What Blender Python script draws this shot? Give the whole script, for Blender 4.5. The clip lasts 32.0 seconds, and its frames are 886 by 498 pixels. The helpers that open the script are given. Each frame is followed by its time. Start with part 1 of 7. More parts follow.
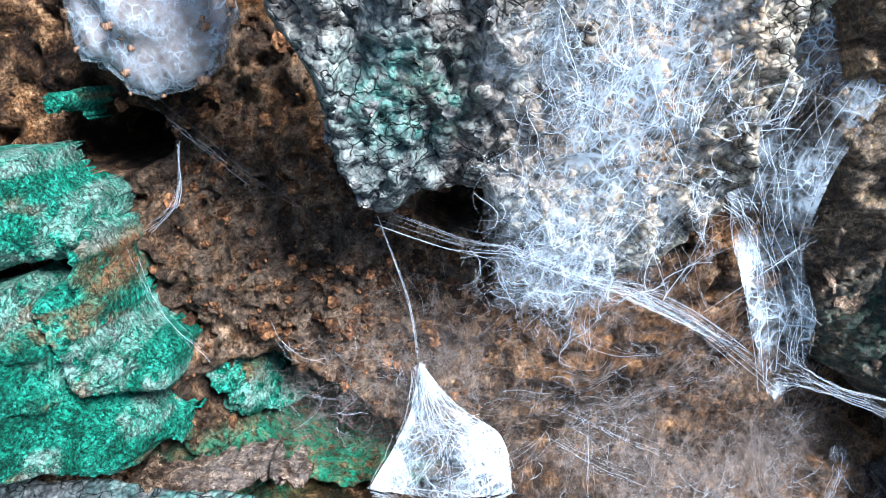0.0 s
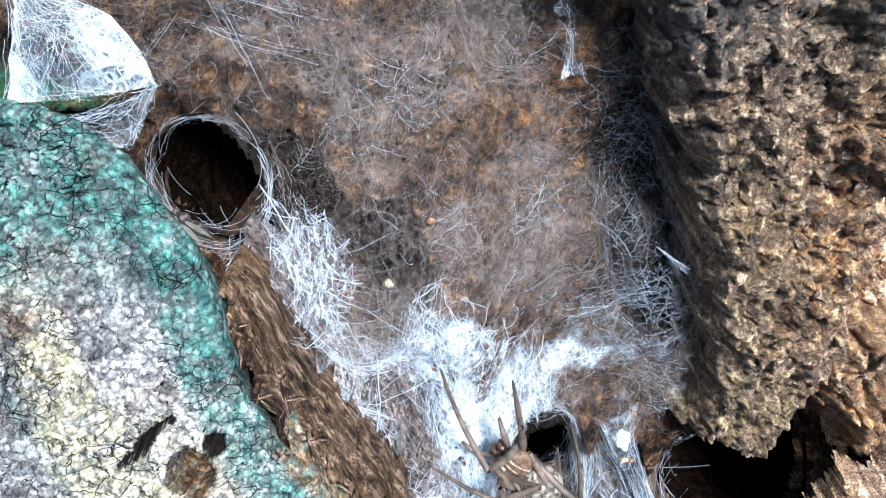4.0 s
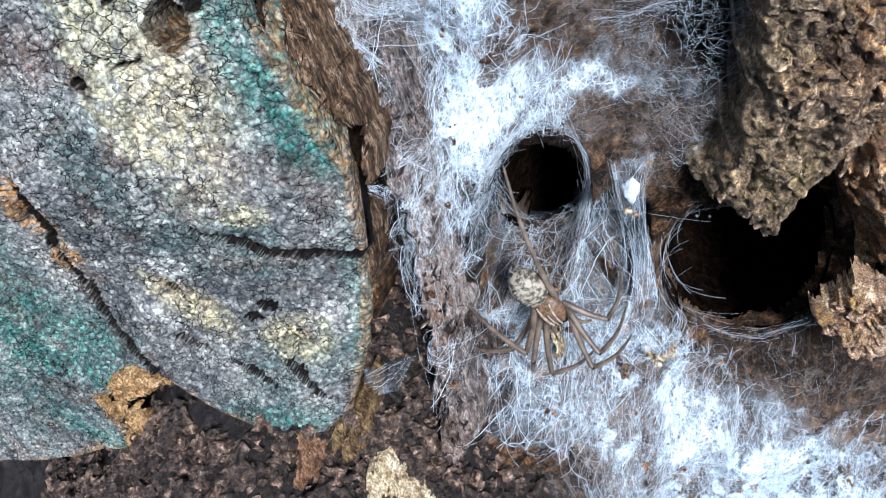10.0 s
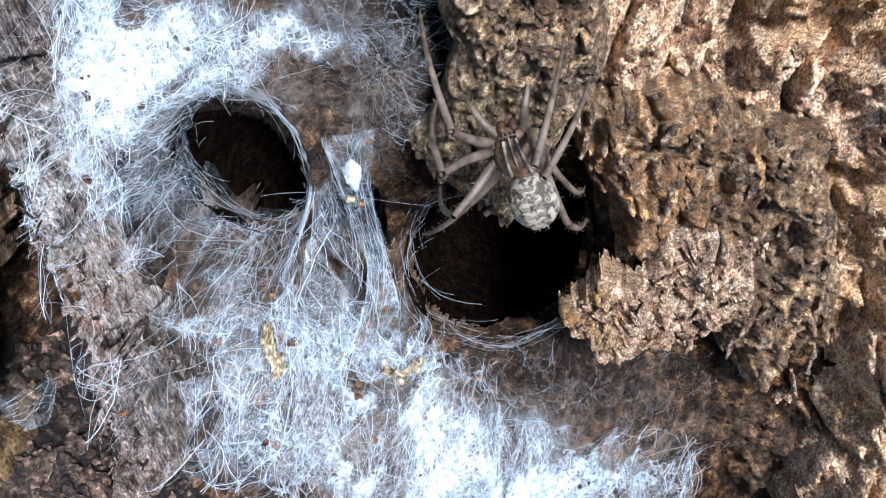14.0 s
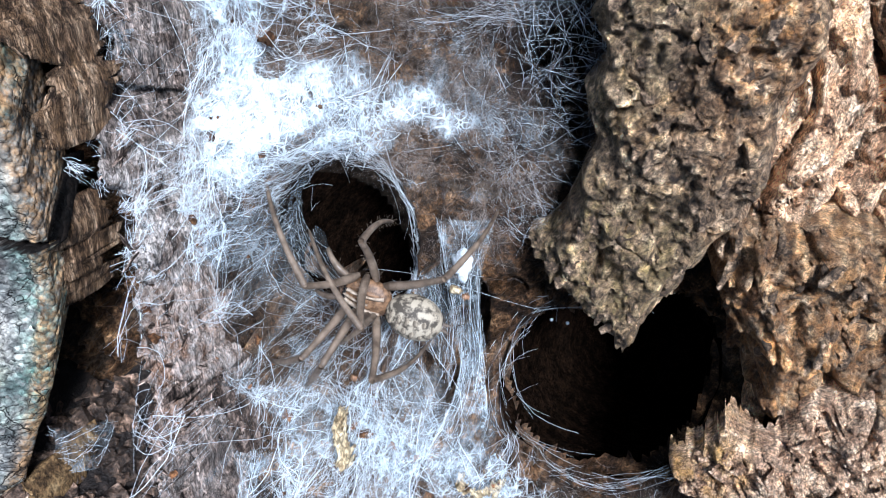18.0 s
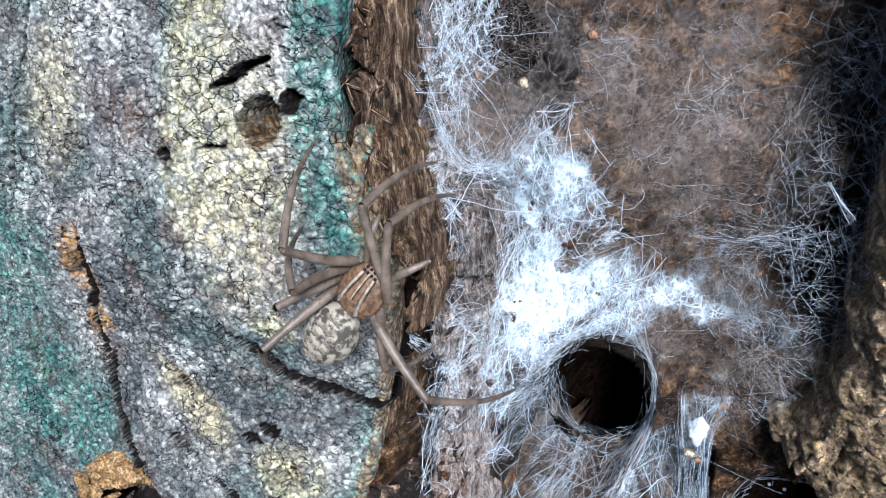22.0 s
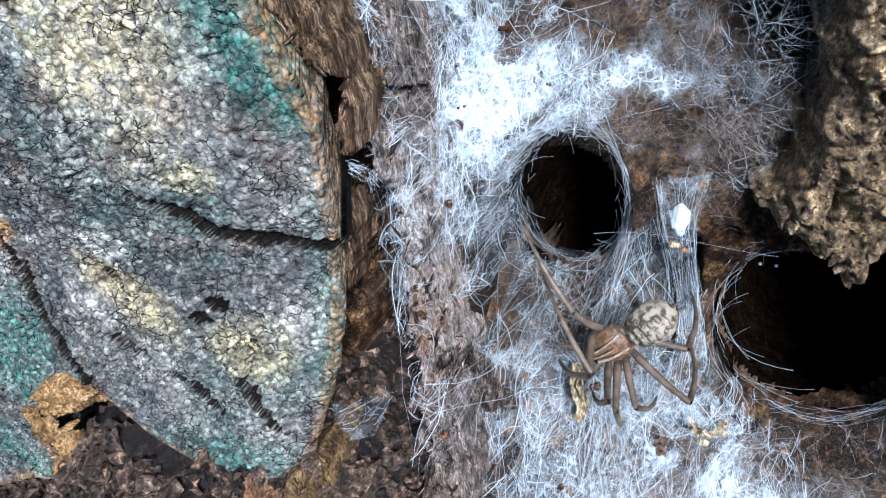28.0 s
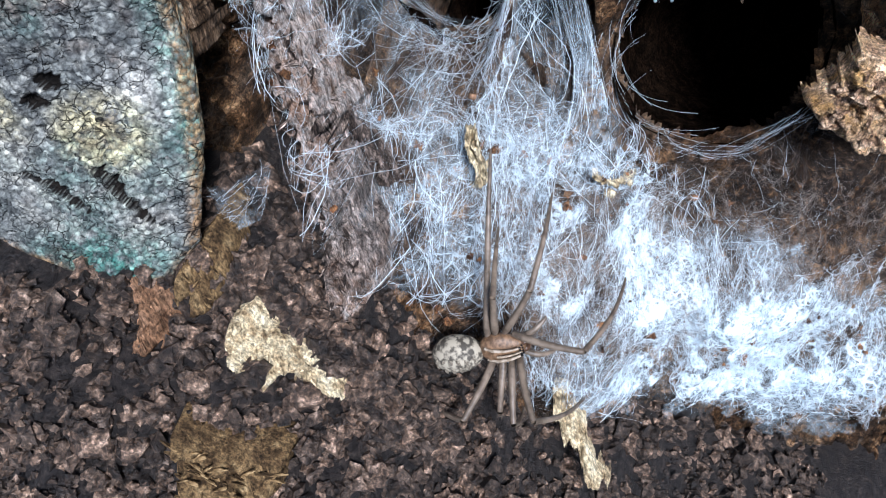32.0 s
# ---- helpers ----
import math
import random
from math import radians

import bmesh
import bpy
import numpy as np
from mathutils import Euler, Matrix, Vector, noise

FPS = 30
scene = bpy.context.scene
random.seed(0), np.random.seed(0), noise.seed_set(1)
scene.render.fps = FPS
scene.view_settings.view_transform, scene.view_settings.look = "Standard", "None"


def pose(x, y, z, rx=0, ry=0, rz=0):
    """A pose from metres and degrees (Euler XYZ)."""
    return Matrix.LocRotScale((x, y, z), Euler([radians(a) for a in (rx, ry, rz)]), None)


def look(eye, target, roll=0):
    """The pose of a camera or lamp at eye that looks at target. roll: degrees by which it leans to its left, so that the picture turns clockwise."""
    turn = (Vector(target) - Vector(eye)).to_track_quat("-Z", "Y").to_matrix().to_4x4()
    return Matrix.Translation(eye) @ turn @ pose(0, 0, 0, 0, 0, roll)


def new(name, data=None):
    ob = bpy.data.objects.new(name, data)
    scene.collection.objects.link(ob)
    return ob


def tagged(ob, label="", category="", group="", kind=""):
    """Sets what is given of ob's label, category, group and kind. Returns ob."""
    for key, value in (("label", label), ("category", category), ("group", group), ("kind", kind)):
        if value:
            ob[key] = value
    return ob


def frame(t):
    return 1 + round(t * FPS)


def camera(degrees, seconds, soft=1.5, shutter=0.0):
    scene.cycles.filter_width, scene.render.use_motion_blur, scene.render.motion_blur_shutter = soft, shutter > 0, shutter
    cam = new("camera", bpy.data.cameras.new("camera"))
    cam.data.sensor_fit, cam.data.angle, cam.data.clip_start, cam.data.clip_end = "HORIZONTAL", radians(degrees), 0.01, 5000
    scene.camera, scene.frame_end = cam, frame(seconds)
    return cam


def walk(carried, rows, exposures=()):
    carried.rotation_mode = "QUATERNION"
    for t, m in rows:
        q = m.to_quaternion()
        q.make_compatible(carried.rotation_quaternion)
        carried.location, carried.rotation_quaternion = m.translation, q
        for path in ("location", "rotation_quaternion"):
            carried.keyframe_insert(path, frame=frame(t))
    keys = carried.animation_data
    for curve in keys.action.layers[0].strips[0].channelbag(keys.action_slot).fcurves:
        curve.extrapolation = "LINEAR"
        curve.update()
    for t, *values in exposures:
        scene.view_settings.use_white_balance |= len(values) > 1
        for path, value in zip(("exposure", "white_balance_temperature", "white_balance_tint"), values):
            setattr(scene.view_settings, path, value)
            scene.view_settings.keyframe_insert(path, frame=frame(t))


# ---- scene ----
# Plan: the face of the stump is laid out in its own frame (x across, y into the wood, z up the face);
# FACE leans it back against the ground, SIZE turns plan units into metres.
SIZE = 0.65
FACE = pose(0, 0, 0.075, -30, -12, 0)
cam = camera(62.7, 32.0, soft=1.1)
PATH = [
    (0, (0.0113, -0.0034, 0.2303), (-0.019, 1.932, -0.274), -0.35),
    (0.5, (0.0206, -0.0012, 0.2275), (-0.018, 1.902, -0.387), -0.95),
    (1, (0.03, 0.0004, 0.2206), (-0.023, 1.882, -0.455), -3.64),
    (1.5, (0.0419, 0.0007, 0.2138), (-0.069, 1.864, -0.505), -5.56),
    (2, (0.0516, 0.0008, 0.2074), (-0.085, 1.839, -0.568), -6.87),
    (2.5, (0.0571, 0.0006, 0.2021), (-0.077, 1.809, -0.641), -7.7),
    (3, (0.0657, 0.0017, 0.1965), (-0.113, 1.76, -0.74), -9.59),
    (3.5, (0.0725, 0.0029, 0.1878), (-0.13, 1.735, -0.791), -11.37),
    (4, (0.0782, -0.0035, 0.1858), (-0.162, 1.699, -0.835), -12.15),
    (4.5, (0.0834, -0.0071, 0.1828), (-0.213, 1.652, -0.893), -12.74),
    (6.5, (0.0896, -0.0174, 0.1679), (-0.306, 1.513, -1.057), -14.51),
    (7, (0.0899, -0.0189, 0.1684), (-0.309, 1.489, -1.083), -11.73),
    (7.5, (0.0855, -0.0224, 0.1632), (-0.27, 1.507, -1.075), -7.34),
    (8, (0.0891, -0.0242, 0.1589), (-0.311, 1.498, -1.075), -6.7),
    (8.5, (0.0891, -0.0262, 0.158), (-0.315, 1.481, -1.093), -4.45),
    (9, (0.0914, -0.0265, 0.1585), (-0.326, 1.461, -1.112), -3.5),
    (9.5, (0.0943, -0.025, 0.1522), (-0.369, 1.451, -1.116), -5.36),
    (10, (0.0975, -0.0229, 0.1473), (-0.412, 1.435, -1.124), -6.31),
    (10.5, (0.1009, -0.0193, 0.1442), (-0.441, 1.401, -1.156), -6.87),
    (11, (0.1019, -0.0197, 0.134), (-0.423, 1.427, -1.144), -5.81),
    (11.5, (0.1031, -0.0174, 0.126), (-0.36, 1.452, -1.149), -4.85),
    (12, (0.1098, -0.0135, 0.1222), (-0.309, 1.482, -1.138), -3.69),
    (12.5, (0.1191, -0.0075, 0.1161), (-0.292, 1.521, -1.107), -4.57),
    (13, (0.1226, -0.0047, 0.1176), (-0.182, 1.55, -1.103), -2.52),
    (13.5, (0.1284, -0.0041, 0.1187), (-0.128, 1.574, -1.082), -1.17),
    (14, (0.1322, 0.001, 0.1175), (-0.071, 1.599, -1.068), 0.31),
    (14.5, (0.1339, 0.0041, 0.1159), (-0.047, 1.622, -1.046), 0.47),
    (16.5, (0.144, 0.0144, 0.1054), (-0.209, 1.727, -0.865), 3.51),
    (17, (0.1387, 0.0139, 0.1066), (-0.281, 1.729, -0.832), 4.41),
    (17.5, (0.1339, 0.0117, 0.1094), (-0.334, 1.712, -0.835), 5.01),
    (18, (0.1291, 0.0102, 0.1076), (-0.391, 1.7, -0.826), 4.94),
    (18.5, (0.1296, 0.0073, 0.1087), (-0.448, 1.673, -0.836), 5.04),
    (19, (0.1285, 0.0042, 0.1076), (-0.497, 1.654, -0.834), 4.7),
    (19.5, (0.1234, 0.0004, 0.1086), (-0.505, 1.647, -0.837), 6.76),
    (20, (0.1186, -0.0029, 0.1109), (-0.55, 1.629, -0.832), 7.56),
    (20.5, (0.116, -0.0046, 0.1232), (-0.606, 1.586, -0.851), 5.59),
    (21, (0.1119, -0.0085, 0.1325), (-0.653, 1.563, -0.84), 5.65),
    (21.5, (0.1063, -0.0113, 0.1365), (-0.704, 1.564, -0.792), 5.55),
    (22, (0.1023, -0.0131, 0.138), (-0.735, 1.594, -0.708), 5.91),
    (22.5, (0.1017, -0.0132, 0.1356), (-0.771, 1.609, -0.644), 5.02),
    (23, (0.1004, -0.0111, 0.1308), (-0.779, 1.623, -0.614), 4.89),
    (23.5, (0.1003, -0.0141, 0.1295), (-0.763, 1.635, -0.602), 5.35),
    (24, (0.099, -0.0127, 0.1292), (-0.756, 1.634, -0.617), 4.79),
    (24.5, (0.0993, -0.0114, 0.1261), (-0.76, 1.637, -0.612), 4.78),
    (26.5, (0.0963, -0.0105, 0.1187), (-0.66, 1.623, -0.752), 1.92),
    (27, (0.1004, -0.0123, 0.1118), (-0.656, 1.633, -0.738), -1.31),
    (27.5, (0.0991, -0.01, 0.112), (-0.607, 1.61, -0.825), -2.99),
    (28, (0.1016, -0.0063, 0.1142), (-0.579, 1.555, -0.935), -3.82),
    (28.5, (0.1057, -0.0081, 0.1073), (-0.561, 1.583, -0.904), -4.84),
    (29, (0.1079, -0.0042, 0.1035), (-0.539, 1.566, -0.953), -5.08),
    (29.5, (0.1097, -0.0026, 0.1025), (-0.502, 1.544, -1.008), -4.9),
    (30, (0.1092, -0.0027, 0.1001), (-0.477, 1.519, -1.058), -5.12),
    (30.5, (0.1102, -0.0056, 0.0985), (-0.463, 1.483, -1.108), -5.67),
    (31, (0.1109, -0.0071, 0.0964), (-0.443, 1.455, -1.151), -7.32),
    (31.5, (0.113, -0.0071, 0.0909), (-0.43, 1.429, -1.191), -8.3),
    (32, (0.1147, -0.0085, 0.0886), (-0.416, 1.4, -1.228), -9.41),
]
EXPOSURE = 0.24


def eye_row(eye, target, roll):
    m = look(eye, target, roll)
    m.translation = m.translation * SIZE
    return FACE @ m


walk(cam, [(t, eye_row(eye, target, roll)) for t, eye, target, roll in PATH],
     [(0, EXPOSURE + 0.8, 5620, 13), (1, EXPOSURE + 0.74, 5620, 13), (2, EXPOSURE + 0.68, 5620, 13), (3, EXPOSURE + 0.56, 5620, 13), (4.5, EXPOSURE + 0.3, 5620, 13), (7, EXPOSURE - 0.1, 5620, 13), (12, EXPOSURE - 0.1, 5620, 13), (14, EXPOSURE + .02, 5620, 13), (17, EXPOSURE + .1, 5620, 13), (20, EXPOSURE + .06, 5620, 13), (24, EXPOSURE - 0.1, 5620, 13), (32, EXPOSURE - 0.12, 5620, 13)])

# world: open daylight sky, a broad soft sun from the upper right
world = bpy.data.worlds.new("sky")
scene.world = world
world.use_nodes = True
wn = world.node_tree
sky = wn.nodes.new("ShaderNodeTexSky")
sky.sky_type = "NISHITA"
sky.sun_disc = False
sky.sun_elevation, sky.sun_rotation = radians(64), radians(137)
wn.links.new(sky.outputs[0], wn.nodes["Background"].inputs[0])
wn.nodes["Background"].inputs[1].default_value = 0.088
sun = new("sun", bpy.data.lights.new("sun", "SUN"))
sun.data.energy, sun.data.angle, sun.data.color = 6.0, radians(16), (1.0, 0.98, 0.96)
sun.matrix_world = look((0.48, -0.66, 1.85), (0, 0, 0))


# ---- noise on arrays ----
TABLE = np.random.RandomState(7).rand(256, 256)


def value(x, z, seed=0):
    x, z = np.asarray(x) + seed * 17.31, np.asarray(z) + seed * 9.77
    i, j = np.floor(x).astype(int), np.floor(z).astype(int)
    u, v = x - i, z - j
    u, v = u * u * (3 - 2 * u), v * v * (3 - 2 * v)
    a, b = TABLE[i % 256, j % 256], TABLE[(i + 1) % 256, j % 256]
    c, d = TABLE[i % 256, (j + 1) % 256], TABLE[(i + 1) % 256, (j + 1) % 256]
    return (a * (1 - u) + b * u) * (1 - v) + (c * (1 - u) + d * u) * v


def fbm(x, z, size, octaves=4, seed=0, gain=0.5):
    """Noise about zero, roughly -1 to 1, with its largest lumps of that size."""
    total, amp, f = 0, 1.0, 1.0 / size
    for k in range(octaves):
        total = total + amp * (value(x * f, z * f, seed + k * 3.1) * 2 - 1)
        amp, f = amp * gain, f * 2.03
    return total


def cells(x, z, size, seed=0):
    """Cell noise: distance to the nearest and second centre (in cells) and the cell's own number."""
    x, z = np.asarray(x) / size, np.asarray(z) / size
    i, j = np.floor(x).astype(int), np.floor(z).astype(int)
    f1, f2, own = np.full(x.shape, 9.0), np.full(x.shape, 9.0), np.zeros(x.shape)
    for a in (-1, 0, 1):
        for b in (-1, 0, 1):
            p, q = (i + a + seed * 31) % 256, (j + b + seed * 57) % 256
            d = np.hypot(i + a + TABLE[p, q] - x, j + b + TABLE[q, (p + 91) % 256] - z)
            near = d < f1
            f2 = np.where(near, f1, np.minimum(f2, d))
            own = np.where(near, TABLE[(p + 33) % 256, (q + 71) % 256], own)
            f1 = np.where(near, d, f1)
    return f1, f2, own


def shards(x, z, size, seed=0):
    """Broken plates: each cell is a small facet with its own height and tilt; also the groove between cells and the cell's number."""
    x, z = np.asarray(x) / size, np.asarray(z) / size
    i, j = np.floor(x).astype(int), np.floor(z).astype(int)
    f1, f2 = np.full(x.shape, 9.0), np.full(x.shape, 9.0)
    own, high = np.zeros(x.shape), np.zeros(x.shape)
    for a in (-1, 0, 1):
        for b in (-1, 0, 1):
            p, q = (i + a + seed * 31) % 256, (j + b + seed * 57) % 256
            dx, dz = i + a + TABLE[p, q] - x, j + b + TABLE[q, (p + 91) % 256] - z
            d = np.hypot(dx, dz)
            near = d < f1
            f2 = np.where(near, f1, np.minimum(f2, d))
            tone = TABLE[(p + 33) % 256, (q + 71) % 256]
            own = np.where(near, tone, own)
            high = np.where(near, tone - .5 + 1.6 * (dx * (TABLE[(p + 140) % 256, q] - .5) + dz * (TABLE[p, (q + 160) % 256] - .5)), high)
            f1 = np.where(near, d, f1)
    return high, smooth(.16, .0, f2 - f1), own


def smooth(a, b, v):
    t = np.clip((v - a) / (b - a), 0, 1)
    return t * t * (3 - 2 * t)


def blob(x, z, cx, cz, rx, rz=None, turn=0.0):
    """1 in the middle of an ellipse, 0 outside."""
    c, s = math.cos(radians(turn)), math.sin(radians(turn))
    u, v = ((x - cx) * c + (z - cz) * s) / rx, (-(x - cx) * s + (z - cz) * c) / (rz or rx)
    return np.clip(1 - np.hypot(u, v), 0, 1)


def inside(x, z, outline):
    """Signed distance to a closed outline, positive inside."""
    best, odd = np.full(x.shape, 9.0), np.zeros(x.shape, bool)
    for (ax, az), (bx, bz) in zip(outline, outline[1:] + outline[:1]):
        dx, dz = bx - ax, bz - az
        t = np.clip(((x - ax) * dx + (z - az) * dz) / (dx * dx + dz * dz), 0, 1)
        best = np.minimum(best, np.hypot(x - ax - t * dx, z - az - t * dz))
        odd ^= ((az > z) != (bz > z)) & (x < dx * (z - az) / (dz if abs(dz) > 1e-9 else 1e-9) + ax)
    return np.where(odd, best, -best)


def along(x, z, path):
    """Distance to a broken line, and how far along it (0 to 1)."""
    best, where = np.full(x.shape, 9.0), np.zeros(x.shape)
    n = len(path) - 1
    for k, ((ax, az), (bx, bz)) in enumerate(zip(path, path[1:])):
        dx, dz = bx - ax, bz - az
        t = np.clip(((x - ax) * dx + (z - az) * dz) / (dx * dx + dz * dz), 0, 1)
        d = np.hypot(x - ax - t * dx, z - az - t * dz)
        where = np.where(d < best, (k + t) / n, where)
        best = np.minimum(best, d)
    return best, where


# ---- plan of the face ----
KNOTS_TOP = [(-.03, .225, .118), (-.02, .17, .118), (-.018, .195, .110), (-.013, .212, .112), (.008, .189, .115), (.036, .193, .108), (.036, .22, .108), (.029, .141, .121),
             (.045, .150, .121), (.062, .143, .126), (.043, .124, .118), (.079, .149, .133), (.096, .132, .137), (.095, .098, .137), (.100, .114, .146), (.13, .17, .155), (.050, .081, .122)]
KNOTS_LOW = [(.150, .030, .168), (.160, .080, .170), (.150, .120, .168), (.200, .050, .175), (.059, .022, .104), (.063, .002, .103), (.068, -.018, .097), (.086, -.030, .103), (.055, -.015, .094), (.047, .060, .106), (.057, .047, .104), (.050, .098, .112), (.035, .099, .109), (.085, .071, .140), (.085, .039, .138), (.098, .042, .141), (.108, .021, .144),
             (.076, .004, .128), (.079, -.003, .115), (.124, -.021, .134), (.123, -.054, .120), (.158, -.075, .130), (.098, -.051, .094), (.06, -.03, .085), (.196, -.023, .150), (.214, -.069, .150)]
HOLE_UP, HOLE_MID, HOLE_LOW = (.0195, .1335, .0102, .0118, 0), (.0720, .0360, .0108, .0212, 3), (.1280, .0095, .0220, .0170, -8)


def core(x, z):
    """Depth of the rotten face, in broad strokes; it sinks towards the rim of the round burrow."""
    x, z = np.asarray(x, float), np.asarray(z, float)
    top = low = 0
    for kx, kz, ky in KNOTS_TOP + KNOTS_LOW:
        w = 1 / ((x - kx) ** 2 + (z - kz) ** 2 + .011 ** 2) ** 2
        top, low = top + w * ky, low + w
    y = top / low
    cx, cz, rx, rz, _ = HOLE_MID
    near = smooth(1.30, 1.0, np.hypot((x - cx) / rx, (z - cz) / rz))
    return y + near * (.132 + .65 * (x - .0718) - .35 * (z - .036) - y)


def slab_face(x, z):
    u, v = 10 * np.clip(x, -.09, .06), 10 * np.clip(z, .045, .17)
    return .0883 - .0525 * v + .0362 * v * v + .0049 * u - .0077 * u * v + .0576 * np.clip(u, 0, 1) ** 2 - .1 * np.clip(.045 - z, 0, .2)


def bark_face(x, z):
    return .1471 - .117 * x - .118 * z


def strip_face(x, z):
    return .0391 + .304 * z + .871 * x


def soil_face(x, z):
    return .0605 + .51 * np.clip(x, 0, 1) - .55 * np.clip(x, -1, 0) + .595 * z


def flap_face(x, z):
    return .2026 - .544 * z + .038 * x


# ---- building ----
def material(name, build, rough=0.8):
    m = bpy.data.materials.new(name)
    m.use_nodes = True
    t = m.node_tree
    bsdf = t.nodes["Principled BSDF"]
    bsdf.inputs["Roughness"].default_value = rough
    build(t, bsdf)
    return m


def node(t, kind, **values):
    n = t.nodes.new("ShaderNode" + kind)
    for key, v in values.items():
        n.inputs[key.replace("_", " ")].default_value = v
    return n


def grain(t, scale, detail=6.0, rough=0.6, stretch=(1, 1, 1), turn=0.0):
    """Noise in object space, stretched along the grain."""
    co, mp, nz = node(t, "TexCoord"), node(t, "Mapping", Scale=stretch, Rotation=(0, turn, 0)), node(t, "TexNoise", Scale=scale, Detail=detail, Roughness=rough)
    t.links.new(co.outputs["Object"], mp.inputs[0])
    t.links.new(mp.outputs[0], nz.inputs["Vector"])
    return nz.outputs[0]


def ramp(t, factor, *stops):
    r = t.nodes.new("ShaderNodeValToRGB")
    while len(r.color_ramp.elements) < len(stops):
        r.color_ramp.elements.new(0.5)
    for e, (p, c) in zip(r.color_ramp.elements, stops):
        e.position, e.color = p, (*c, 1)
    t.links.new(factor, r.inputs[0])
    return r.outputs[0]


def mix(t, factor, a, b, kind="MIX"):
    n = t.nodes.new("ShaderNodeMix")
    n.data_type, n.blend_type = "RGBA", kind
    for slot, v in ((0, factor), (6, a), (7, b)):
        if isinstance(v, (int, float)):
            n.inputs[slot].default_value = v
        elif isinstance(v, tuple):
            n.inputs[slot].default_value = (*v, 1)
        else:
            t.links.new(v, n.inputs[slot])
    return n.outputs[2]


def attribute(t, name):
    a = t.nodes.new("ShaderNodeAttribute")
    a.attribute_name = name
    return a.outputs["Fac"]


def times(t, a, b):
    n = t.nodes.new("ShaderNodeMath")
    n.operation = "MULTIPLY"
    for slot, v in ((0, a), (1, b)):
        if isinstance(v, (int, float)):
            n.inputs[slot].default_value = v
        else:
            t.links.new(v, n.inputs[slot])
    return n.outputs[0]


def bump(t, bsdf, height, strength=0.5, distance=0.0007):
    b = node(t, "Bump", Strength=strength, Distance=distance)
    t.links.new(height, b.inputs["Height"])
    t.links.new(b.outputs[0], bsdf.inputs["Normal"])


def wear(name, colours, scale, rough=0.8, stretch=(1, 1, 1), turn=0.0, stains=(), fine=2600.0, strength=0.8, shine=0.15, toned=0.0, island=False, crinkle=0.0):
    """A weathered surface: a broad ramp of colours, fine grain over it, and stains where an attribute says so."""
    def build(t, bsdf):
        broad, small = grain(t, scale, 8, 0.65, stretch, turn), grain(t, fine, 4, 0.7, stretch, turn)
        colour = ramp(t, broad, *colours)
        colour = mix(t, 0.85, colour, ramp(t, small, (0.34, (0.09, 0.09, 0.09)), (0.48, (0.68, 0.68, 0.67)), (0.66, (1.85, 1.8, 1.75))), "MULTIPLY")
        for k, (attr, tone, amount) in enumerate(stains):
            patch = ramp(t, grain(t, 420 + 150 * k, 6, 0.7), (0.38, (0, 0, 0)), (0.58, (1, 1, 1)))
            spread = times(t, times(t, attribute(t, attr), patch), amount)
            colour = mix(t, spread, colour, mix(t, 0.6, tone, ramp(t, small, (0.35, (0.35, 0.35, 0.35)), (0.62, (1.25, 1.25, 1.25))), "MULTIPLY"))
        bsdf.inputs["Specular IOR Level"].default_value = shine
        if island:
            own = t.nodes.new("ShaderNodeNewGeometry").outputs["Random Per Island"]
            colour = mix(t, 1.0, colour, ramp(t, own, (0.0, (0.3, 0.28, 0.26)), (0.5, (1.0, 0.96, 0.92)), (1.0, (2.3, 2.1, 1.9))), "MULTIPLY")
        if toned:
            # each flake has its own shade
            own = attribute(t, "tone")
            colour = mix(t, toned, colour, mix(t, 1.0, colour, ramp(t, own, (0.0, (0.4, 0.36, 0.33)), (0.35, (0.65, 0.6, 0.54)), (0.65, (1.1, 1.08, 1.0)), (1.0, (2.4, 2.3, 2.05))), "MULTIPLY"))
            t.links.new(ramp(t, own, (0.2, (0.75, 0.75, 0.75)), (0.9, (0.3, 0.3, 0.3))), bsdf.inputs["Roughness"])
        height = small
        if crinkle:
            # sharp little folds and cracks
            for size in (crinkle, crinkle * 2.6):
                fold = node(t, "TexNoise", Scale=size, Detail=4.0, Roughness=0.6, Distortion=1.4)
                co, mp = node(t, "TexCoord"), node(t, "Mapping", Scale=stretch, Rotation=(0, turn, 0))
                t.links.new(co.outputs["Object"], mp.inputs[0])
                t.links.new(mp.outputs[0], fold.inputs["Vector"])
                line = ramp(t, fold.outputs[0], (0.34, (1.05, 1.05, 1.05)), (0.47, (1.6, 1.56, 1.5)), (0.51, (0.15, 0.14, 0.13)), (0.55, (1.5, 1.46, 1.4)), (0.68, (0.9, 0.9, 0.9)))
                colour = mix(t, 0.75, colour, mix(t, 1.0, colour, line, "MULTIPLY"))
                height = mix(t, 0.6, height, line)
        t.links.new(colour, bsdf.inputs["Base Color"])
        bump(t, bsdf, height, strength)
    return material(name, build, rough)


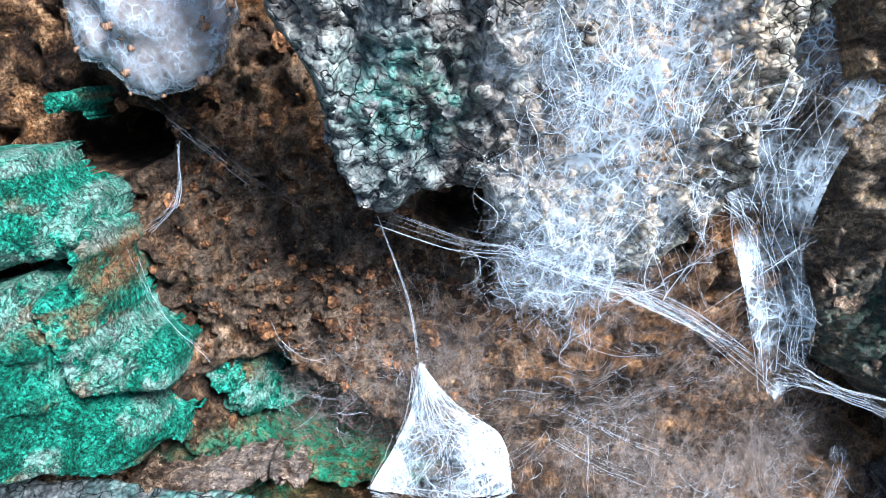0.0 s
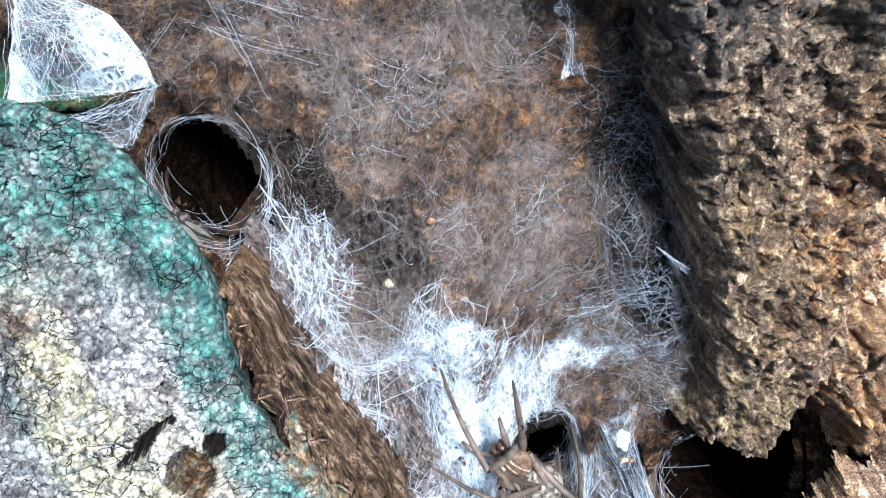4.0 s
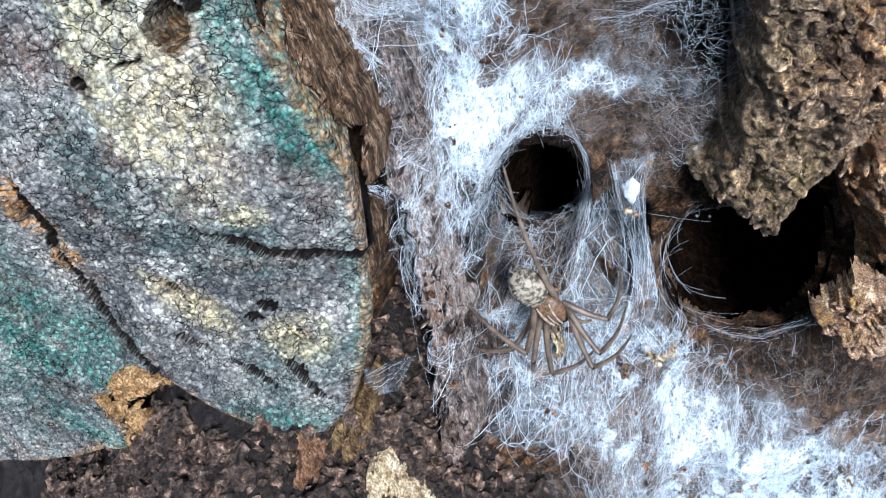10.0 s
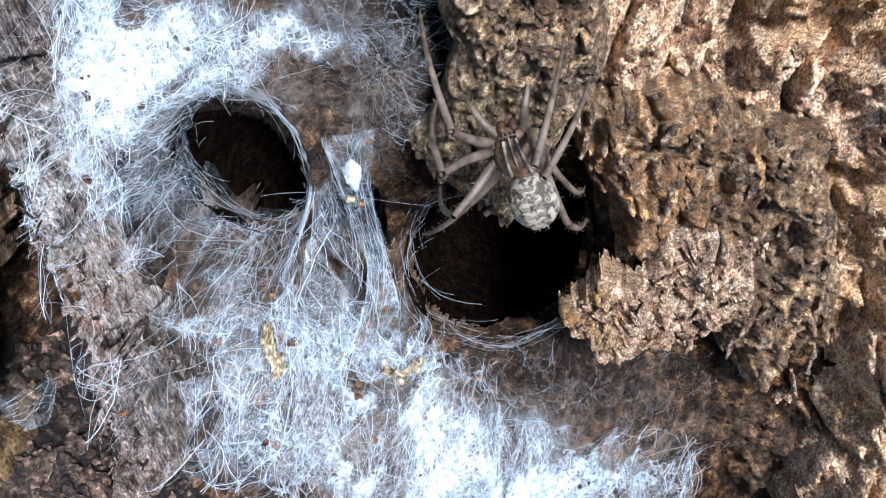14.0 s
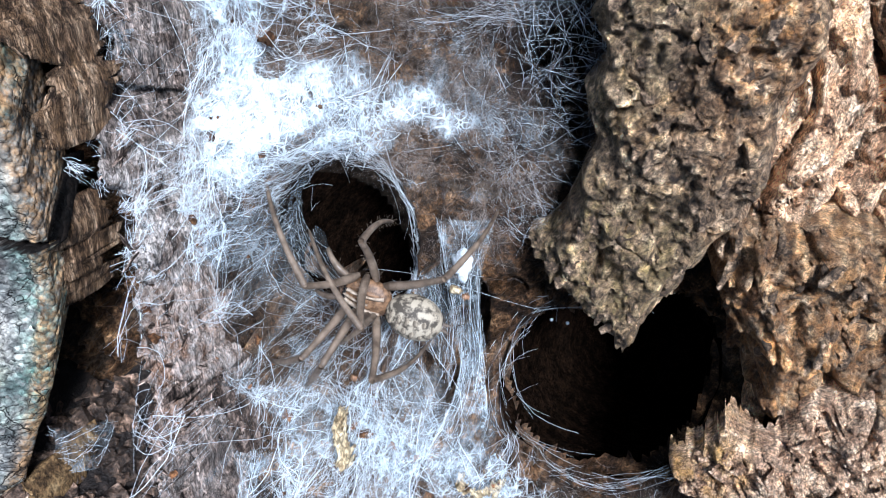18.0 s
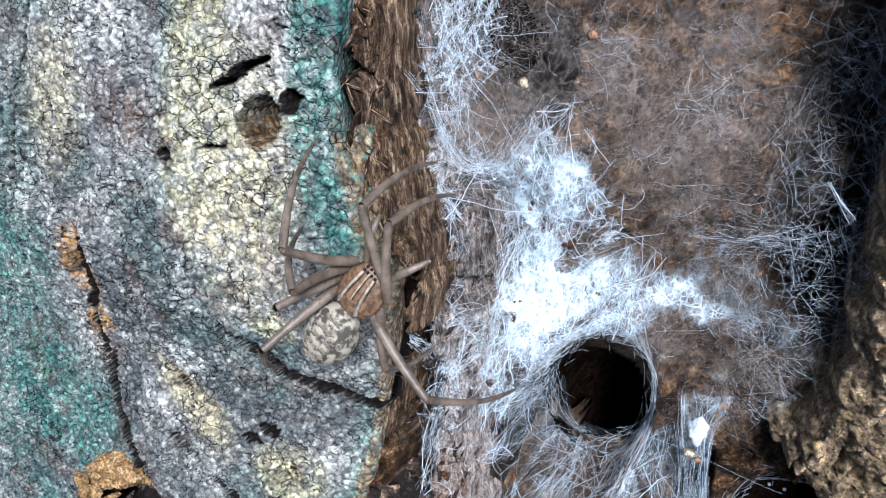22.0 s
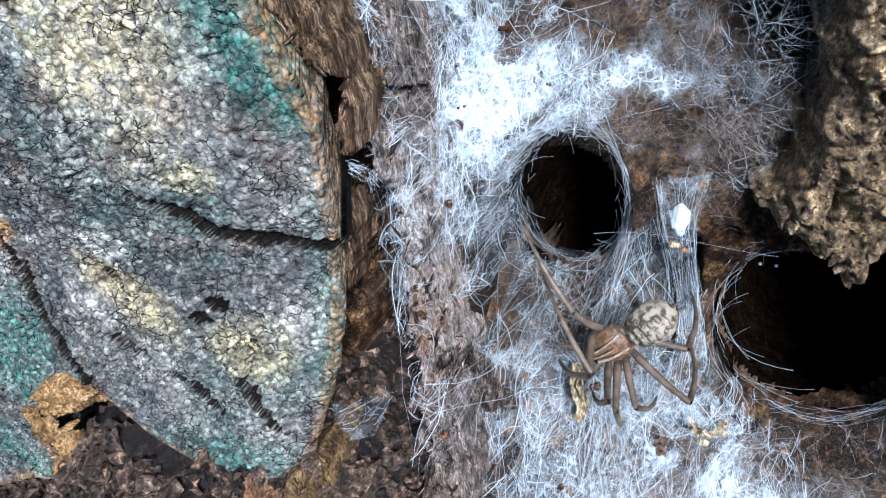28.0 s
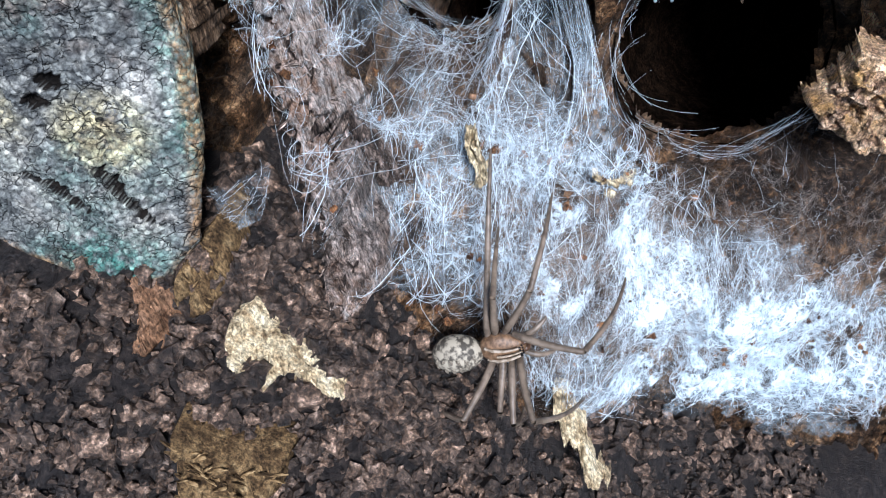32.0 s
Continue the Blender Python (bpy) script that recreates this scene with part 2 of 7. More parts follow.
def build_lichen(t, bsdf):
    """Old bare wood under a granular crust: broad patches, small grains, and a net of fine dark cracks."""
    broad, mid, small = grain(t, 130, 6, 0.62), grain(t, 640, 5, 0.65), grain(t, 2100, 3, 0.6)
    colour = ramp(t, broad, (0.32, (0.10, 0.112, 0.110)), (0.48, (0.20, 0.21, 0.20)), (0.62, (0.34, 0.335, 0.30)))
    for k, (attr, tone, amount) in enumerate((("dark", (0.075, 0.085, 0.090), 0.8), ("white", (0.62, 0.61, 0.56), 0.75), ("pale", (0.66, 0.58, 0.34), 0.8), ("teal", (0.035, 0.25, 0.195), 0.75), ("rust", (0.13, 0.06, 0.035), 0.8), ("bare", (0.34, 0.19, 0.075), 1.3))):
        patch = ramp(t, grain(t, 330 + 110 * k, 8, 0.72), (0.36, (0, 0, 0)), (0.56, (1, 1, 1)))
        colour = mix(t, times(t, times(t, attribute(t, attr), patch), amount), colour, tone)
    colour = mix(t, 1.0, colour, ramp(t, mid, (0.34, (0.42, 0.42, 0.44)), (0.5, (0.92, 0.92, 0.92)), (0.68, (1.35, 1.34, 1.3))), "MULTIPLY")
    colour = mix(t, 0.6, colour, mix(t, 1.0, colour, ramp(t, small, (0.36, (0.2, 0.2, 0.2)), (0.48, (0.88, 0.88, 0.88)), (0.66, (1.6, 1.58, 1.54))), "MULTIPLY"))
    co = node(t, "TexCoord")
    grit = node(t, "TexVoronoi", Scale=1350.0)
    t.links.new(co.outputs["Object"], grit.inputs["Vector"])
    colour = mix(t, 1.0, colour, ramp(t, grit.outputs["Color"], (0.2, (0.58, 0.58, 0.59)), (0.5, (0.95, 0.95, 0.94)), (0.8, (1.4, 1.38, 1.34))), "MULTIPLY")
    seam = ramp(t, grit.outputs["Distance"], (0.3, (1.08, 1.08, 1.08)), (0.52, (0.7, 0.7, 0.7)), (0.7, (0.12, 0.12, 0.12)))
    colour = mix(t, 0.42, colour, mix(t, 1.0, colour, seam, "MULTIPLY"))
    height = mix(t, 0.5, mix(t, 0.5, mid, small), seam)
    for scale, width, low, warped, squash in ((330, 0.030, 0.52, 0.0028, 1.5), (620, 0.045, 0.53, 0.0016, 1.5)):
        mp = node(t, "Mapping", Scale=(1, 1, squash))
        t.links.new(co.outputs["Object"], mp.inputs[0])
        warp, net = t.nodes.new("ShaderNodeMix"), node(t, "TexVoronoi", Scale=scale)
        warp.data_type = "VECTOR"
        warp.inputs[0].default_value = warped
        net.feature = "DISTANCE_TO_EDGE"
        bend = node(t, "TexNoise", Scale=scale * .8, Detail=5.0)
        t.links.new(co.outputs["Object"], bend.inputs["Vector"])
        t.links.new(mp.outputs[0], warp.inputs[4])
        t.links.new(bend.outputs["Color"], warp.inputs[5])
        t.links.new(warp.outputs[1], net.inputs["Vector"])
        line = ramp(t, net.outputs["Distance"], (width * .25, (0.03, 0.03, 0.03)), (width, (1, 1, 1)))
        some = ramp(t, grain(t, scale * .3, 4), (low, (0.0, 0.0, 0.0)), (low + .05, (0.95, 0.95, 0.95)))
        colour = mix(t, some, colour, mix(t, 1.0, colour, line, "MULTIPLY"))
        height = mix(t, some, height, mix(t, 1.0, height, line, "MULTIPLY"))
    # black for the shade in cracks and bores, put straight into the colour
    colour = mix(t, attribute(t, "crack_shade"), colour, mix(t, 1.0, (0.005, 0.0035, 0.0025), ramp(t, mid, (0.35, (0.3, 0.3, 0.3)), (0.65, (1.6, 1.5, 1.4))), "MULTIPLY"))
    bsdf.inputs["Specular IOR Level"].default_value = 0.2
    t.links.new(colour, bsdf.inputs["Base Color"])
    bump(t, bsdf, height, 0.75, 0.0005)


LICHEN = material("lichened_wood", build_lichen, 0.85)
# the dark wet stain also carries the shade of the corner beside the ridge
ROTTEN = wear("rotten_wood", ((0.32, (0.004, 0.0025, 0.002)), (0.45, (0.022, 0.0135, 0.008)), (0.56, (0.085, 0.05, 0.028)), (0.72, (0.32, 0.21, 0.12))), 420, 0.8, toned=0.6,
              stains=(("ochre", (0.28, 0.13, 0.04), 0.5), ("dust", (0.4, 0.32, 0.25), 0.32), ("damp_shade", (0.014, 0.009, 0.007), 1.6), ("teal", (0.015, 0.2, 0.12), 0.9)), crinkle=520)
# tunnel walls: the shade of the depth is put into a near-black, shineless colour
TUNNEL = wear("shaded_tunnel_wood", ((0.25, (0.002, 0.0015, 0.001)), (0.45, (0.006, 0.004, 0.003)), (0.6, (0.015, 0.009, 0.006)), (0.8, (0.03, 0.018, 0.012))), 520, 0.9, shine=0.0)
BARK = wear("flaking_bark", ((0.27, (0.018, 0.012, 0.008)), (0.40, (0.14, 0.102, 0.066)), (0.52, (0.34, 0.255, 0.17)), (0.68, (0.68, 0.56, 0.41))), 480, 0.5, fine=1700.0, shine=0.5, toned=0.9,
            stains=(("moss", (0.3, 0.25, 0.09), 0.4), ("ochre", (0.42, 0.2, 0.06), 0.7), ("damp_shade", (0.10, 0.098, 0.09), 0.9), ("teal", (0.02, 0.16, 0.1), 0.8)), crinkle=520)
REDWOOD = wear("red_brown_wood", ((0.28, (0.05, 0.026, 0.017)), (0.40, (0.35, 0.215, 0.135)), (0.52, (0.63, 0.45, 0.31)), (0.68, (0.86, 0.75, 0.60))), 420, 0.65, (1, 1, 0.65), toned=0.7, shine=0.3,
               stains=(("ochre", (0.6, 0.36, 0.1), 0.8), ("dust", (0.5, 0.45, 0.4), 0.6)), crinkle=420)
FIBRE = wear("split_wood_fibre", ((0.36, (0.007, 0.005, 0.0035)), (0.47, (0.055, 0.036, 0.024)), (0.57, (0.19, 0.135, 0.09)), (0.71, (0.50, 0.40, 0.29))), 900, 0.75, (1, 1, 0.12), 0.35,
             stains=(("dust", (0.55, 0.5, 0.46), 0.7), ("ochre", (0.32, 0.19, 0.09), 0.5)), crinkle=600)
GREYBARK = wear("grey_bark", ((0.35, (0.008, 0.006, 0.005)), (0.45, (0.06, 0.045, 0.038)), (0.55, (0.19, 0.152, 0.132)), (0.70, (0.48, 0.42, 0.38))), 700, 0.8, (1, 1, 0.25), 0.3,
                stains=(("dust", (0.6, 0.58, 0.56), 0.75), ("ochre", (0.3, 0.15, 0.07), 0.7)), crinkle=520)
GREEN = wear("green_stained_wood", ((0.25, (0.003, 0.035, 0.022)), (0.45, (0.01, 0.14, 0.09)), (0.6, (0.03, 0.27, 0.19)), (0.8, (0.14, 0.46, 0.35))), 240, 0.6,
             stains=(("ochre", (0.2, 0.09, 0.04), 0.9), ("dust", (0.5, 0.55, 0.52), 0.6)), crinkle=380)
# darker than the crumbs: the shade in the gaps between them is in this colour
EARTH = wear("dark_soil", ((0.3, (0.003, 0.002, 0.0018)), (0.46, (0.009, 0.0065, 0.0055)), (0.58, (0.024, 0.018, 0.015)), (0.75, (0.08, 0.06, 0.05))), 700, 0.5, shine=0.4)
CLOD = wear("soil_crumb", ((0.32, (0.008, 0.0055, 0.004)), (0.45, (0.038, 0.026, 0.019)), (0.56, (0.12, 0.086, 0.064)), (0.72, (0.40, 0.31, 0.25))), 700, 0.45, shine=0.5, island=True)
PALEWOOD = wear("pale_split_wood", ((0.32, (0.10, 0.06, 0.03)), (0.43, (0.40, 0.30, 0.17)), (0.53, (0.68, 0.56, 0.35)), (0.7, (0.86, 0.77, 0.56))), 600, 0.7, (1, 1, 0.3))
TORN = wear("torn_wood", ((0.28, (0.07, 0.035, 0.015)), (0.44, (0.26, 0.15, 0.06)), (0.56, (0.46, 0.29, 0.13)), (0.72, (0.66, 0.48, 0.27))), 500, 0.7, (1, 1, 0.25), 0.8)
DARKWOOD = wear("dark_broken_wood", ((0.3, (0.02, 0.012, 0.006)), (0.45, (0.09, 0.055, 0.025)), (0.58, (0.2, 0.13, 0.06)), (0.75, (0.4, 0.29, 0.15))), 600, 0.75, (1, 1, 0.4), 0.4)
CRUMB = wear("wood_crumb", ((0.3, (0.03, 0.015, 0.008)), (0.5, (0.12, 0.06, 0.03)), (0.7, (0.4, 0.22, 0.1))), 900, 0.6, island=True)
BROWNWOOD = wear("brown_wood", ((0.25, (0.06, 0.03, 0.018)), (0.45, (0.2, 0.11, 0.06)), (0.6, (0.34, 0.2, 0.12)), (0.8, (0.5, 0.35, 0.24))), 500, 0.75, (1, 1, 0.2))


def build_silk(t, bsdf):
    bsdf.inputs["Base Color"].default_value = (0.78, 0.88, 0.93, 1)
    bsdf.inputs["Sheen Weight"].default_value = 0.3
    bsdf.inputs["Transmission Weight"].default_value = 0.0
    bsdf.inputs["Subsurface Weight"].default_value = 0.0


SILK = material("silk", build_silk, 0.45)
OLDSILK = material("dusty_silk", lambda t, b: t.links.new(ramp(t, grain(t, 700), (0.3, (0.13, 0.1, 0.08)), (0.7, (0.42, 0.37, 0.33))), b.inputs["Base Color"]), 0.6)


def build_sheet(t, bsdf, tone=(0.72, 0.86, 0.93)):
    """Thin silk cloth: see-through in a fine uneven mesh, thicker where the attribute says so."""
    bsdf.inputs["Base Color"].default_value = (*tone, 1)
    clear, blend = t.nodes.new("ShaderNodeBsdfTransparent"), t.nodes.new("ShaderNodeMixShader")
    weave = times(t, ramp(t, grain(t, 1500, 8, 0.8, (1, 1, 0.35), 0.5), (0.43, (0, 0, 0)), (0.6, (1, 1, 1))), ramp(t, grain(t, 420, 7, 0.75), (0.36, (0.1, 0.1, 0.1)), (0.6, (1, 1, 1))))
    for size, width in ((420, 0.09), (1100, 0.10)):
        # lace: crossing threads with open cells between them
        co, nz, warp, vor = node(t, "TexCoord"), node(t, "TexNoise", Scale=size * .9, Detail=3.0), t.nodes.new("ShaderNodeMix"), t.nodes.new("ShaderNodeTexVoronoi")
        warp.data_type = "VECTOR"
        warp.inputs[0].default_value = 0.6 / size
        t.links.new(co.outputs["Object"], nz.inputs["Vector"])
        t.links.new(co.outputs["Object"], warp.inputs[4])
        t.links.new(nz.outputs["Color"], warp.inputs[5])
        vor.feature = "DISTANCE_TO_EDGE"
        vor.inputs["Scale"].default_value = size
        t.links.new(warp.outputs[1], vor.inputs["Vector"])
        some = ramp(t, grain(t, size * .5, 3), (0.4, (0.1, 0.1, 0.1)), (0.6, (1, 1, 1)))
        weave = mix(t, 1.0, weave, times(t, some, ramp(t, vor.outputs["Distance"], (width * .25, (1, 1, 1)), (width, (0, 0, 0)))), "LIGHTEN")
    add = t.nodes.new("ShaderNodeMath")
    add.operation, add.use_clamp = "MULTIPLY_ADD", True
    t.links.new(attribute(t, "thick"), add.inputs[0])
    t.links.new(times(t, weave, 1.15), add.inputs[1])
    full = t.nodes.new("ShaderNodeMath")
    full.operation = "POWER"
    t.links.new(attribute(t, "thick"), full.inputs[0])
    full.inputs[1].default_value = 3.0
    t.links.new(times(t, times(t, full.outputs[0], ramp(t, grain(t, 500, 6, 0.7), (0.42, (0.05, 0.05, 0.05)), (0.6, (1, 1, 1)))), 0.75), add.inputs[2])
    t.links.new(add.outputs[0], blend.inputs[0])
    t.links.new(clear.outputs[0], blend.inputs[1])
    t.links.new(bsdf.outputs[0], blend.inputs[2])
    t.links.new(blend.outputs[0], t.nodes["Material Output"].inputs[0])


SHEET = material("silk_sheet", build_sheet, 0.5)
OLDSHEET = material("dusty_silk_sheet", lambda t, b: build_sheet(t, b, (0.27, 0.22, 0.18)), 0.7)


def mesh_of(name, verts, faces, mat, attrs=None, smooth_faces=True, centre=(0, 0, 0)):
    """A mesh from arrays in plan units about a centre."""
    me = bpy.data.meshes.new(name)
    verts = (np.asarray(verts, float) - np.asarray(centre)) * SIZE
    faces = np.asarray(faces)
    n, k = faces.shape
    me.vertices.add(len(verts))
    me.vertices.foreach_set("co", verts.astype(np.float32).ravel())
    me.loops.add(n * k)
    me.loops.foreach_set("vertex_index", faces.astype(np.int32).ravel())
    me.polygons.add(n)
    me.polygons.foreach_set("loop_start", np.arange(0, n * k, k, dtype=np.int32))
    me.polygons.foreach_set("use_smooth", np.full(n, smooth_faces))
    me.update(calc_edges=True)
    me.validate()
    for key, v in (attrs or {}).items():
        me.attributes.new(key, "FLOAT", "POINT").data.foreach_set("value", np.asarray(v, np.float32).ravel())
    me.materials.append(mat)
    return me


def put(name, me, centre=(0, 0, 0), parent=None, label="", category="", group="", kind=""):
    """Link a mesh as a thing on the stump's frame, or as a part under a thing."""
    ob = new(name, me)
    if parent is None:
        ob.matrix_world = FACE @ Matrix.Translation(Vector(centre) * SIZE)
    else:
        ob.parent = parent
        ob.location = Vector(centre) * SIZE
    return tagged(ob, label, category, group, kind)


def relief(name, xs, zs, step, depth, mat, attrs=None, back=0.0, open_rim=None, under=(0, 0)):
    """A sheet of fine relief over the plan: depth(x, z) gives y and which places belong to it. back closes it with a rear wall."""
    x, z = np.meshgrid(np.arange(xs[0], xs[1], step), np.arange(zs[0], zs[1], step))
    y, keep = depth(x, z)
    if keep.dtype == float:
        # a distance to the outline: draw the outermost points onto it
        d, keep = keep, keep > -1.3 * step
        gz, gx = np.gradient(d, step)
        n = np.clip(gx * gx + gz * gz, .3, 9)
        rim = (d < 0) & keep
        x, z = np.where(rim, x - d * gx / n, x), np.where(rim, z - d * gz / n, z)
    r, c = x.shape
    idx = np.arange(r * c).reshape(r, c)
    quads = np.stack([idx[:-1, :-1], idx[:-1, 1:], idx[1:, 1:], idx[1:, :-1]], -1).reshape(-1, 4)
    k = keep.ravel()
    quads = quads[k[quads].all(1)]
    used = np.zeros(r * c, bool)
    used[quads.ravel()] = True
    remap = np.cumsum(used) - 1
    verts = np.stack([x.ravel(), y.ravel(), z.ravel()], -1)[used]
    quads = remap[quads]
    extra = {a: f(x, z, y).ravel()[used] for a, f in (attrs or {}).items()}
    if back:
        edges = np.concatenate([quads[:, [0, 1]], quads[:, [1, 2]], quads[:, [2, 3]], quads[:, [3, 0]]])
        key = np.sort(edges, 1)
        _, first, count = np.unique(key[:, 0].astype(np.int64) * (len(verts) + 1) + key[:, 1], return_index=True, return_counts=True)
        rim = edges[first[count == 1]]
        if open_rim:
            rim = rim[~open_rim(verts[rim[:, 0], 0], verts[rim[:, 0], 2])]
        n = len(verts)
        rear = verts + np.stack([np.full(n, under[0]), np.full(n, back), np.where(verts[:, 2] > .1, -under[1], under[1])], -1)
        quads = np.concatenate([quads, np.stack([rim[:, 1], rim[:, 0], rim[:, 0] + n, rim[:, 1] + n], -1)])
        verts = np.concatenate([verts, rear])
        extra = {a: np.concatenate([v, v]) for a, v in extra.items()}
        used_rim = np.zeros(len(verts), bool)
        used_rim[quads.ravel()] = True
        remap = np.cumsum(used_rim) - 1
        verts, quads = verts[used_rim], remap[quads]
        extra = {a: v[used_rim] for a, v in extra.items()}
    return mesh_of(name, verts, quads, mat, extra)


def tubes(lines, radius):
    """Three-sided threads along many lines at once: lines is an array of threads x points x 3."""
    lines = np.asarray(lines, float)
    n, k, _ = lines.shape
    ahead = np.gradient(lines, axis=1)
    ahead /= np.linalg.norm(ahead, axis=2, keepdims=True) + 1e-12
    side = np.cross(ahead, np.array([0.21, 0.93, 0.3]))
    side /= np.linalg.norm(side, axis=2, keepdims=True) + 1e-12
    up = np.cross(ahead, side)
    radius = np.broadcast_to(np.asarray(radius, float).reshape(-1, 1, 1), (n, k, 1))
    rings = np.stack([lines + radius * (math.cos(a) * side + math.sin(a) * up) for a in (0, 2.0944, 4.18879)], 2)
    idx = np.arange(n * k * 3).reshape(n, k, 3)
    quads = np.concatenate([np.stack([idx[:, :-1, a], idx[:, :-1, b], idx[:, 1:, b], idx[:, 1:, a]], -1).reshape(-1, 4) for a, b in ((0, 1), (1, 2), (2, 0))])
    return rings.reshape(-1, 3), quads


# ---- the stump ----
def in_hole(x, z, hole, wide=1.0):
    cx, cz, rx, rz, turn = hole
    c, s = math.cos(radians(turn)), math.sin(radians(turn))
    return np.hypot(((x - cx) * c + (z - cz) * s) / (rx * wide), (-(x - cx) * s + (z - cz) * c) / (rz * wide))


GAP = [(.030, .128), (.036, .098), (.0425, .078), (.0465, .060), (.0475, .035), (.046, .015), (.043, .0)]
PITS = [(.043, .103, .012, .006, -25), (.112, .083, .006, .014, 5), (.090, .152, .009, .007, 0), (.101, .125, .005, .007, 20), (.012, .207, .008, .004, 0), (.118, -.022, .006, .003, 0), (.099, .093, .003, .003, 0),
        (.078, .093, .0025, .003, 30), (.0655, .004, .002, .0035, 0), (.089, -.012, .002, .003, 0), (.062, -.008, .003, .007, 25), (.155, -.012, .012, .006, 0), (-.012, .148, .02, .006, 0), (.0885, .016, .0075, .017, -8), (.0985, -.0066, .004, .003, 0), (.057, .048, .0022, .010, 8), (.0655, .016, .002, .009, 14), (.052, .115, .005, .009, 20), (.066, -.012, .0022, .008, 30), (.104, .094, .012, .034, 8), (.0801, .1523, .012, .009, 0), (.100, .1116, .008, .014, 10), (.0728, .1231, .003, .0025, 0), (.040, .112, .006, .010, 30), (.046, .100, .008, .004, -20)]

TROUGHS = [(.0905, .013, .0105, .024, -8), (.108, .090, .013, .045, 6), (-.0160, .1655, .022, .010, -25), (-.046, .2177, .010, .006, 0), (.082, .152, .010, .008, 0), (.0480, .106, .010, .017, -12)]


def core_relief(x, z):
    y = core(x, z)
    lumps = fbm(x, z, .018, 5, 1, .55) * .0026 + np.abs(fbm(x + .3 * z, z, .007, 4, 2, .6)) * .0022 - .001
    wx, wz = x + .003 * fbm(x, z, .006, 3, 5), z + .003 * fbm(x, z, .006, 3, 6)
    high, groove, _ = shards(wx, wz, .0042, 3)
    chip, nick, _ = shards(wx, wz, .0016, 5)
    rot = smooth(.15, .75, fbm(x, z, .011, 4, 7, .6))
    y = y + .0015 + lumps - .0014 * high - .0005 * chip + .0006 * nick + .0035 * rot + .0005 * fbm(x, z, .0024, 3, 9, .7)
    for hole in (HOLE_UP, HOLE_MID, HOLE_LOW):
        e = in_hole(x, z, hole)
        y = y + .006 * smooth(1.22, .92, e)
    for cx, cz, rx, rz, turn in PITS:
        b = blob(x, z, cx, cz, rx, rz, turn)
        y = y + .016 * smooth(.05, .45, b + .12 * fbm(x, z, .004, 2, 4) * np.minimum(1, 5 * b))
    for cx, cz, rx, rz, turn in TROUGHS:
        b = blob(x, z, cx, cz, rx, rz, turn)
        y = y + .030 * smooth(.0, .4, b + .08 * fbm(x, z, .005, 2, 8) * np.minimum(1, 5 * b))
    d, _ = along(x, z, GAP)
    return y + .085 * smooth(.014, .0075, d)


def ochre_spots(x, z, y):
    return np.clip(smooth(.25, .7, fbm(x, z, .012, 3, 21)) * (.15 + .45 * smooth(.10, .16, z)) + 1.3 * blob(x, z, .035, .185, .03, .014) + .8 * blob(x, z, .095, .13, .025, .04) + blob(x, z, -.010, .220, .025, .012), 0, 1)


def dust_and_pale_wood(x, z, y):
    band, _ = along(x, z, FLOW)
    # dust along the web; the last blob makes the upper hollow's wood paler
    return np.clip(.35 * smooth(.03, .004, band) + .5 * smooth(.0, .6, fbm(x, z, .010, 4, 31)) + .3 * blob(x, z, .058, .115, .04, .05) + 1.6 * blob(x, z, -.005, .192, .05, .045), 0, 1)


FLOW = [(.030, .118), (.036, .105), (.050, .095), (.054, .082), (.058, .068), (.060, .050), (.064, .022), (.078, .002), (.098, -.018), (.118, -.040), (.140, -.058), (.165, -.066)]
# wet brown wood and corner shade are both painted in beside the ridge
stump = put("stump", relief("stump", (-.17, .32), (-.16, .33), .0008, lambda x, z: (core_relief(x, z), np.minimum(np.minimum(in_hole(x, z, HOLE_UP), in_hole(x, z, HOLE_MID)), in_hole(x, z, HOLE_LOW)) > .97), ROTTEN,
                            {"ochre": ochre_spots, "dust": dust_and_pale_wood, "damp_shade": lambda x, z, y: np.clip(1.8 * blob(x, z, .110, .092, .028, .06, 6) + blob(x, z, .15, -.02, .05, .02), 0, 1), "tone": lambda x, z, y: .3 + .7 * shards(x + .003 * fbm(x, z, .006, 3, 5), z + .003 * fbm(x, z, .006, 3, 6), .0042, 3)[2], "teal": lambda x, z, y: np.clip(2 * blob(x, z, -.02, .155, .03, .012), 0, 1)}, .14, lambda x, z: np.minimum(np.minimum(in_hole(x, z, HOLE_UP), in_hole(x, z, HOLE_MID)), in_hole(x, z, HOLE_LOW)) < 1.5),
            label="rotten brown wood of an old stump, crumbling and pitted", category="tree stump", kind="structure")



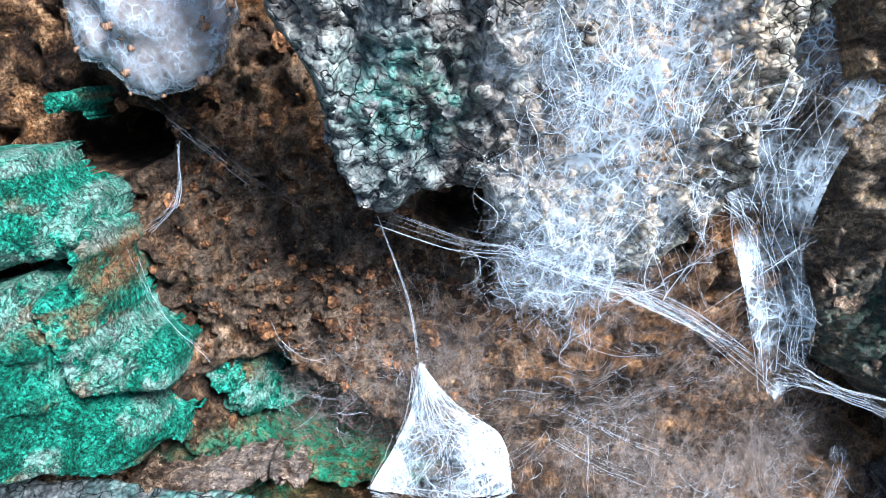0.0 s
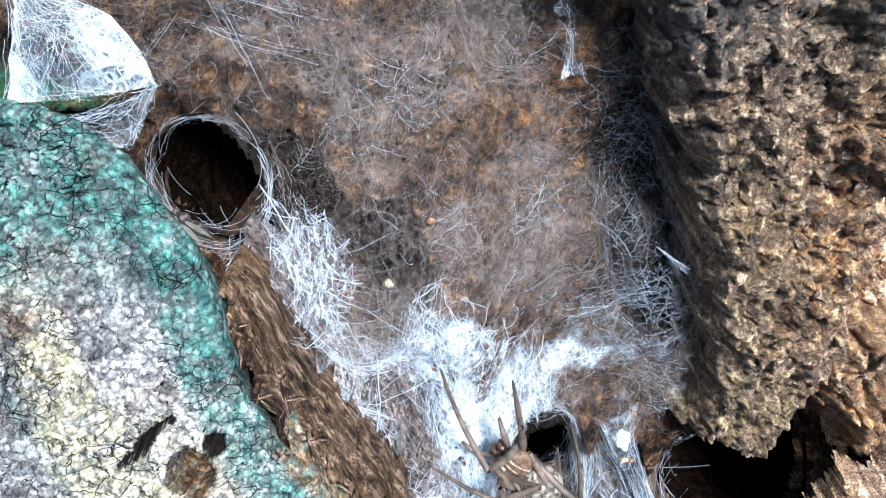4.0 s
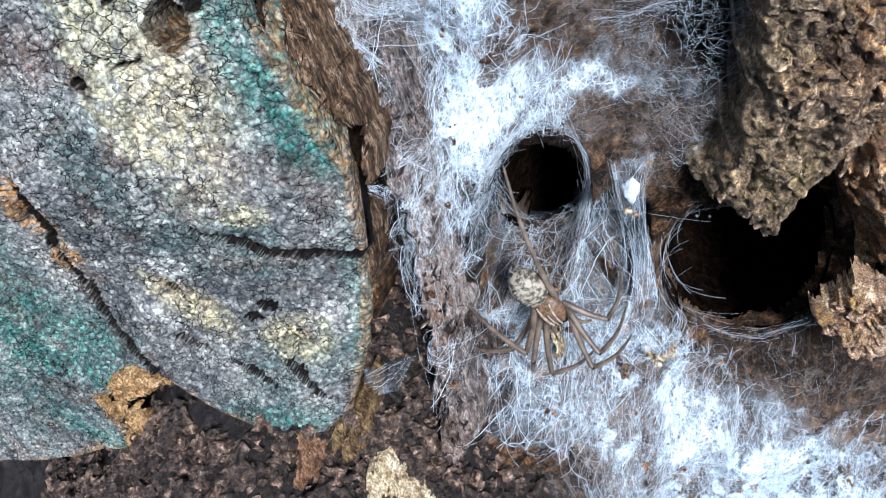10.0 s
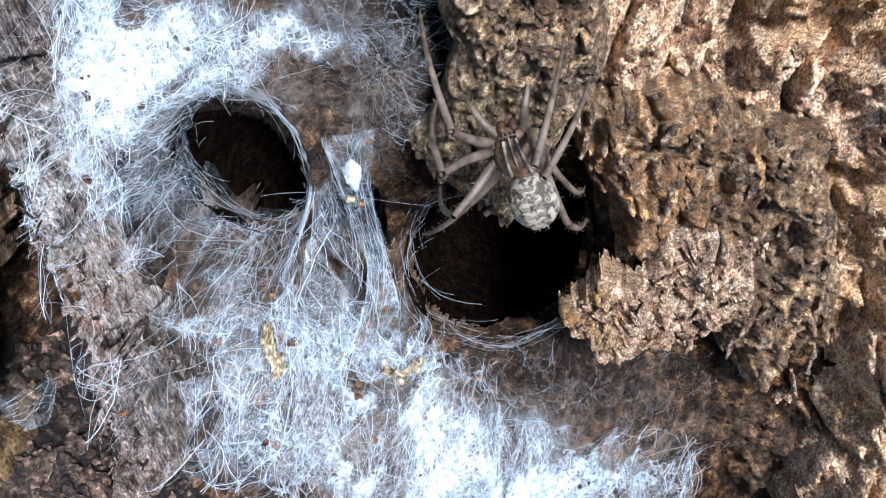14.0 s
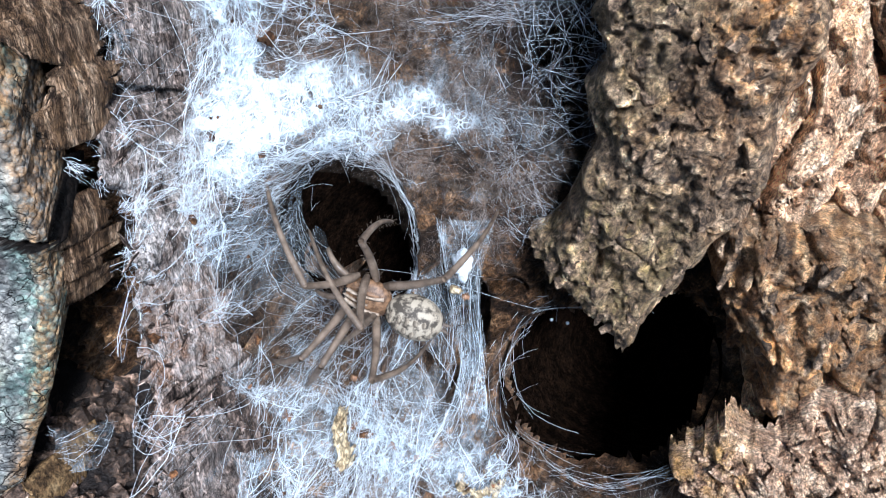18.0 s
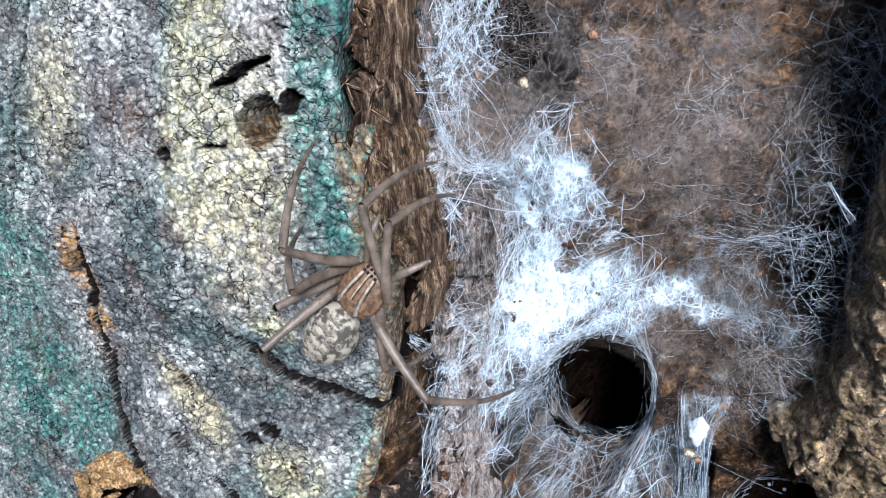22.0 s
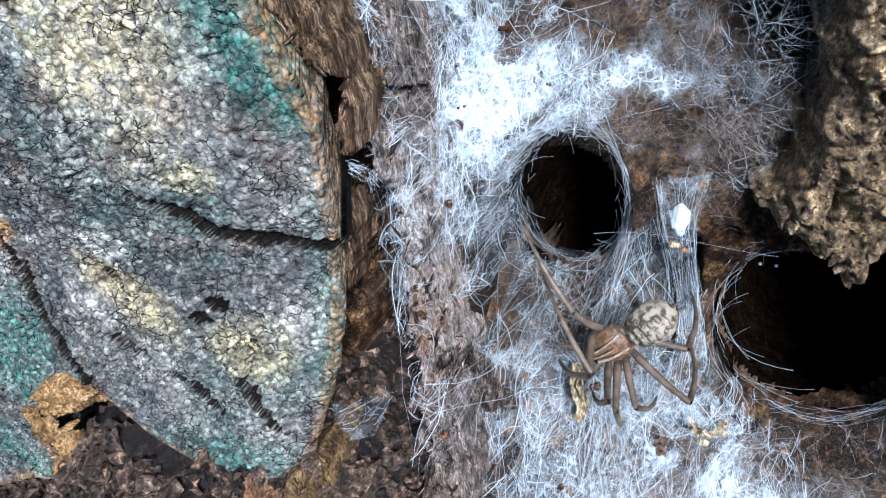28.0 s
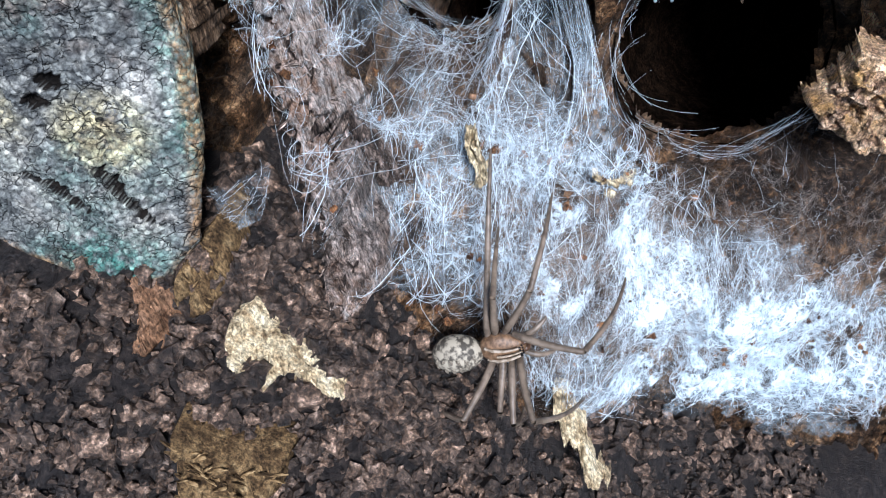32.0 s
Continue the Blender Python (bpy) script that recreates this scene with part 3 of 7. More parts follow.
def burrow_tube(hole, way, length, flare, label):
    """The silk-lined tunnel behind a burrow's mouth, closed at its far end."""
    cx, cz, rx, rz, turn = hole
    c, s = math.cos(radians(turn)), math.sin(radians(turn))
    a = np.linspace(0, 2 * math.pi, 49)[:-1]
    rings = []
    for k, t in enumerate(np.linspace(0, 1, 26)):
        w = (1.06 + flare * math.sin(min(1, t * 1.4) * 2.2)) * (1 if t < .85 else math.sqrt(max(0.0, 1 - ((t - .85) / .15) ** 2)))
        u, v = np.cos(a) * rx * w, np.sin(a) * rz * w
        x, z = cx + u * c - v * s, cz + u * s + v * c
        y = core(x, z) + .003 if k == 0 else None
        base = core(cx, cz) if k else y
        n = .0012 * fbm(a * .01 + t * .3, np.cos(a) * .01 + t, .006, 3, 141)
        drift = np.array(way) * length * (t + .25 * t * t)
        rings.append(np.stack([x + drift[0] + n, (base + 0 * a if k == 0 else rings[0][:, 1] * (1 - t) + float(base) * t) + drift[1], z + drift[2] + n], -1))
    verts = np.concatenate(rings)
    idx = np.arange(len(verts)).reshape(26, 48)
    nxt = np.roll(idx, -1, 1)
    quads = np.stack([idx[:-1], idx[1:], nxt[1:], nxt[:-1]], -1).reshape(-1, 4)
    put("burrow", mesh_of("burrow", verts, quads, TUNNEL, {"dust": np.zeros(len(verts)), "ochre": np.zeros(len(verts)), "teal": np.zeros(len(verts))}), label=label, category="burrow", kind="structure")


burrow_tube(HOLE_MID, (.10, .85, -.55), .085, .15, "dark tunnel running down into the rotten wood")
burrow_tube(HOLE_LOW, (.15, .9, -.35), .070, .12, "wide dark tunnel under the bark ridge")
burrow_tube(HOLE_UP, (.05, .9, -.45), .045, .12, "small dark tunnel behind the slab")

# ---- weathered slab ----
SLAB = [(-.13, .1640), (-.075, .163), (-.03, .1618), (-.0177, .1606), (-.0008, .1600), (.0021, .1613), (.0091, .1598), (.0165, .1548), (.0205, .1505), (.0232, .146), (.027, .1407), (.0294, .1345), (.0306, .1268),
        (.0311, .1196), (.0313, .11), (.0341, .1021), (.0377, .0933), (.0412, .0831), (.0448, .0724), (.0442, .0592), (.042, .040), (.039, .0195), (.035, .006), (.0287, -.001), (.0179, -.0016),
        (.009, .003), (-.0021, .0085), (-.0093, .0143), (-.0145, .0118), (-.0220, .0085), (-.0341, .0043), (-.0312, -.004), (-.0272, -.0152), (-.0411, -.0179), (-.0573, -.0264), (-.0803, -.0337), (-.13, -.045)]
CRACKS = [([(.0130, .0632), (.0196, .0602), (.0255, .0555), (.0300, .0545), (.0360, .0530), (.0450, .0512)], .0016), ([(.0090, .1070), (.0125, .1088), (.0157, .1117), (.0195, .1130)], .0009),
          ([(.0225, .0238), (.0255, .0210), (.0300, .0135)], .0009), ([(.0100, .0242), (.0150, .0205), (.0190, .0160)], .0008), ([(-.0110, .0325), (.0011, .0296), (.0062, .0258)], .0007), ([(-.0010, .0455), (.0022, .0418)], .0008), ([(.0052, .0985), (.0090, .0968), (.0130, .0978)], .0006),
          ([(-.0256, .0580), (-.0272, .0520), (-.0240, .0430), (-.0190, .0310), (-.0140, .0215), (-.0085, .0135)], .0012), ([(-.0470, .0330), (-.0445, .0200), (-.0411, .0080), (-.0360, .0045)], .0006),
          ([(-.0420, .1400), (-.0426, .1104), (-.0455, .0700), (-.0484, .0285)], .0005), ([(-.0090, .0548), (-.0030, .0470), (.0015, .0430)], .0005), ([(-.0370, .1050), (-.0345, .0980), (-.0330, .0950)], .0005), ([(-.006, .137), (-.004, .126), (-.007, .120)], .0004)]
BORES = [(.0197, .1035, .0032, .0038), (.0244, .1072, .0014, .0018), (-.0252, .0625, .0018, .0060), (.0214, .0399, .0021, .0014), (.0179, .0369, .0018, .0012), (.0008, .0940, .0014, .0009)]


def bark_crackle(x, z, y):
    """The fine cracked skin of old lichened wood."""
    wx, wz = x + .0007 * fbm(x, z, .003, 2, 41), z + .0007 * fbm(x, z, .003, 2, 42)
    a1, a2, own = cells(wx, wz * 1.25, .0022, 6)
    b1, b2, big = cells(wx, wz, .0075, 8)
    c1, c2, _ = cells(wx * .55 + .0012 * fbm(x, z, .004, 2, 45), wz * 1.5, .0036, 12)
    y = y + .0007 * smooth(.20, .02, a2 - a1) + (own - .5) * .0004 + .0016 * smooth(.09, .01, c2 - c1) * smooth(-.3, .3, fbm(x, z, .012, 2, 46)) + .0006 * smooth(.10, .0, b2 - b1) * smooth(.4, .6, big)
    return y + .0014 * fbm(x, z, .018, 3, 43) + .0004 * fbm(x, z, .0022, 3, 44)


def slab_depth(outline, face, shift, cracks, bores, edge=.0014, drop=.0016):
    def depth(x, z):
        d = inside(x + .0008 * fbm(x, z, .008, 3, 51), z + .0008 * fbm(x, z, .008, 3, 52), outline)
        y = face(x, z) + shift
        y = y + (bark_crackle(x, z, y) - y) * smooth(.0003, .003, d)
        y = y + drop * (1 - np.sqrt(np.clip(1 - np.clip(1 - d / edge, 0, 1) ** 2, 0, 1)))
        for path, width in cracks:
            e, s = along(x + .0004 * fbm(x, z, .002, 2, 53), z + .0005 * fbm(x, z, .002, 2, 54), path)
            y = y + .004 * smooth(width * .9, width * .5, e / (1.15 - .6 * np.abs(2 * s - 1)))
        for cx, cz, rx, rz in bores:
            e = np.hypot((x - cx) / rx, (z - cz) / rz) + .12 * fbm(x, z, .002, 2, 55)
            y = y + .012 * smooth(1.05, .8, e) + (.0022 * smooth(2.6, 1.0, e) if rz > 2 * rx else 0)
        return y, d
    return depth


def slab_pale(x, z, y):
    """Yellowish crust."""
    spots = 2.6 * blob(x, z, .0045, .108, .0085, .034, 6) + 1.5 * blob(x, z, .0150, .093, .016, .030, 10) + 1.9 * blob(x, z, .0264, .0300, .010, .009) + 1.6 * blob(x, z, .0245, .0665, .006, .004) + 1.7 * blob(x, z, .0030, .0400, .016, .006, -38) + blob(x, z, -.032, .098, .012, .02) + 1.2 * blob(x, z, -.0255, .0500, .004)
    return np.clip(spots, 0, 1)


def slab_teal(x, z, y):
    near = inside(x, z, SLAB)
    right = smooth(.010, .0015, near) * smooth(.07, .085, z) * (x > 0)
    spots = 2.4 * blob(x, z, .0272, .115, .0055, .026, 6) + 1.0 * blob(x, z, .036, .088, .012, .018, 20) + 1.3 * blob(x, z, .0, .152, .06, .022) + 1.1 * blob(x, z, .0173, .0035, .02, .012) + 1.2 * blob(x, z, -.037, .024, .022, .02) + 2.2 * blob(x, z, -.0292, .0118, .006, .005) + 1.6 * blob(x, z, -.0330, .0305, .004) + 1.3 * blob(x, z, -.036, -.012, .02, .008, -20) + .9 * blob(x, z, -.056, .06, .025, .07) + .9 * blob(x, z, .041, .03, .005, .04)
    return np.clip(.8 * right + spots + .22 * smooth(.0, .5, fbm(x, z, .02, 3, 61)), 0, .8)


def slab_white(x, z, y):
    """Whitish crust."""
    return np.clip(2.0 * blob(x, z, .0010, .0505, .0065, .0075, -35) + 1.8 * blob(x, z, .0194, .0972, .004, .003) + 1.3 * blob(x, z, .012, .098, .024, .034, 8) + 1.0 * blob(x, z, .034, .035, .008, .008) + 1.2 * blob(x, z, -.006, .0380, .010, .006, -38) + .9 * blob(x, z, -.02, .075, .014, .010) + 1.1 * blob(x, z, -.026, .115, .02, .03) + .5 * smooth(.15, .6, fbm(x, z, .011, 3, 66)) * smooth(.03, .07, z) * smooth(.155, .13, z), 0, 1)


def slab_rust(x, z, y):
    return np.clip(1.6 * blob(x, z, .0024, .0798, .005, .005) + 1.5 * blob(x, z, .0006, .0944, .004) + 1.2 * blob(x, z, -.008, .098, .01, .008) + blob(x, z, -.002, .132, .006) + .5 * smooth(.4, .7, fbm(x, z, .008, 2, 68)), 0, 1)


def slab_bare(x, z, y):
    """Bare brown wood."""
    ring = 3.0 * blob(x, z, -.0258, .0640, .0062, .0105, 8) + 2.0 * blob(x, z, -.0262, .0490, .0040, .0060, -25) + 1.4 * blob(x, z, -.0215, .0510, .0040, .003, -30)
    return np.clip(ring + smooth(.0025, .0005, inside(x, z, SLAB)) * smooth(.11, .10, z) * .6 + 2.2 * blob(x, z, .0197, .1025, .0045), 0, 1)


def slab_dark(x, z, y):
    """Damp grey-black wood between the crusts."""
    return np.clip(1.5 * blob(x, z, .026, .083, .014, .012) + 1.6 * blob(x, z, -.010, .064, .022, .014, -20) + 1.3 * blob(x, z, .016, .046, .02, .010, -30) + 1.2 * blob(x, z, -.005, .080, .010, .012) + 1.0 * blob(x, z, -.016, .026, .012, .016, 25) + .9 * blob(x, z, .034, .115, .006, .02) + 1.6 * blob(x, z, -.03, .158, .06, .018) + .8 * smooth(.1, .6, fbm(x, z, .022, 3, 69)), 0, 1)


def slab_crack_shade(x, z, y):
    """Shade painted near-black inside the cracks and borings; the main bore keeps some brown."""
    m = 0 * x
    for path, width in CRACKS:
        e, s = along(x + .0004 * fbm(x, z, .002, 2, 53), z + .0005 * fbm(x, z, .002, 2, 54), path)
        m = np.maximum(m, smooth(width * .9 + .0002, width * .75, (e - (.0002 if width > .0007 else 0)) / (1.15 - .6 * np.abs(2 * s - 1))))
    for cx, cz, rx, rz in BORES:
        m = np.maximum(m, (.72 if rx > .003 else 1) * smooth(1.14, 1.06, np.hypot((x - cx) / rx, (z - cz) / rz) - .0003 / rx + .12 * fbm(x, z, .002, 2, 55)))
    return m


stains = {"crack_shade": slab_crack_shade, "pale": slab_pale, "teal": slab_teal, "white": slab_white, "rust": slab_rust, "bare": slab_bare, "dark": slab_dark}
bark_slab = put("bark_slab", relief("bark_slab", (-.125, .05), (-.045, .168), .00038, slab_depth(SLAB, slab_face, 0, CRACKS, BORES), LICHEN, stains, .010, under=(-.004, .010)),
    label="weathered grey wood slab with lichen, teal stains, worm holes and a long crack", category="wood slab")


# ---- splintered strips ----
def fibrous(face, shift, outline, turn, edge=.003, drop=.010, coarse=.0030, amp=1.0, fray=.0012):
    """Long fibres that run along a strip leaning by that many degrees."""
    c, s = math.cos(radians(turn)), math.sin(radians(turn))

    def depth(x, z):
        d = inside(x + fray * fbm(x, z * .5, .004, 3, 71), z + fray * fbm(x, z, .004, 3, 72), outline)
        u, v = x * c + z * s, -x * s + z * c
        w = u + .0012 * fbm(x, z, .006, 3, 79)
        y = face(x, z) + shift + amp * (.0020 * fbm(w, v * .16, coarse, 4, 73, .6) + .0010 * fbm(w, v * .25, .0009, 3, 74) + .0016 * fbm(x, z, .009, 3, 75))
        tear = smooth(.2, .4, fbm(w, v * .3, coarse * 1.6, 4, 76))
        y = y + amp * .0034 * tear - amp * .0010 * shards(w, v * .3, coarse * .9, 7)[0]
        return y + drop * (1 - np.sqrt(np.clip(1 - np.clip(1 - d / edge, 0, 1) ** 2, 0, 1))), d
    return depth


STRIP = [(.0275, .128), (.031, .118), (.037, .100), (.0455, .086), (.0507, .0683), (.0530, .0495), (.0575, .0241), (.0613, -.0023), (.0638, -.0117), (.0600, -.0287), (.0562, -.0265), (.0532, -.0074),
         (.0501, .0161), (.0493, .0384), (.0458, .0567), (.0411, .0737), (.0345, .092), (.029, .108), (.0262, .122)]
SPLINTER = [(.0285, .1225), (.0295, .1149), (.0308, .105), (.0322, .1017), (.0370, .0938), (.0410, .083), (.0445, .074), (.0455, .068), (.0466, .0665), (.0474, .0735), (.0442, .083), (.0406, .0935), (.0358, .104), (.0336, .113), (.0322, .1235), (.0302, .1290), (.0284, .1280)]
SLIVER = [(.0412, .0567), (.0420, .0520), (.0417, .0430), (.0402, .0375), (.0392, .0382), (.0396, .0510)]


def torn_face(x, z):
    """The torn edge: it starts at the slab and falls away from it."""
    start = np.interp(z, [.068, .074, .083, .0938, .1017, .105, .1149, .1225, .137], [.0455, .0445, .0410, .0370, .0322, .0308, .0295, .0285, .0265])
    return slab_face(x, z) + .003 + 1.1 * np.clip(x - start, 0, 1)


bark_strip = put("bark_strip", relief("bark_strip", (.02, .07), (-.035, .135), .0005, fibrous(strip_face, -.0022, STRIP, 18, .0035, .009, .0026, 1.5), GREYBARK,
                         {"dust": lambda x, z, y: np.clip(.25 + .75 * smooth(-.1, .5, fbm(x, z * .5, .008, 4, 33)), 0, 1), "ochre": lambda x, z, y: np.clip(blob(x, z, .053, .025, .01, .02) + blob(x, z, .057, -.02, .01, .02), 0, 1)}, .008),
    label="long strip of grey-brown bark dusted with silk, standing on the soil", category="bark strip")
wood_splinter = put("wood_splinter", relief("wood_splinter", (.02, .055), (.035, .150), .0004, fibrous(torn_face, 0, SPLINTER, 15, .0025, .006, .0019, 1.2, .0006), FIBRE,
                            {"dust": lambda x, z, y: 0 * x, "ochre": lambda x, z, y: np.clip(.6 * smooth(.1, .13, z) + .5 * smooth(.1, .5, fbm(x, z * .3, .006, 3, 77)), 0, 1)}, .006),
    label="torn brown wood fibres along the slab's broken edge", category="wood splinter")

put("wood_splinter", relief("wood_splinter", (.037, .046), (.034, .060), .0003, fibrous(lambda x, z: slab_face(x, z) + .006, 0, SLIVER, 10, .002, .006, .0016), FIBRE, {"dust": lambda x, z, y: 0 * x, "ochre": lambda x, z, y: .4 + 0 * x}, .005),
    label="short torn wood splinter in the dark gap", category="wood splinter")

# ---- bark column and the wood beside it ----
COLUMN = [(.055, .262), (.066, .2), (.0684, .1872), (.0727, .1797), (.0857, .1732), (.0949, .1659), (.1004, .1562), (.1044, .1399), (.109, .121), (.1125, .1), (.1138, .0858), (.1165, .0653), (.112, .052), (.1078, .0445),
          (.1078, .040), (.1152, .036), (.1238, .031), (.1296, .0250), (.1342, .0369), (.1375, .0443), (.1430, .059), (.1453, .0694), (.1446, .0767), (.1475, .0859), (.148, .1), (.153, .13), (.16, .18), (.168, .262)]
LEDGE = [(.1434, .0078), (.1500, .0175), (.1621, .0155), (.170, .022), (.1746, .0261), (.188, .022), (.1856, .005), (.1754, -.003), (.1617, -.0041), (.150, .0010)]
KNOBS = [(.141, .040), (.144, .058), (.150, .052), (.165, .055), (.195, .045), (.21, .01), (.20, -.03), (.182, -.012), (.165, .006), (.158, .014), (.153, .021), (.147, .030)]


def flaky(face, shift, outline, edge=.008, drop=.016, size=.0042, amp=1.0, squash=1.0):
    """Lumpy bark that comes away in thin overlapping flakes of several sizes."""
    def depth(x, z):
        d = inside(x + .0018 * fbm(x, z, .006, 3, 81), z + .0018 * fbm(x, z, .006, 3, 82), outline)
        wx, wz = x + .0022 * fbm(x, z, .006, 3, 83), (z + .0022 * fbm(x, z, .006, 3, 84)) * squash
        big, groove, _ = shards(wx, wz, size * 2.1, 4)
        mid, nick, _ = shards(wx, wz, size * .9, 5)
        tip, _, _ = shards(wx, wz, size * .36, 6)
        y = face(x, z) + shift + amp * (.0050 * fbm(x, z * .6, .020, 4, 85) + .0034 * np.abs(fbm(x, z * .5, .010, 4, 87, .6)) - .0030 * big + .0014 * groove - .0015 * mid + .0007 * nick - .0006 * tip + .0007 * fbm(x, z, .0016, 3, 86, .7))
        return y + drop * (1 - np.sqrt(np.clip(1 - np.clip(1 - d / edge, 0, 1) ** 2, 0, 1))), d
    return depth


def flake_tone(size, squash=1.0):
    """The shade number of each flake of that bark."""
    def tone(x, z, y):
        wx, wz = x + .0022 * fbm(x, z, .006, 3, 83), (z + .0022 * fbm(x, z, .006, 3, 84)) * squash
        return np.clip(.35 * shards(wx, wz, size * .9, 5)[2] + .75 * shards(wx, wz, size * .36, 6)[2] ** 2, 0, 1)
    return tone


def column_face(x, z):
    return np.minimum(bark_face(x, z), .2026 - .544 * z + .038 * x + .006) - .004


# dark wet bark higher up; the left flank's shade is put into the same stain
bark_ridge = put("bark_ridge", relief("bark_ridge", (.05, .18), (.02, .262), .0005, flaky(column_face, .003, COLUMN, .007, .014, .0026, .8, .75), BARK,
                         {"tone": flake_tone(.0026, .75), "damp_shade": lambda x, z, y: 1.0 * smooth(.125, .15, z) * smooth(.205, .185, z) + .7 * smooth(.122, .108, x + .15 * fbm(x, z, .02, 3, 90) * .05) * smooth(.07, .10, z), "moss": lambda x, z, y: np.clip(2 * blob(x, z, .122, .048, .02, .02) + .6 * smooth(.0, .5, fbm(x, z, .02, 3, 91)), 0, 1),
                          "ochre": lambda x, z, y: np.clip(blob(x, z, .138, .10, .012, .04) + .3 * smooth(.1, .5, fbm(x, z, .012, 3, 92)), 0, 1), "teal": lambda x, z, y: np.clip(1.1 * blob(x, z, .088, .186, .02, .02), 0, 1)}, .03),
    label="thick ridge of dark flaking bark with olive moss", category="bark")
bark_lump = put("bark_lump", relief("bark_lump", (.12, .22), (-.035, .062), .0006, flaky(lambda x, z: .141 - .09 * (x - .15) + 0 * z, 0, KNOBS, .010, .014, .0040, 1.2, .5), BARK,
                        {"tone": flake_tone(.0040, .5), "damp_shade": lambda x, z, y: 0 * x, "moss": lambda x, z, y: .2 + 0 * x, "ochre": lambda x, z, y: np.clip(.45 + .8 * blob(x, z, .16, .03, .03), 0, 1), "teal": lambda x, z, y: 0 * x}, .02),
    label="knobbly red-brown bark below the ridge", category="bark")
bark_ledge = put("bark_ledge", relief("bark_ledge", (.138, .195), (-.008, .032), .0004, flaky(lambda x, z: .1235 + .25 * (x - .145) + .12 * (z - .01), 0, LEDGE, .004, .007, .0034, 1.1, 2.2), REDWOOD,
                         {"tone": flake_tone(.0034, 2.2), "ochre": lambda x, z, y: np.clip(2 * blob(x, z, .147, .010, .012), 0, 1), "dust": lambda x, z, y: .4 + 0 * x}, .005),
    label="splintered pale-edged bark ledge jutting over the lower burrow", category="bark")


def red_depth(x, z):
    """Upright broken plates of bare wood with deep clefts between them."""
    w, v = x + .006 * fbm(x, z, .03, 4, 94), z + .006 * fbm(x, z, .02, 3, 93)
    y = .1440 + fbm(w, v * .35, .024, 5, 95, .55) * .0060 + np.abs(fbm(w, v * .3, .030, 3, 91, .5)) * .015 + np.abs(fbm(w, v * .4, .011, 5, 96, .6)) * .006 - .25 * np.clip(x - .2, 0, 1) + .3 * np.clip(-.06 - z, 0, 1)
    big, cleft, _ = shards(w, v * .42, .017, 9)
    mid, groove, _ = shards(w + .001 * fbm(x, z, .004, 3, 97), v * .5, .0062, 10)
    tip, _, _ = shards(w + .0008 * fbm(x, z, .003, 3, 98), v * .7, .0026, 11)
    y = y - .005 * big + .008 * cleft - .0026 * mid + .0014 * groove - .0016 * tip + .0009 * fbm(x, z, .0020, 3, 92, .7)
    return y, x > np.interp(z, [-.1, .0, .03, .045, .07, .3], [.17, .158, .154, .140, .136, .136])


put("bare_wood", relief("bare_wood", (.12, .29), (-.12, .20), .0006, red_depth, REDWOOD,
                        {"tone": lambda x, z, y: .25 + .45 * shards(x, z * .5, .0062, 10)[2] + .35 * shards(x, z * .8, .0021, 11)[2], "ochre": lambda x, z, y: np.clip(1.2 * smooth(.05, .09, z) * smooth(.165, .19, x) + .4 * smooth(.1, .5, fbm(x, z, .02, 3, 98)), 0, 1), "dust": lambda x, z, y: 2 * blob(x, z, .20, -.02, .02)}, .05),
    label="bare red-brown wood with coarse upright grain", category="wood", kind="structure")



def sliver(seed, long, wide):
    """A thin curled flake, a little thicker in the middle, with a ragged rim."""
    r = random.Random(seed)
    n, rim = 10, []
    for k in range(n):
        a = 2 * math.pi * k / n
        q = 1 + r.uniform(-.3, .25)
        rim.append((wide * q * math.cos(a), long * q * math.sin(a)))
    v = [(0, -.00035, 0)] + [(x, .0006 * (x / wide) ** 2 + .0004 * (z / long) ** 2 - .00012, z) for x, z in rim] + [(x * .96, .0006 * (x / wide) ** 2 + .0004 * (z / long) ** 2 + .00028, z * .96) for x, z in rim]
    f = [(0, 1 + (k + 1) % n, 1 + k, 1 + k) for k in range(n)] + [(1 + k, 1 + (k + 1) % n, 1 + n + (k + 1) % n, 1 + n + k) for k in range(n)]
    tri, quad = [q[:3] for q in f[:n]], f[n:]
    me = bpy.data.meshes.new("flake")
    me.from_pydata([tuple(c * SIZE for c in p) for p in v], [], tri + quad)
    return me


def flakes(thing, depth, xs, zs, n, mat, seed, long=(.0011, .0024), wide=(.0008, .0018), tilt=24, lean=0.0, name="flake"):
    """Loose flakes that lie on a relief, each a part of it."""
    r = random.Random(seed)
    shapes = []
    for k in range(10):
        me = sliver(seed * 50 + k, r.uniform(*long), r.uniform(*wide))
        me.materials.append(mat)
        shapes.append(me)
    made = 0
    for _ in range(n * 12):
        x, z = r.uniform(*xs), r.uniform(*zs)
        gx, gz = np.array([x, x + .0012, x]), np.array([z, z, z + .0012])
        y, keep = depth(gx, gz)
        if not (keep > 0).all() or made >= n:
            continue
        out = Vector((y[1] - y[0], -.0012, y[2] - y[0])).normalized()
        turn = Vector((0, -1, 0)).rotation_difference((out + Vector((0, -.8, 0))).normalized())
        ob = new(name, r.choice(shapes))
        ob.parent = thing
        ob.matrix_local = Matrix.Translation(Vector((x, y[0] - .0002, z)) * SIZE) @ turn.to_matrix().to_4x4() @ pose(0, 0, 0, r.gauss(0, tilt), lean + r.gauss(0, 30), r.gauss(0, tilt))
        made += 1


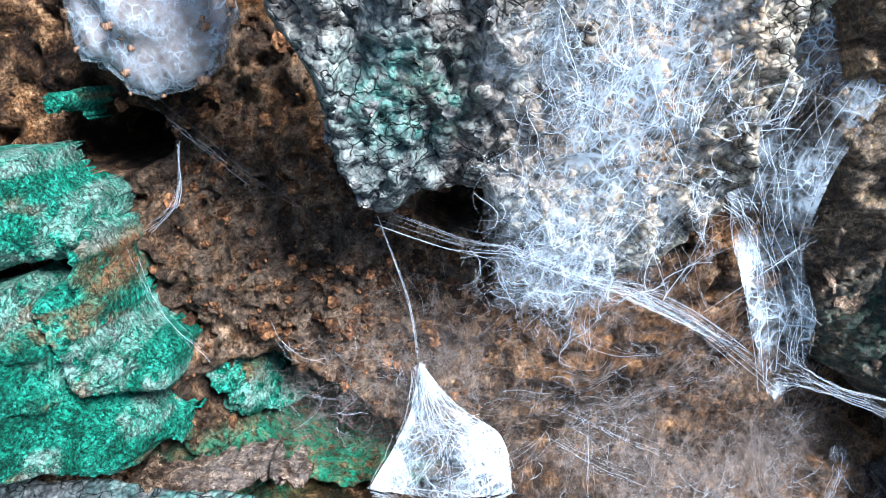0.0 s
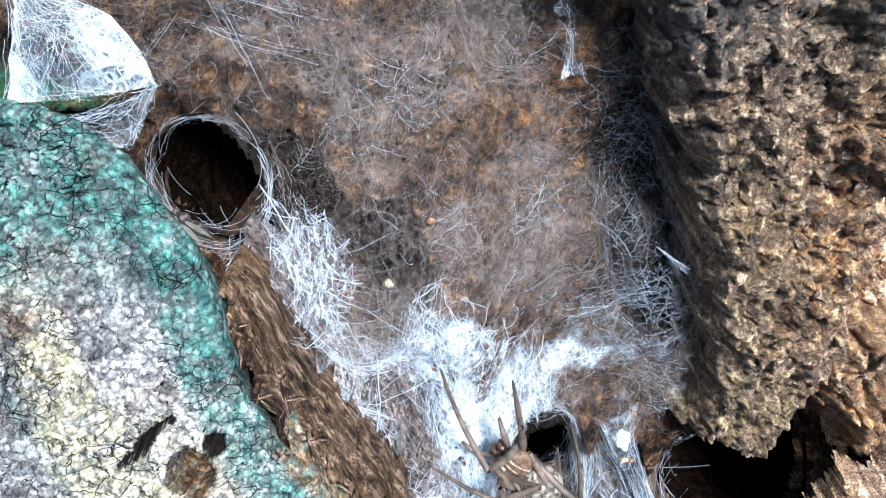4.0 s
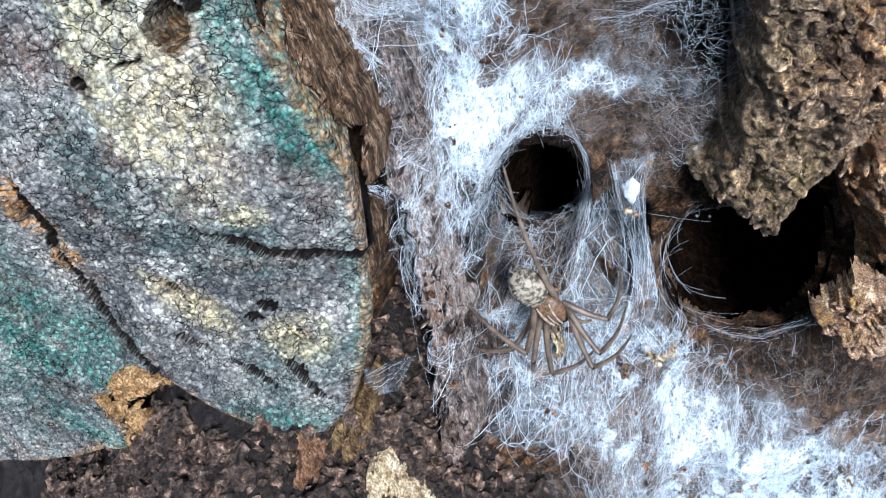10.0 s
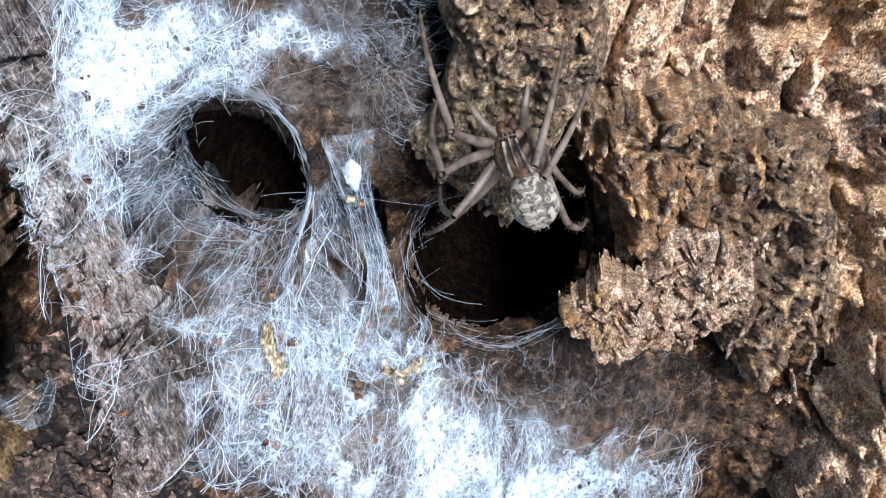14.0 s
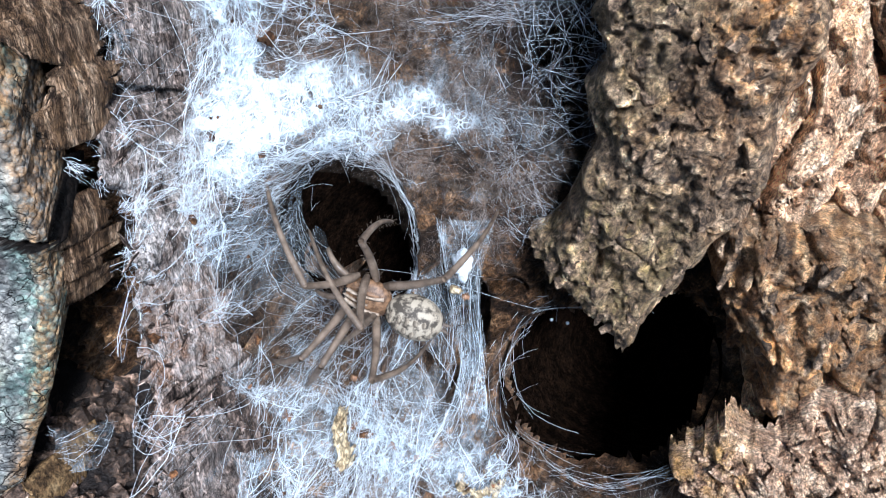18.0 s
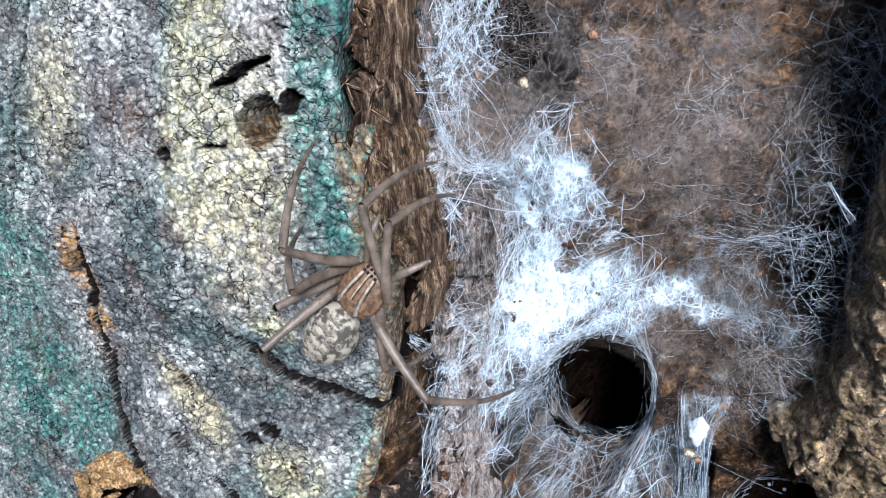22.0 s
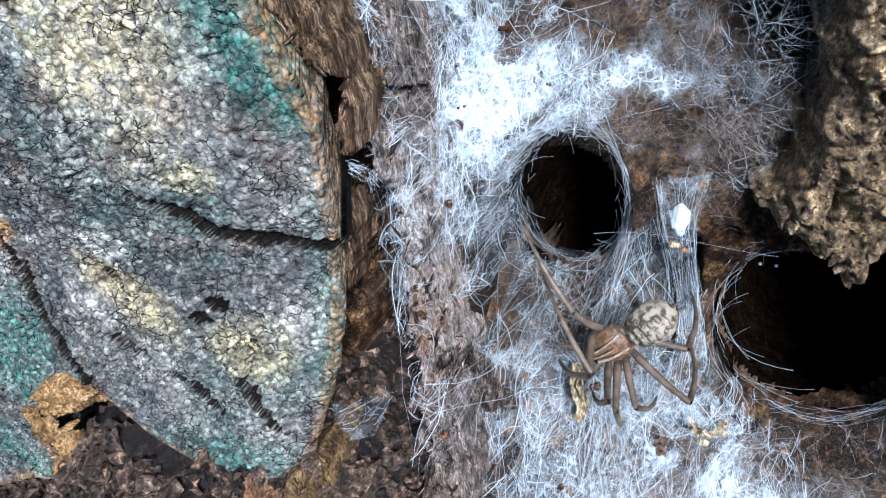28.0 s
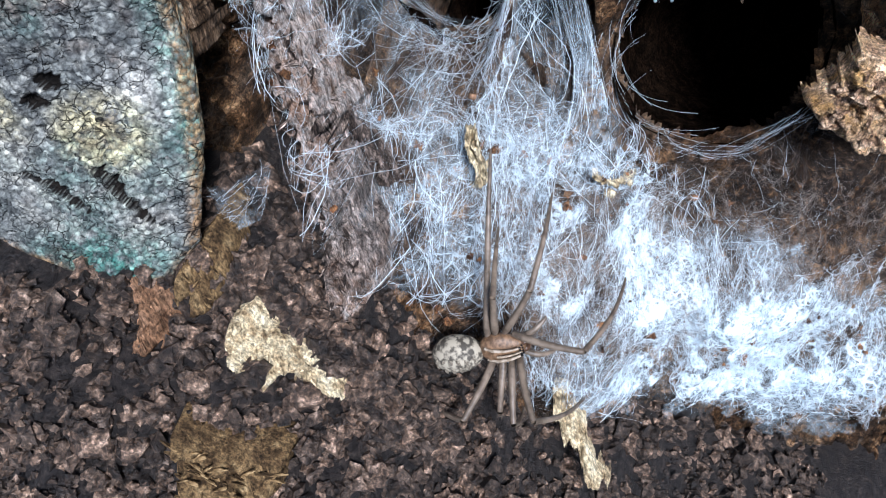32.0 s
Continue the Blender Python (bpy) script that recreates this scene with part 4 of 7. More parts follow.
# ---- upper plate and green wood ----
FLAP = [(-.014, .262), (-.0095, .2366), (-.0054, .2311), (-.0044, .2236), (-.0029, .2165), (-.0006, .2095), (.005, .2115), (.0093, .2135), (.0150, .2135), (.0193, .2073), (.028, .2035), (.036, .199), (.044, .203), (.050, .22), (.056, .262)]
bark_plate = put("bark_plate", relief("bark_plate", (-.02, .06), (.195, .262), .0005, flaky(flap_face, .001, FLAP, .003, .006, .0030, .7), LICHEN,
                         {"pale": lambda x, z, y: .35 * smooth(.012, .03, x) + 0 * x, "teal": lambda x, z, y: np.clip(1.6 * blob(x, z, .006, .226, .01, .008) + .2, 0, 1), "white": lambda x, z, y: np.clip(.35 + smooth(.012, .03, x), 0, 1) * .9,
                          "dark": lambda x, z, y: smooth(.02, .0, x) * .7 + 0 * z, "crack_shade": lambda x, z, y: 0 * x, "rust": lambda x, z, y: smooth(.2, .6, fbm(x, z, .01, 3, 99)) * .6, "bare": lambda x, z, y: np.clip(blob(x, z, .035, .225, .02, .03), 0, 1)}, .007),
    label="grey crusted bark plate overhanging the hollow", category="bark")
MOSSY = [([(-.12, .2190), (-.0498, .2163), (-.0468, .2136), (-.0432, .2091), (-.0441, .2059), (-.0463, .2021), (-.0482, .2000), (-.12, .1991)], .003, "green-stained wood speckled with brown crumbs"),
         ([(-.0446, .2072), (-.0417, .2063), (-.0407, .2036), (-.0416, .2003), (-.0410, .1931), (-.0381, .1887), (-.0353, .1841), (-.0363, .1765), (-.0430, .1793), (-.0461, .1795), (-.0488, .1836), (-.0501, .1911), (-.0494, .1952), (-.0462, .1996), (-.0461, .2038)], -.001, "smooth bright green lobe of stained wood"),
         ([(-.12, .1985), (-.0520, .1975), (-.0499, .1928), (-.0497, .1866), (-.0473, .1802), (-.0431, .1775), (-.0400, .1739), (-.0347, .1688), (-.0343, .1645), (-.0428, .1655), (-.12, .1680)], .001, "knobbly green wood above the slab"),
         ([(-.0352, .1811), (-.0303, .1785), (-.0244, .1702), (-.0180, .1655), (-.0220, .1640), (-.0285, .1630), (-.0333, .1673)], .014, "dark green stained wood in the hollow"),
         ([(-.0505, .2215), (-.0470, .2218), (-.0463, .2240), (-.0472, .2251), (-.0505, .2245)], .006, "small patch of green-stained wood")]


def mossy_face(x, z):
    return .126 + .70 * np.clip(x, -.055, 0) + .003 * fbm(x, z, .012, 3, 103) + .002 * np.abs(fbm(x, z, .007, 3, 104))


green_woods = []
for outline, shift, label in MOSSY:
    xs, zs = zip(*outline)
    green_woods.append((put("green_wood", relief("green_wood", (max(min(xs), -.12) - .002, max(xs) + .002), (min(zs) - .002, max(zs) + .002), .0004, flaky(mossy_face, shift, outline, .004, .009, .0040, .55), GREEN,
                         {"ochre": lambda x, z, y: np.clip(blob(x, z, -.04, .20, .006) * 2 + .8 * smooth(.3, .6, fbm(x, z, .006, 3, 101)), 0, 1), "dust": lambda x, z, y: .5 * smooth(.1, .5, fbm(x, z, .006, 3, 102))}, .008), label=label, category="wood"), outline, shift))
RIM = [(-.12, .1612), (-.08, .1606), (-.0621, .1608), (-.0500, .1612), (-.0400, .1618), (-.0276, .1632), (-.0190, .1630), (-.0125, .1618), (-.0140, .1598), (-.0270, .1606), (-.0390, .1592), (-.0600, .1580), (-.12, .1582)]
put("bark_strip", relief("bark_strip", (-.122, -.01), (.153, .168), .0004, fibrous(slab_face, -.001, RIM, 80, .002, .006, .0020, 1.2), FIBRE, {"dust": lambda x, z, y: np.clip(.4 * smooth(-.04, -.03, x), 0, 1), "ochre": lambda x, z, y: .1 + 0 * x}, .004),
    label="ragged brown bark rim along the slab's top edge", category="bark")

# ---- soil ----
SHORE = [(-.3, -.16), (-.0853, -.054), (-.0571, -.042), (-.0412, -.028), (-.030, -.010), (-.0165, .0050), (-.0067, .0085), (.011, .0030), (.0326, .0028), (.049, -.0056), (.0601, -.0193), (.070, -.036), (.095, -.072), (.14, -.104), (.22, -.135), (.34, -.17)]


def soil_relief(x, z):
    y = soil_face(x, z) + 8 * np.clip(z - np.interp(x, [p[0] for p in SHORE], [p[1] for p in SHORE]), 0, .03) + .35 * np.clip(x - .06, 0, 1) + .0050 * fbm(x, z, .014, 4, 111) + .0014 * fbm(x, z, .004, 3, 112)
    return y


put("soil", relief("soil", (-.30, .34), (-.34, .035), .0016, lambda x, z: (soil_relief(x, z), z < np.interp(x, [p[0] for p in SHORE], [p[1] for p in SHORE]) + .006), EARTH),
    label="dark crumbly soil heaped against the stump", category="soil", kind="structure")


def ball(seed, rough=0.25, subdivisions=2):
    """A small lumpy clod."""
    bm = bmesh.new()
    bmesh.ops.create_icosphere(bm, subdivisions=subdivisions, radius=1)
    r = random.Random(seed)
    ox, oy, oz = r.random() * 50, r.random() * 50, r.random() * 50
    v = np.array([p.co * (1 + rough * (noise.noise(p.co * 1.3 + Vector((ox, oy, oz))) * 1.6 + .6 * noise.noise(p.co * 3.1 + Vector((oz, ox, oy))))) for p in bm.verts])
    f = np.array([[p.index for p in q.verts] for q in bm.faces])
    bm.free()
    return v, f


def scatter(name, places, sizes, mat, seed, attrs=None, shapes=8, rough=.35, soft=True):
    """Many small lumps joined in one mesh."""
    rs = np.random.RandomState(seed)
    kinds = [ball(seed * 10 + k, rough, 2 if len(places) < 3000 else 1) for k in range(shapes)]
    verts, faces, start = [], [], 0
    for p, s in zip(places, sizes):
        v, f = kinds[rs.randint(shapes)]
        turn = np.array(Euler(rs.rand(3) * 6.28).to_matrix())
        verts.append((v * (s * (.7 + .6 * rs.rand(3)))) @ turn.T + p)
        faces.append(f + start)
        start += len(v)
    verts, faces = np.concatenate(verts), np.concatenate(faces)
    return mesh_of(name, verts, faces, mat, {a: np.full(len(verts), v) for a, v in (attrs or {}).items()}, soft)


PALE_CHIP = [(.0379, -.0110), (.0393, -.0084), (.0432, -.0072), (.0471, -.0103), (.0530, -.0157), (.0580, -.0205), (.0605, -.0229), (.0602, -.0273), (.0549, -.0244), (.0498, -.0206), (.0458, -.0206), (.0419, -.0170)]
PEG = [(.0215, .0035), (.0250, .002), (.0280, -.0057), (.0283, -.0135), (.0253, -.0148), (.0202, -.0125), (.0205, -.005)]
RAGGED = [(.0308, -.0222), (.0374, -.0282), (.0445, -.0295), (.0500, -.0337), (.0473, -.0404), (.0410, -.0421), (.0330, -.0400), (.0303, -.0305)]


def shore(x):
    return np.interp(x, [p[0] for p in SHORE], [p[1] for p in SHORE])


rs = np.random.RandomState(3)
for count, small, large, power, label in ((9000, .0005, .0016, 1.6, "loose fine soil crumbs"), (2900, .0012, .0027, 2.2, "coarse dark soil crumbs piled on the ground")):
    sx = rs.uniform(-.085, .17, count)
    sz = np.minimum(rs.uniform(-.115, .012, count), shore(sx) + .0075 - .018 * rs.rand(count))
    free = np.ones(count, bool)
    for outline in (PALE_CHIP, PEG, RAGGED):
        free &= inside(sx, sz, outline) < .0008
    sx, sz = sx[free], sz[free]
    count = len(sx)
    ss = small + (large - small) * rs.rand(count) ** power
    put("soil_crumbs", scatter("soil_crumbs", np.stack([sx, soil_relief(sx, sz) - ss * (.2 + 1.2 * rs.rand(count)), sz], -1), ss, CLOD, 5, rough=.85, soft=False), label=label, category="soil", kind="stuff")
sx = rs.uniform(.028, .078, 1500)
sz = shore(sx) + rs.uniform(-.008, .0058, 1500)
ss = .0005 + .0016 * rs.rand(1500) ** 1.8
put("soil_crumbs", scatter("soil_crumbs", np.stack([sx, soil_relief(sx, sz) - ss * rs.rand(1500), sz], -1), ss, CLOD, 15, rough=.85, soft=False), label="soil crumbs in the cleft below the slab", category="soil", kind="stuff")
for k in range(46):
    px, pz, s = rs.uniform(-.05, .075), rs.uniform(-.075, .006), rs.uniform(.0018, .0038)
    p = (px, float(soil_relief(np.array(px), np.array(pz))) - s * .2, pz)
    v, f = ball(300 + k, .38)
    put("soil_clod", mesh_of("soil_clod", v * s * np.array([1.2, .9, .9]), f, CLOD), p, label="dark brown clod of soil", category="clod", group="soil clods")

# wide ground
gv = [(math.cos(a) * r, math.sin(a) * r) for r in (0.12, 2, 60, 3000) for a in np.linspace(0, 2 * math.pi, 48, endpoint=False)]
gq = [(a * 48 + b, a * 48 + (b + 1) % 48, (a + 1) * 48 + (b + 1) % 48, (a + 1) * 48 + b) for a in range(3) for b in range(48)]
gm = bpy.data.meshes.new("ground")
gm.from_pydata([(x, y, 0) for x, y in gv], [], gq)
gm.materials.append(EARTH)
ground = new("ground", gm)
ground.location = (0.02, 0, -0.01)
tagged(ground, "bare dark earth around the stump", "ground", kind="structure")


# ---- silk ----
def threads(name, start, heading, length, lift, radius, mat, points=8, seed=0, curl=.3, face=None):
    """Threads laid over a face about given places, each end standing off it by its own amount; none crosses a burrow's mouth."""
    r = np.random.RandomState(seed)
    n = len(start)
    face = face or core_smooth
    s = np.linspace(0, 1, points)
    ang = np.asarray(heading)[:, None] + r.randn(n, 1) * curl * (s - .5) + np.cumsum(r.randn(n, points), 1) * (.08 + .2 * curl)
    step = np.asarray(length)[:, None] / (points - 1)
    x = start[:, :1] + np.cumsum(np.cos(ang) * step, 1) - np.cos(ang[:, :1]) * step * points / 2
    z = start[:, 1:2] + np.cumsum(np.sin(ang) * step, 1) - np.sin(ang[:, :1]) * step * points / 2
    ends = np.asarray(lift)[:, None] * r.rand(n, 2)
    y0 = face(x, z)
    y = np.minimum(y0[:, :1] * (1 - s) + y0[:, -1:] * s, y0) - .0002 - ends[:, :1] * (1 - s) - ends[:, 1:] * s
    ok = np.minimum(np.minimum(in_hole(x, z, HOLE_UP), in_hole(x, z, HOLE_MID)), in_hole(x, z, HOLE_LOW)).min(1) > .98
    mid = points // 2
    ok &= ~((inside(x[:, mid], z[:, mid], STRIP) > -.0015) & (z[:, mid] < .088) & (r.rand(n) < .55))
    verts, quads = tubes(np.stack([x, y, z], -1)[ok], np.broadcast_to(radius, n)[ok])
    return mesh_of(name, verts, quads, mat)


def core_smooth(x, z):
    """The face under the webs, with the strip standing before it and the burrows sunk in."""
    y = core(x, z) + fbm(x, z, .016, 2, 1) * .0028
    for hole in (HOLE_UP, HOLE_MID, HOLE_LOW):
        y = y + .006 * smooth(1.22, .92, in_hole(x, z, hole))
    near = inside(x, z, STRIP)
    return np.where(near > .001, np.minimum(y, strip_face(x, z) - .0005), y)


def spread(n, where, seed, xs=(-.03, .19), zs=(-.10, .24)):
    """Random places with a density given over the plan."""
    r = np.random.RandomState(seed)
    out = np.zeros((0, 2))
    while len(out) < n:
        p = np.stack([r.uniform(*xs, 20000), r.uniform(*zs, 20000)], -1)
        out = np.concatenate([out, p[r.rand(20000) < where(p[:, 0], p[:, 1])]])
    return out[:n]


def clear_of_holes(x, z, wide=.98):
    ok = np.ones(x.shape)
    for hole in (HOLE_UP, HOLE_MID, HOLE_LOW):
        ok = ok * smooth(.9, 1.05, in_hole(x, z, hole, wide))
    return ok


def flow_density(x, z):
    d, s = along(x, z, FLOW)
    bare = 1 - .75 * smooth(-.0005, .0035, inside(x, z, STRIP)) * smooth(.098, .08, z)
    return smooth(.015 + .016 * s, .002, d) * clear_of_holes(x, z) * bare


def haze_density(x, z):
    d = np.clip(1.6 * blob(x, z, .062, .112, .05, .06) + 1.4 * blob(x, z, .095, .056, .022, .026) + 1.3 * blob(x, z, .035, .165, .06, .04) + 1.2 * blob(x, z, .13, -.035, .07, .035), 0, 1)
    return d * (.35 + .65 * smooth(-.3, .4, fbm(x, z, .015, 3, 121))) * clear_of_holes(x, z) * smooth(0.0, -.003, inside(x, z, COLUMN)) * smooth(.0, -.002, inside(x, z, SLAB))


def patchy(x, z):
    """Silk gathers in clumps with open places between."""
    return smooth(-.25, .45, fbm(x, z, .009, 4, 122, .6))


def lay(name, n, where, seed, lean, wild, length, lift, thick, mat, label, curl=.3, face=None):
    """A field of threads: lean is their usual slope along the flow, wild how far they stray from it."""
    r = np.random.RandomState(seed)
    p = spread(n, where, seed + 1)
    _, at = along(p[:, 0], p[:, 1], FLOW)
    slope = np.interp(at, [0, .3, .55, .7, 1], [-1.0, -1.25, -1.35, -.9, -.4]) if lean is None else np.full(n, lean)
    stray = np.where(r.rand(n) < .5 * wild, r.uniform(-1.57, 1.57, n), r.randn(n) * wild)
    put(name, threads(name, p, slope + stray, length[0] + (length[1] - length[0]) * r.rand(n) ** 1.8, lift * (.15 + .85 * r.rand(n) ** 2), thick[0] + (thick[1] - thick[0]) * r.rand(n) ** 6, mat, seed=seed + 2, curl=curl, face=face),
        label=label, category="spider web", kind="stuff")


VOIDS = [(.0600, .0240, .0024, .008, 12), (.0575, .038, .002, .006, 8), (.0645, .017, .002, .006, 15), (.0590, -.006, .003, .009, 25), (.0465, .103, .010, .011, -10), (.052, .114, .010, .012, 0), (.0655, .004, .003, .009, 25), (.0985, -.0066, .006, .005, 0), (.072, .002, .003, .006, 30), (.0580, .083, .0022, .0022, 0), (.0630, .075, .0024, .0024, 0), (.0655, .079, .002, .003, 0), (.0885, .014, .007, .012, 0)]


def flow_thick(x, z):
    wx, wz = x + .006 * fbm(x, z, .012, 4, 151, .6), z + .006 * fbm(x, z, .012, 4, 152, .6)
    t = 1.5 * blob(wx, wz, .055, .086, .0100, .024, 14) + 1.2 * blob(wx, wz, .061, .067, .012, .0085, -25) + 1.9 * blob(wx, wz, .140, -.062, .048, .032, -30) + 1.6 * blob(wx, wz, .108, -.026, .022, .011, -42) + .55 * blob(wx, wz, .0640, .030, .008, .035, 10) + .8 * blob(wx, wz, .080, .064, .018, .007) + .8 * blob(wx, wz, .085, -.006, .03, .022) + .5 * blob(wx, wz, .095, .066, .02, .012)
    gaps = 1 - .9 * smooth(.15, .5, fbm(x + .2 * z, z * .6, .0075, 4, 153, .6))
    return np.clip(t, 0, .95) * gaps * voids(x, z) * clear_of_holes(x, z, 1.05) * (1 - .9 * smooth(-.0005, .0025, inside(x, z, STRIP)))


def voids(x, z):
    """Dark openings torn in the web."""
    m = np.ones(np.shape(x))
    for cx, cz, rx, rz, turn in VOIDS:
        m = m * smooth(.55, .05, blob(x, z, cx, cz, rx, rz, turn))
    return m


def silk_net(n, where, seed, lift, thick, reach, mat, label, stretch=.55, face=None):
    """Crossing threads spun between many small anchors, each tied to some of its neighbours."""
    r = np.random.RandomState(seed)
    p = spread(n, where, seed)
    n = len(p)
    y = (face or core_smooth)(p[:, 0], p[:, 1]) - .0003 - lift * r.rand(n) ** 1.5
    q = p * np.array([1, stretch])
    pairs = []
    for a in range(0, n, 500):
        d = ((q[a:a + 500, None] - q[None]) ** 2).sum(2)
        near = np.argsort(d, 1)[:, 1:10]
        for k in r.permutation(9)[:4]:
            pairs.append(np.stack([np.arange(a, min(a + 500, n)), near[:, k]], -1))
    pairs = np.concatenate(pairs)
    u, v = np.stack([p[:, 0], y, p[:, 1]], -1)[pairs[:, 0]], np.stack([p[:, 0], y, p[:, 1]], -1)[pairs[:, 1]]
    span = np.linalg.norm(u - v, axis=1)
    ok = (span < reach) & (span > .0004)
    u, v, span = u[ok], v[ok], span[ok]
    w = np.linspace(-.12, 1.12, 7)[None, :, None]
    lines = u[:, None] * (1 - w) + v[:, None] * w + (w * (1 - w)) * r.randn(len(u), 1, 3) * span[:, None, None] * .45 + np.cumsum(r.randn(len(u), 7, 3), 1) * span[:, None, None] * .02
    x, z = lines[..., 0], lines[..., 2]
    ok = np.minimum(np.minimum(in_hole(x, z, HOLE_UP), in_hole(x, z, HOLE_MID)), in_hole(x, z, HOLE_LOW)).min(1) > .97
    lines = lines[ok]
    verts, quads = tubes(lines, thick[0] + (thick[1] - thick[0]) * r.rand(len(lines)) ** 4)
    put("silk_web", mesh_of("silk_web", verts, quads, mat), label=label, category="spider web", kind="stuff")


def streaky(x, z):
    """Long threads run in loose skeins."""
    return smooth(-.3, .4, fbm(x + .25 * z, z * .12, .0032, 3, 123, .6))


lay("silk_web", 4200, lambda x, z: flow_density(x, z) * voids(x, z) * (.04 + .96 * patchy(x, z)), 11, None, .7, (.0015, .008), .0034, (.000008, .000045), SILK, "dense white spider silk stretched along the wood", 1.4)
lay("silk_web", 2400, lambda x, z: np.clip(1.6 * flow_thick(x, z), 0, 1) * (.1 + .9 * patchy(x + .3, z)), 15, None, .9, (.001, .006), .003, (.000010, .00005), SILK, "matted white silk where the web lies thickest", 1.8)
lay("silk_web", 1500, lambda x, z: flow_density(x, z) * voids(x, z) * (.05 + .95 * streaky(x, z)), 21, None, .16, (.008, .030), .0045, (.000010, .00006), SILK, "long taut silk threads over the hollow", .8)
silk_net(3300, lambda x, z: flow_density(x, z) ** .7 * voids(x, z) * (.03 + .97 * patchy(x + .05, z)), 51, .0045, (.000012, .00006), .010, SILK, "lace of white silk spun over the hollow")
silk_net(800, lambda x, z: flow_density(x, z) ** .5 * voids(x, z), 52, .006, (.00002, .00008), .018, SILK, "coarse open mesh of white silk", .4)
silk_net(2600, lambda x, z: haze_density(x, z) * (.1 + .9 * patchy(x + .4, z)), 53, .004, (.000008, .00003), .010, OLDSILK, "fine dusty mesh over the rotten wood", .8)
lay("old_web", 15000, lambda x, z: haze_density(x, z) * (.12 + .88 * patchy(x + .1, z)), 31, -1.2, 1.0, (.0012, .008), .0028, (.000008, .00003), OLDSILK, "dusty grey old cobweb over the rotten wood", 1.6)
lay("old_web", 1500, lambda x, z: haze_density(x, z) * patchy(x + .2, z), 41, -1.3, .7, (.003, .012), .004, (.000008, .00003), SILK, "fine pale threads over the rotten wood", 1.2)


def ring_threads(hole, n, seed, wide=(.97, 1.16), depth=(.000, .009)):
    """Threads that run round a burrow's mouth and down into it."""
    r = np.random.RandomState(seed)
    cx, cz, rx, rz, turn = hole
    s = np.linspace(0, 1, 9)
    a = r.rand(n, 1) * 6.28 + r.uniform(.2, 1.5, (n, 1)) * s
    deep = r.rand(n, 1)
    e = wide[1] + (wide[0] - wide[1]) * deep + r.randn(n, 1) * .22 * (s - .5) + r.randn(n, 1) * .12 * (s - .5) ** 2
    c, sn = math.cos(radians(turn)), math.sin(radians(turn))
    u, v = np.cos(a) * rx * e, np.sin(a) * rz * e
    x, z = cx + u * c - v * sn, cz + u * sn + v * c
    y = core(x, z) + depth[0] + (depth[1] - depth[0]) * deep ** 2 + r.randn(n, 1) * .0008
    return np.stack([x, y, z], -1)


def burrow(hole, n, seed, label, reach=9.0):
    lines = ring_threads(hole, n, seed)
    lines = lines[lines[:, :, 0].max(1) < hole[0] + reach * hole[2]]
    verts, quads = tubes(lines, .000014 + .000026 * np.random.RandomState(seed).rand(len(lines)) ** 2)
    put("funnel_web", mesh_of("funnel_web", verts, quads, SILK), label=label, category="spider web", kind="stuff")


def lining(hole, label):
    """Gauze that hangs inside a burrow's mouth and narrows inward."""
    cx, cz, rx, rz, turn = hole
    a = np.linspace(0, 2 * math.pi, 65)[:-1]
    rings = []
    for t in np.linspace(0, 1, 10):
        w = 1.03 - .07 * t ** .7
        x, z = cx + np.cos(a) * rx * w, cz + np.sin(a) * rz * w - .0022 * t
        rings.append(np.stack([x, core(cx + np.cos(a) * rx, cz + np.sin(a) * rz) + .001 + .013 * t + .0008 * fbm(x, z, .004, 3, 171), z], -1))
    verts = np.concatenate(rings)
    idx = np.arange(len(verts)).reshape(10, 64)
    nxt = np.roll(idx, -1, 1)
    thick = np.repeat(np.linspace(.30, .12, 10), 64) * np.tile(.35 + .65 * smooth(-.3, .6, np.sin(a)), 10)
    put("funnel_web", mesh_of("funnel_web", verts, np.stack([idx[:-1], idx[1:], nxt[1:], nxt[:-1]], -1).reshape(-1, 4), SHEET, {"thick": thick}), label=label, category="spider web", kind="stuff")


lining(HOLE_MID, "thin gauze inside the mouth of the round burrow")
burrow(HOLE_MID, 220, 21, "white silk wound round the mouth of a burrow")
burrow(HOLE_LOW, 80, 22, "silk lining round the wide lower burrow", .45)
burrow(HOLE_UP, 110, 23, "silk threads round a small burrow")


def sheet(name, xs, zs, step, lift, thick, label, face=core_smooth, mat=None):
    def depth(x, z):
        t = thick(x, z)
        return face(x, z) - lift - .0012 * fbm(x, z, .008, 3, 131), t > .02
    me = relief(name, xs, zs, step, depth, mat or SHEET, {"thick": lambda x, z, y: thick(x, z)})
    put(name, me, label=label, category="spider web", kind="stuff")


sheet("silk_sheet", (.02, .21), (-.12, .12), .0007, .0026, flow_thick, "bright white sheet of spider silk over the hollow")


def haze_thick(x, z):
    return np.clip(.4 * haze_density(x, z) + .15 * flow_density(x, z), 0, .45) * (inside(x, z, SLAB) < 0)


sheet("cobweb", (-.02, .19), (-.09, .20), .001, .0030, haze_thick, "thin lacy cobweb over the rotten wood", lambda x, z: core(x, z), OLDSHEET)


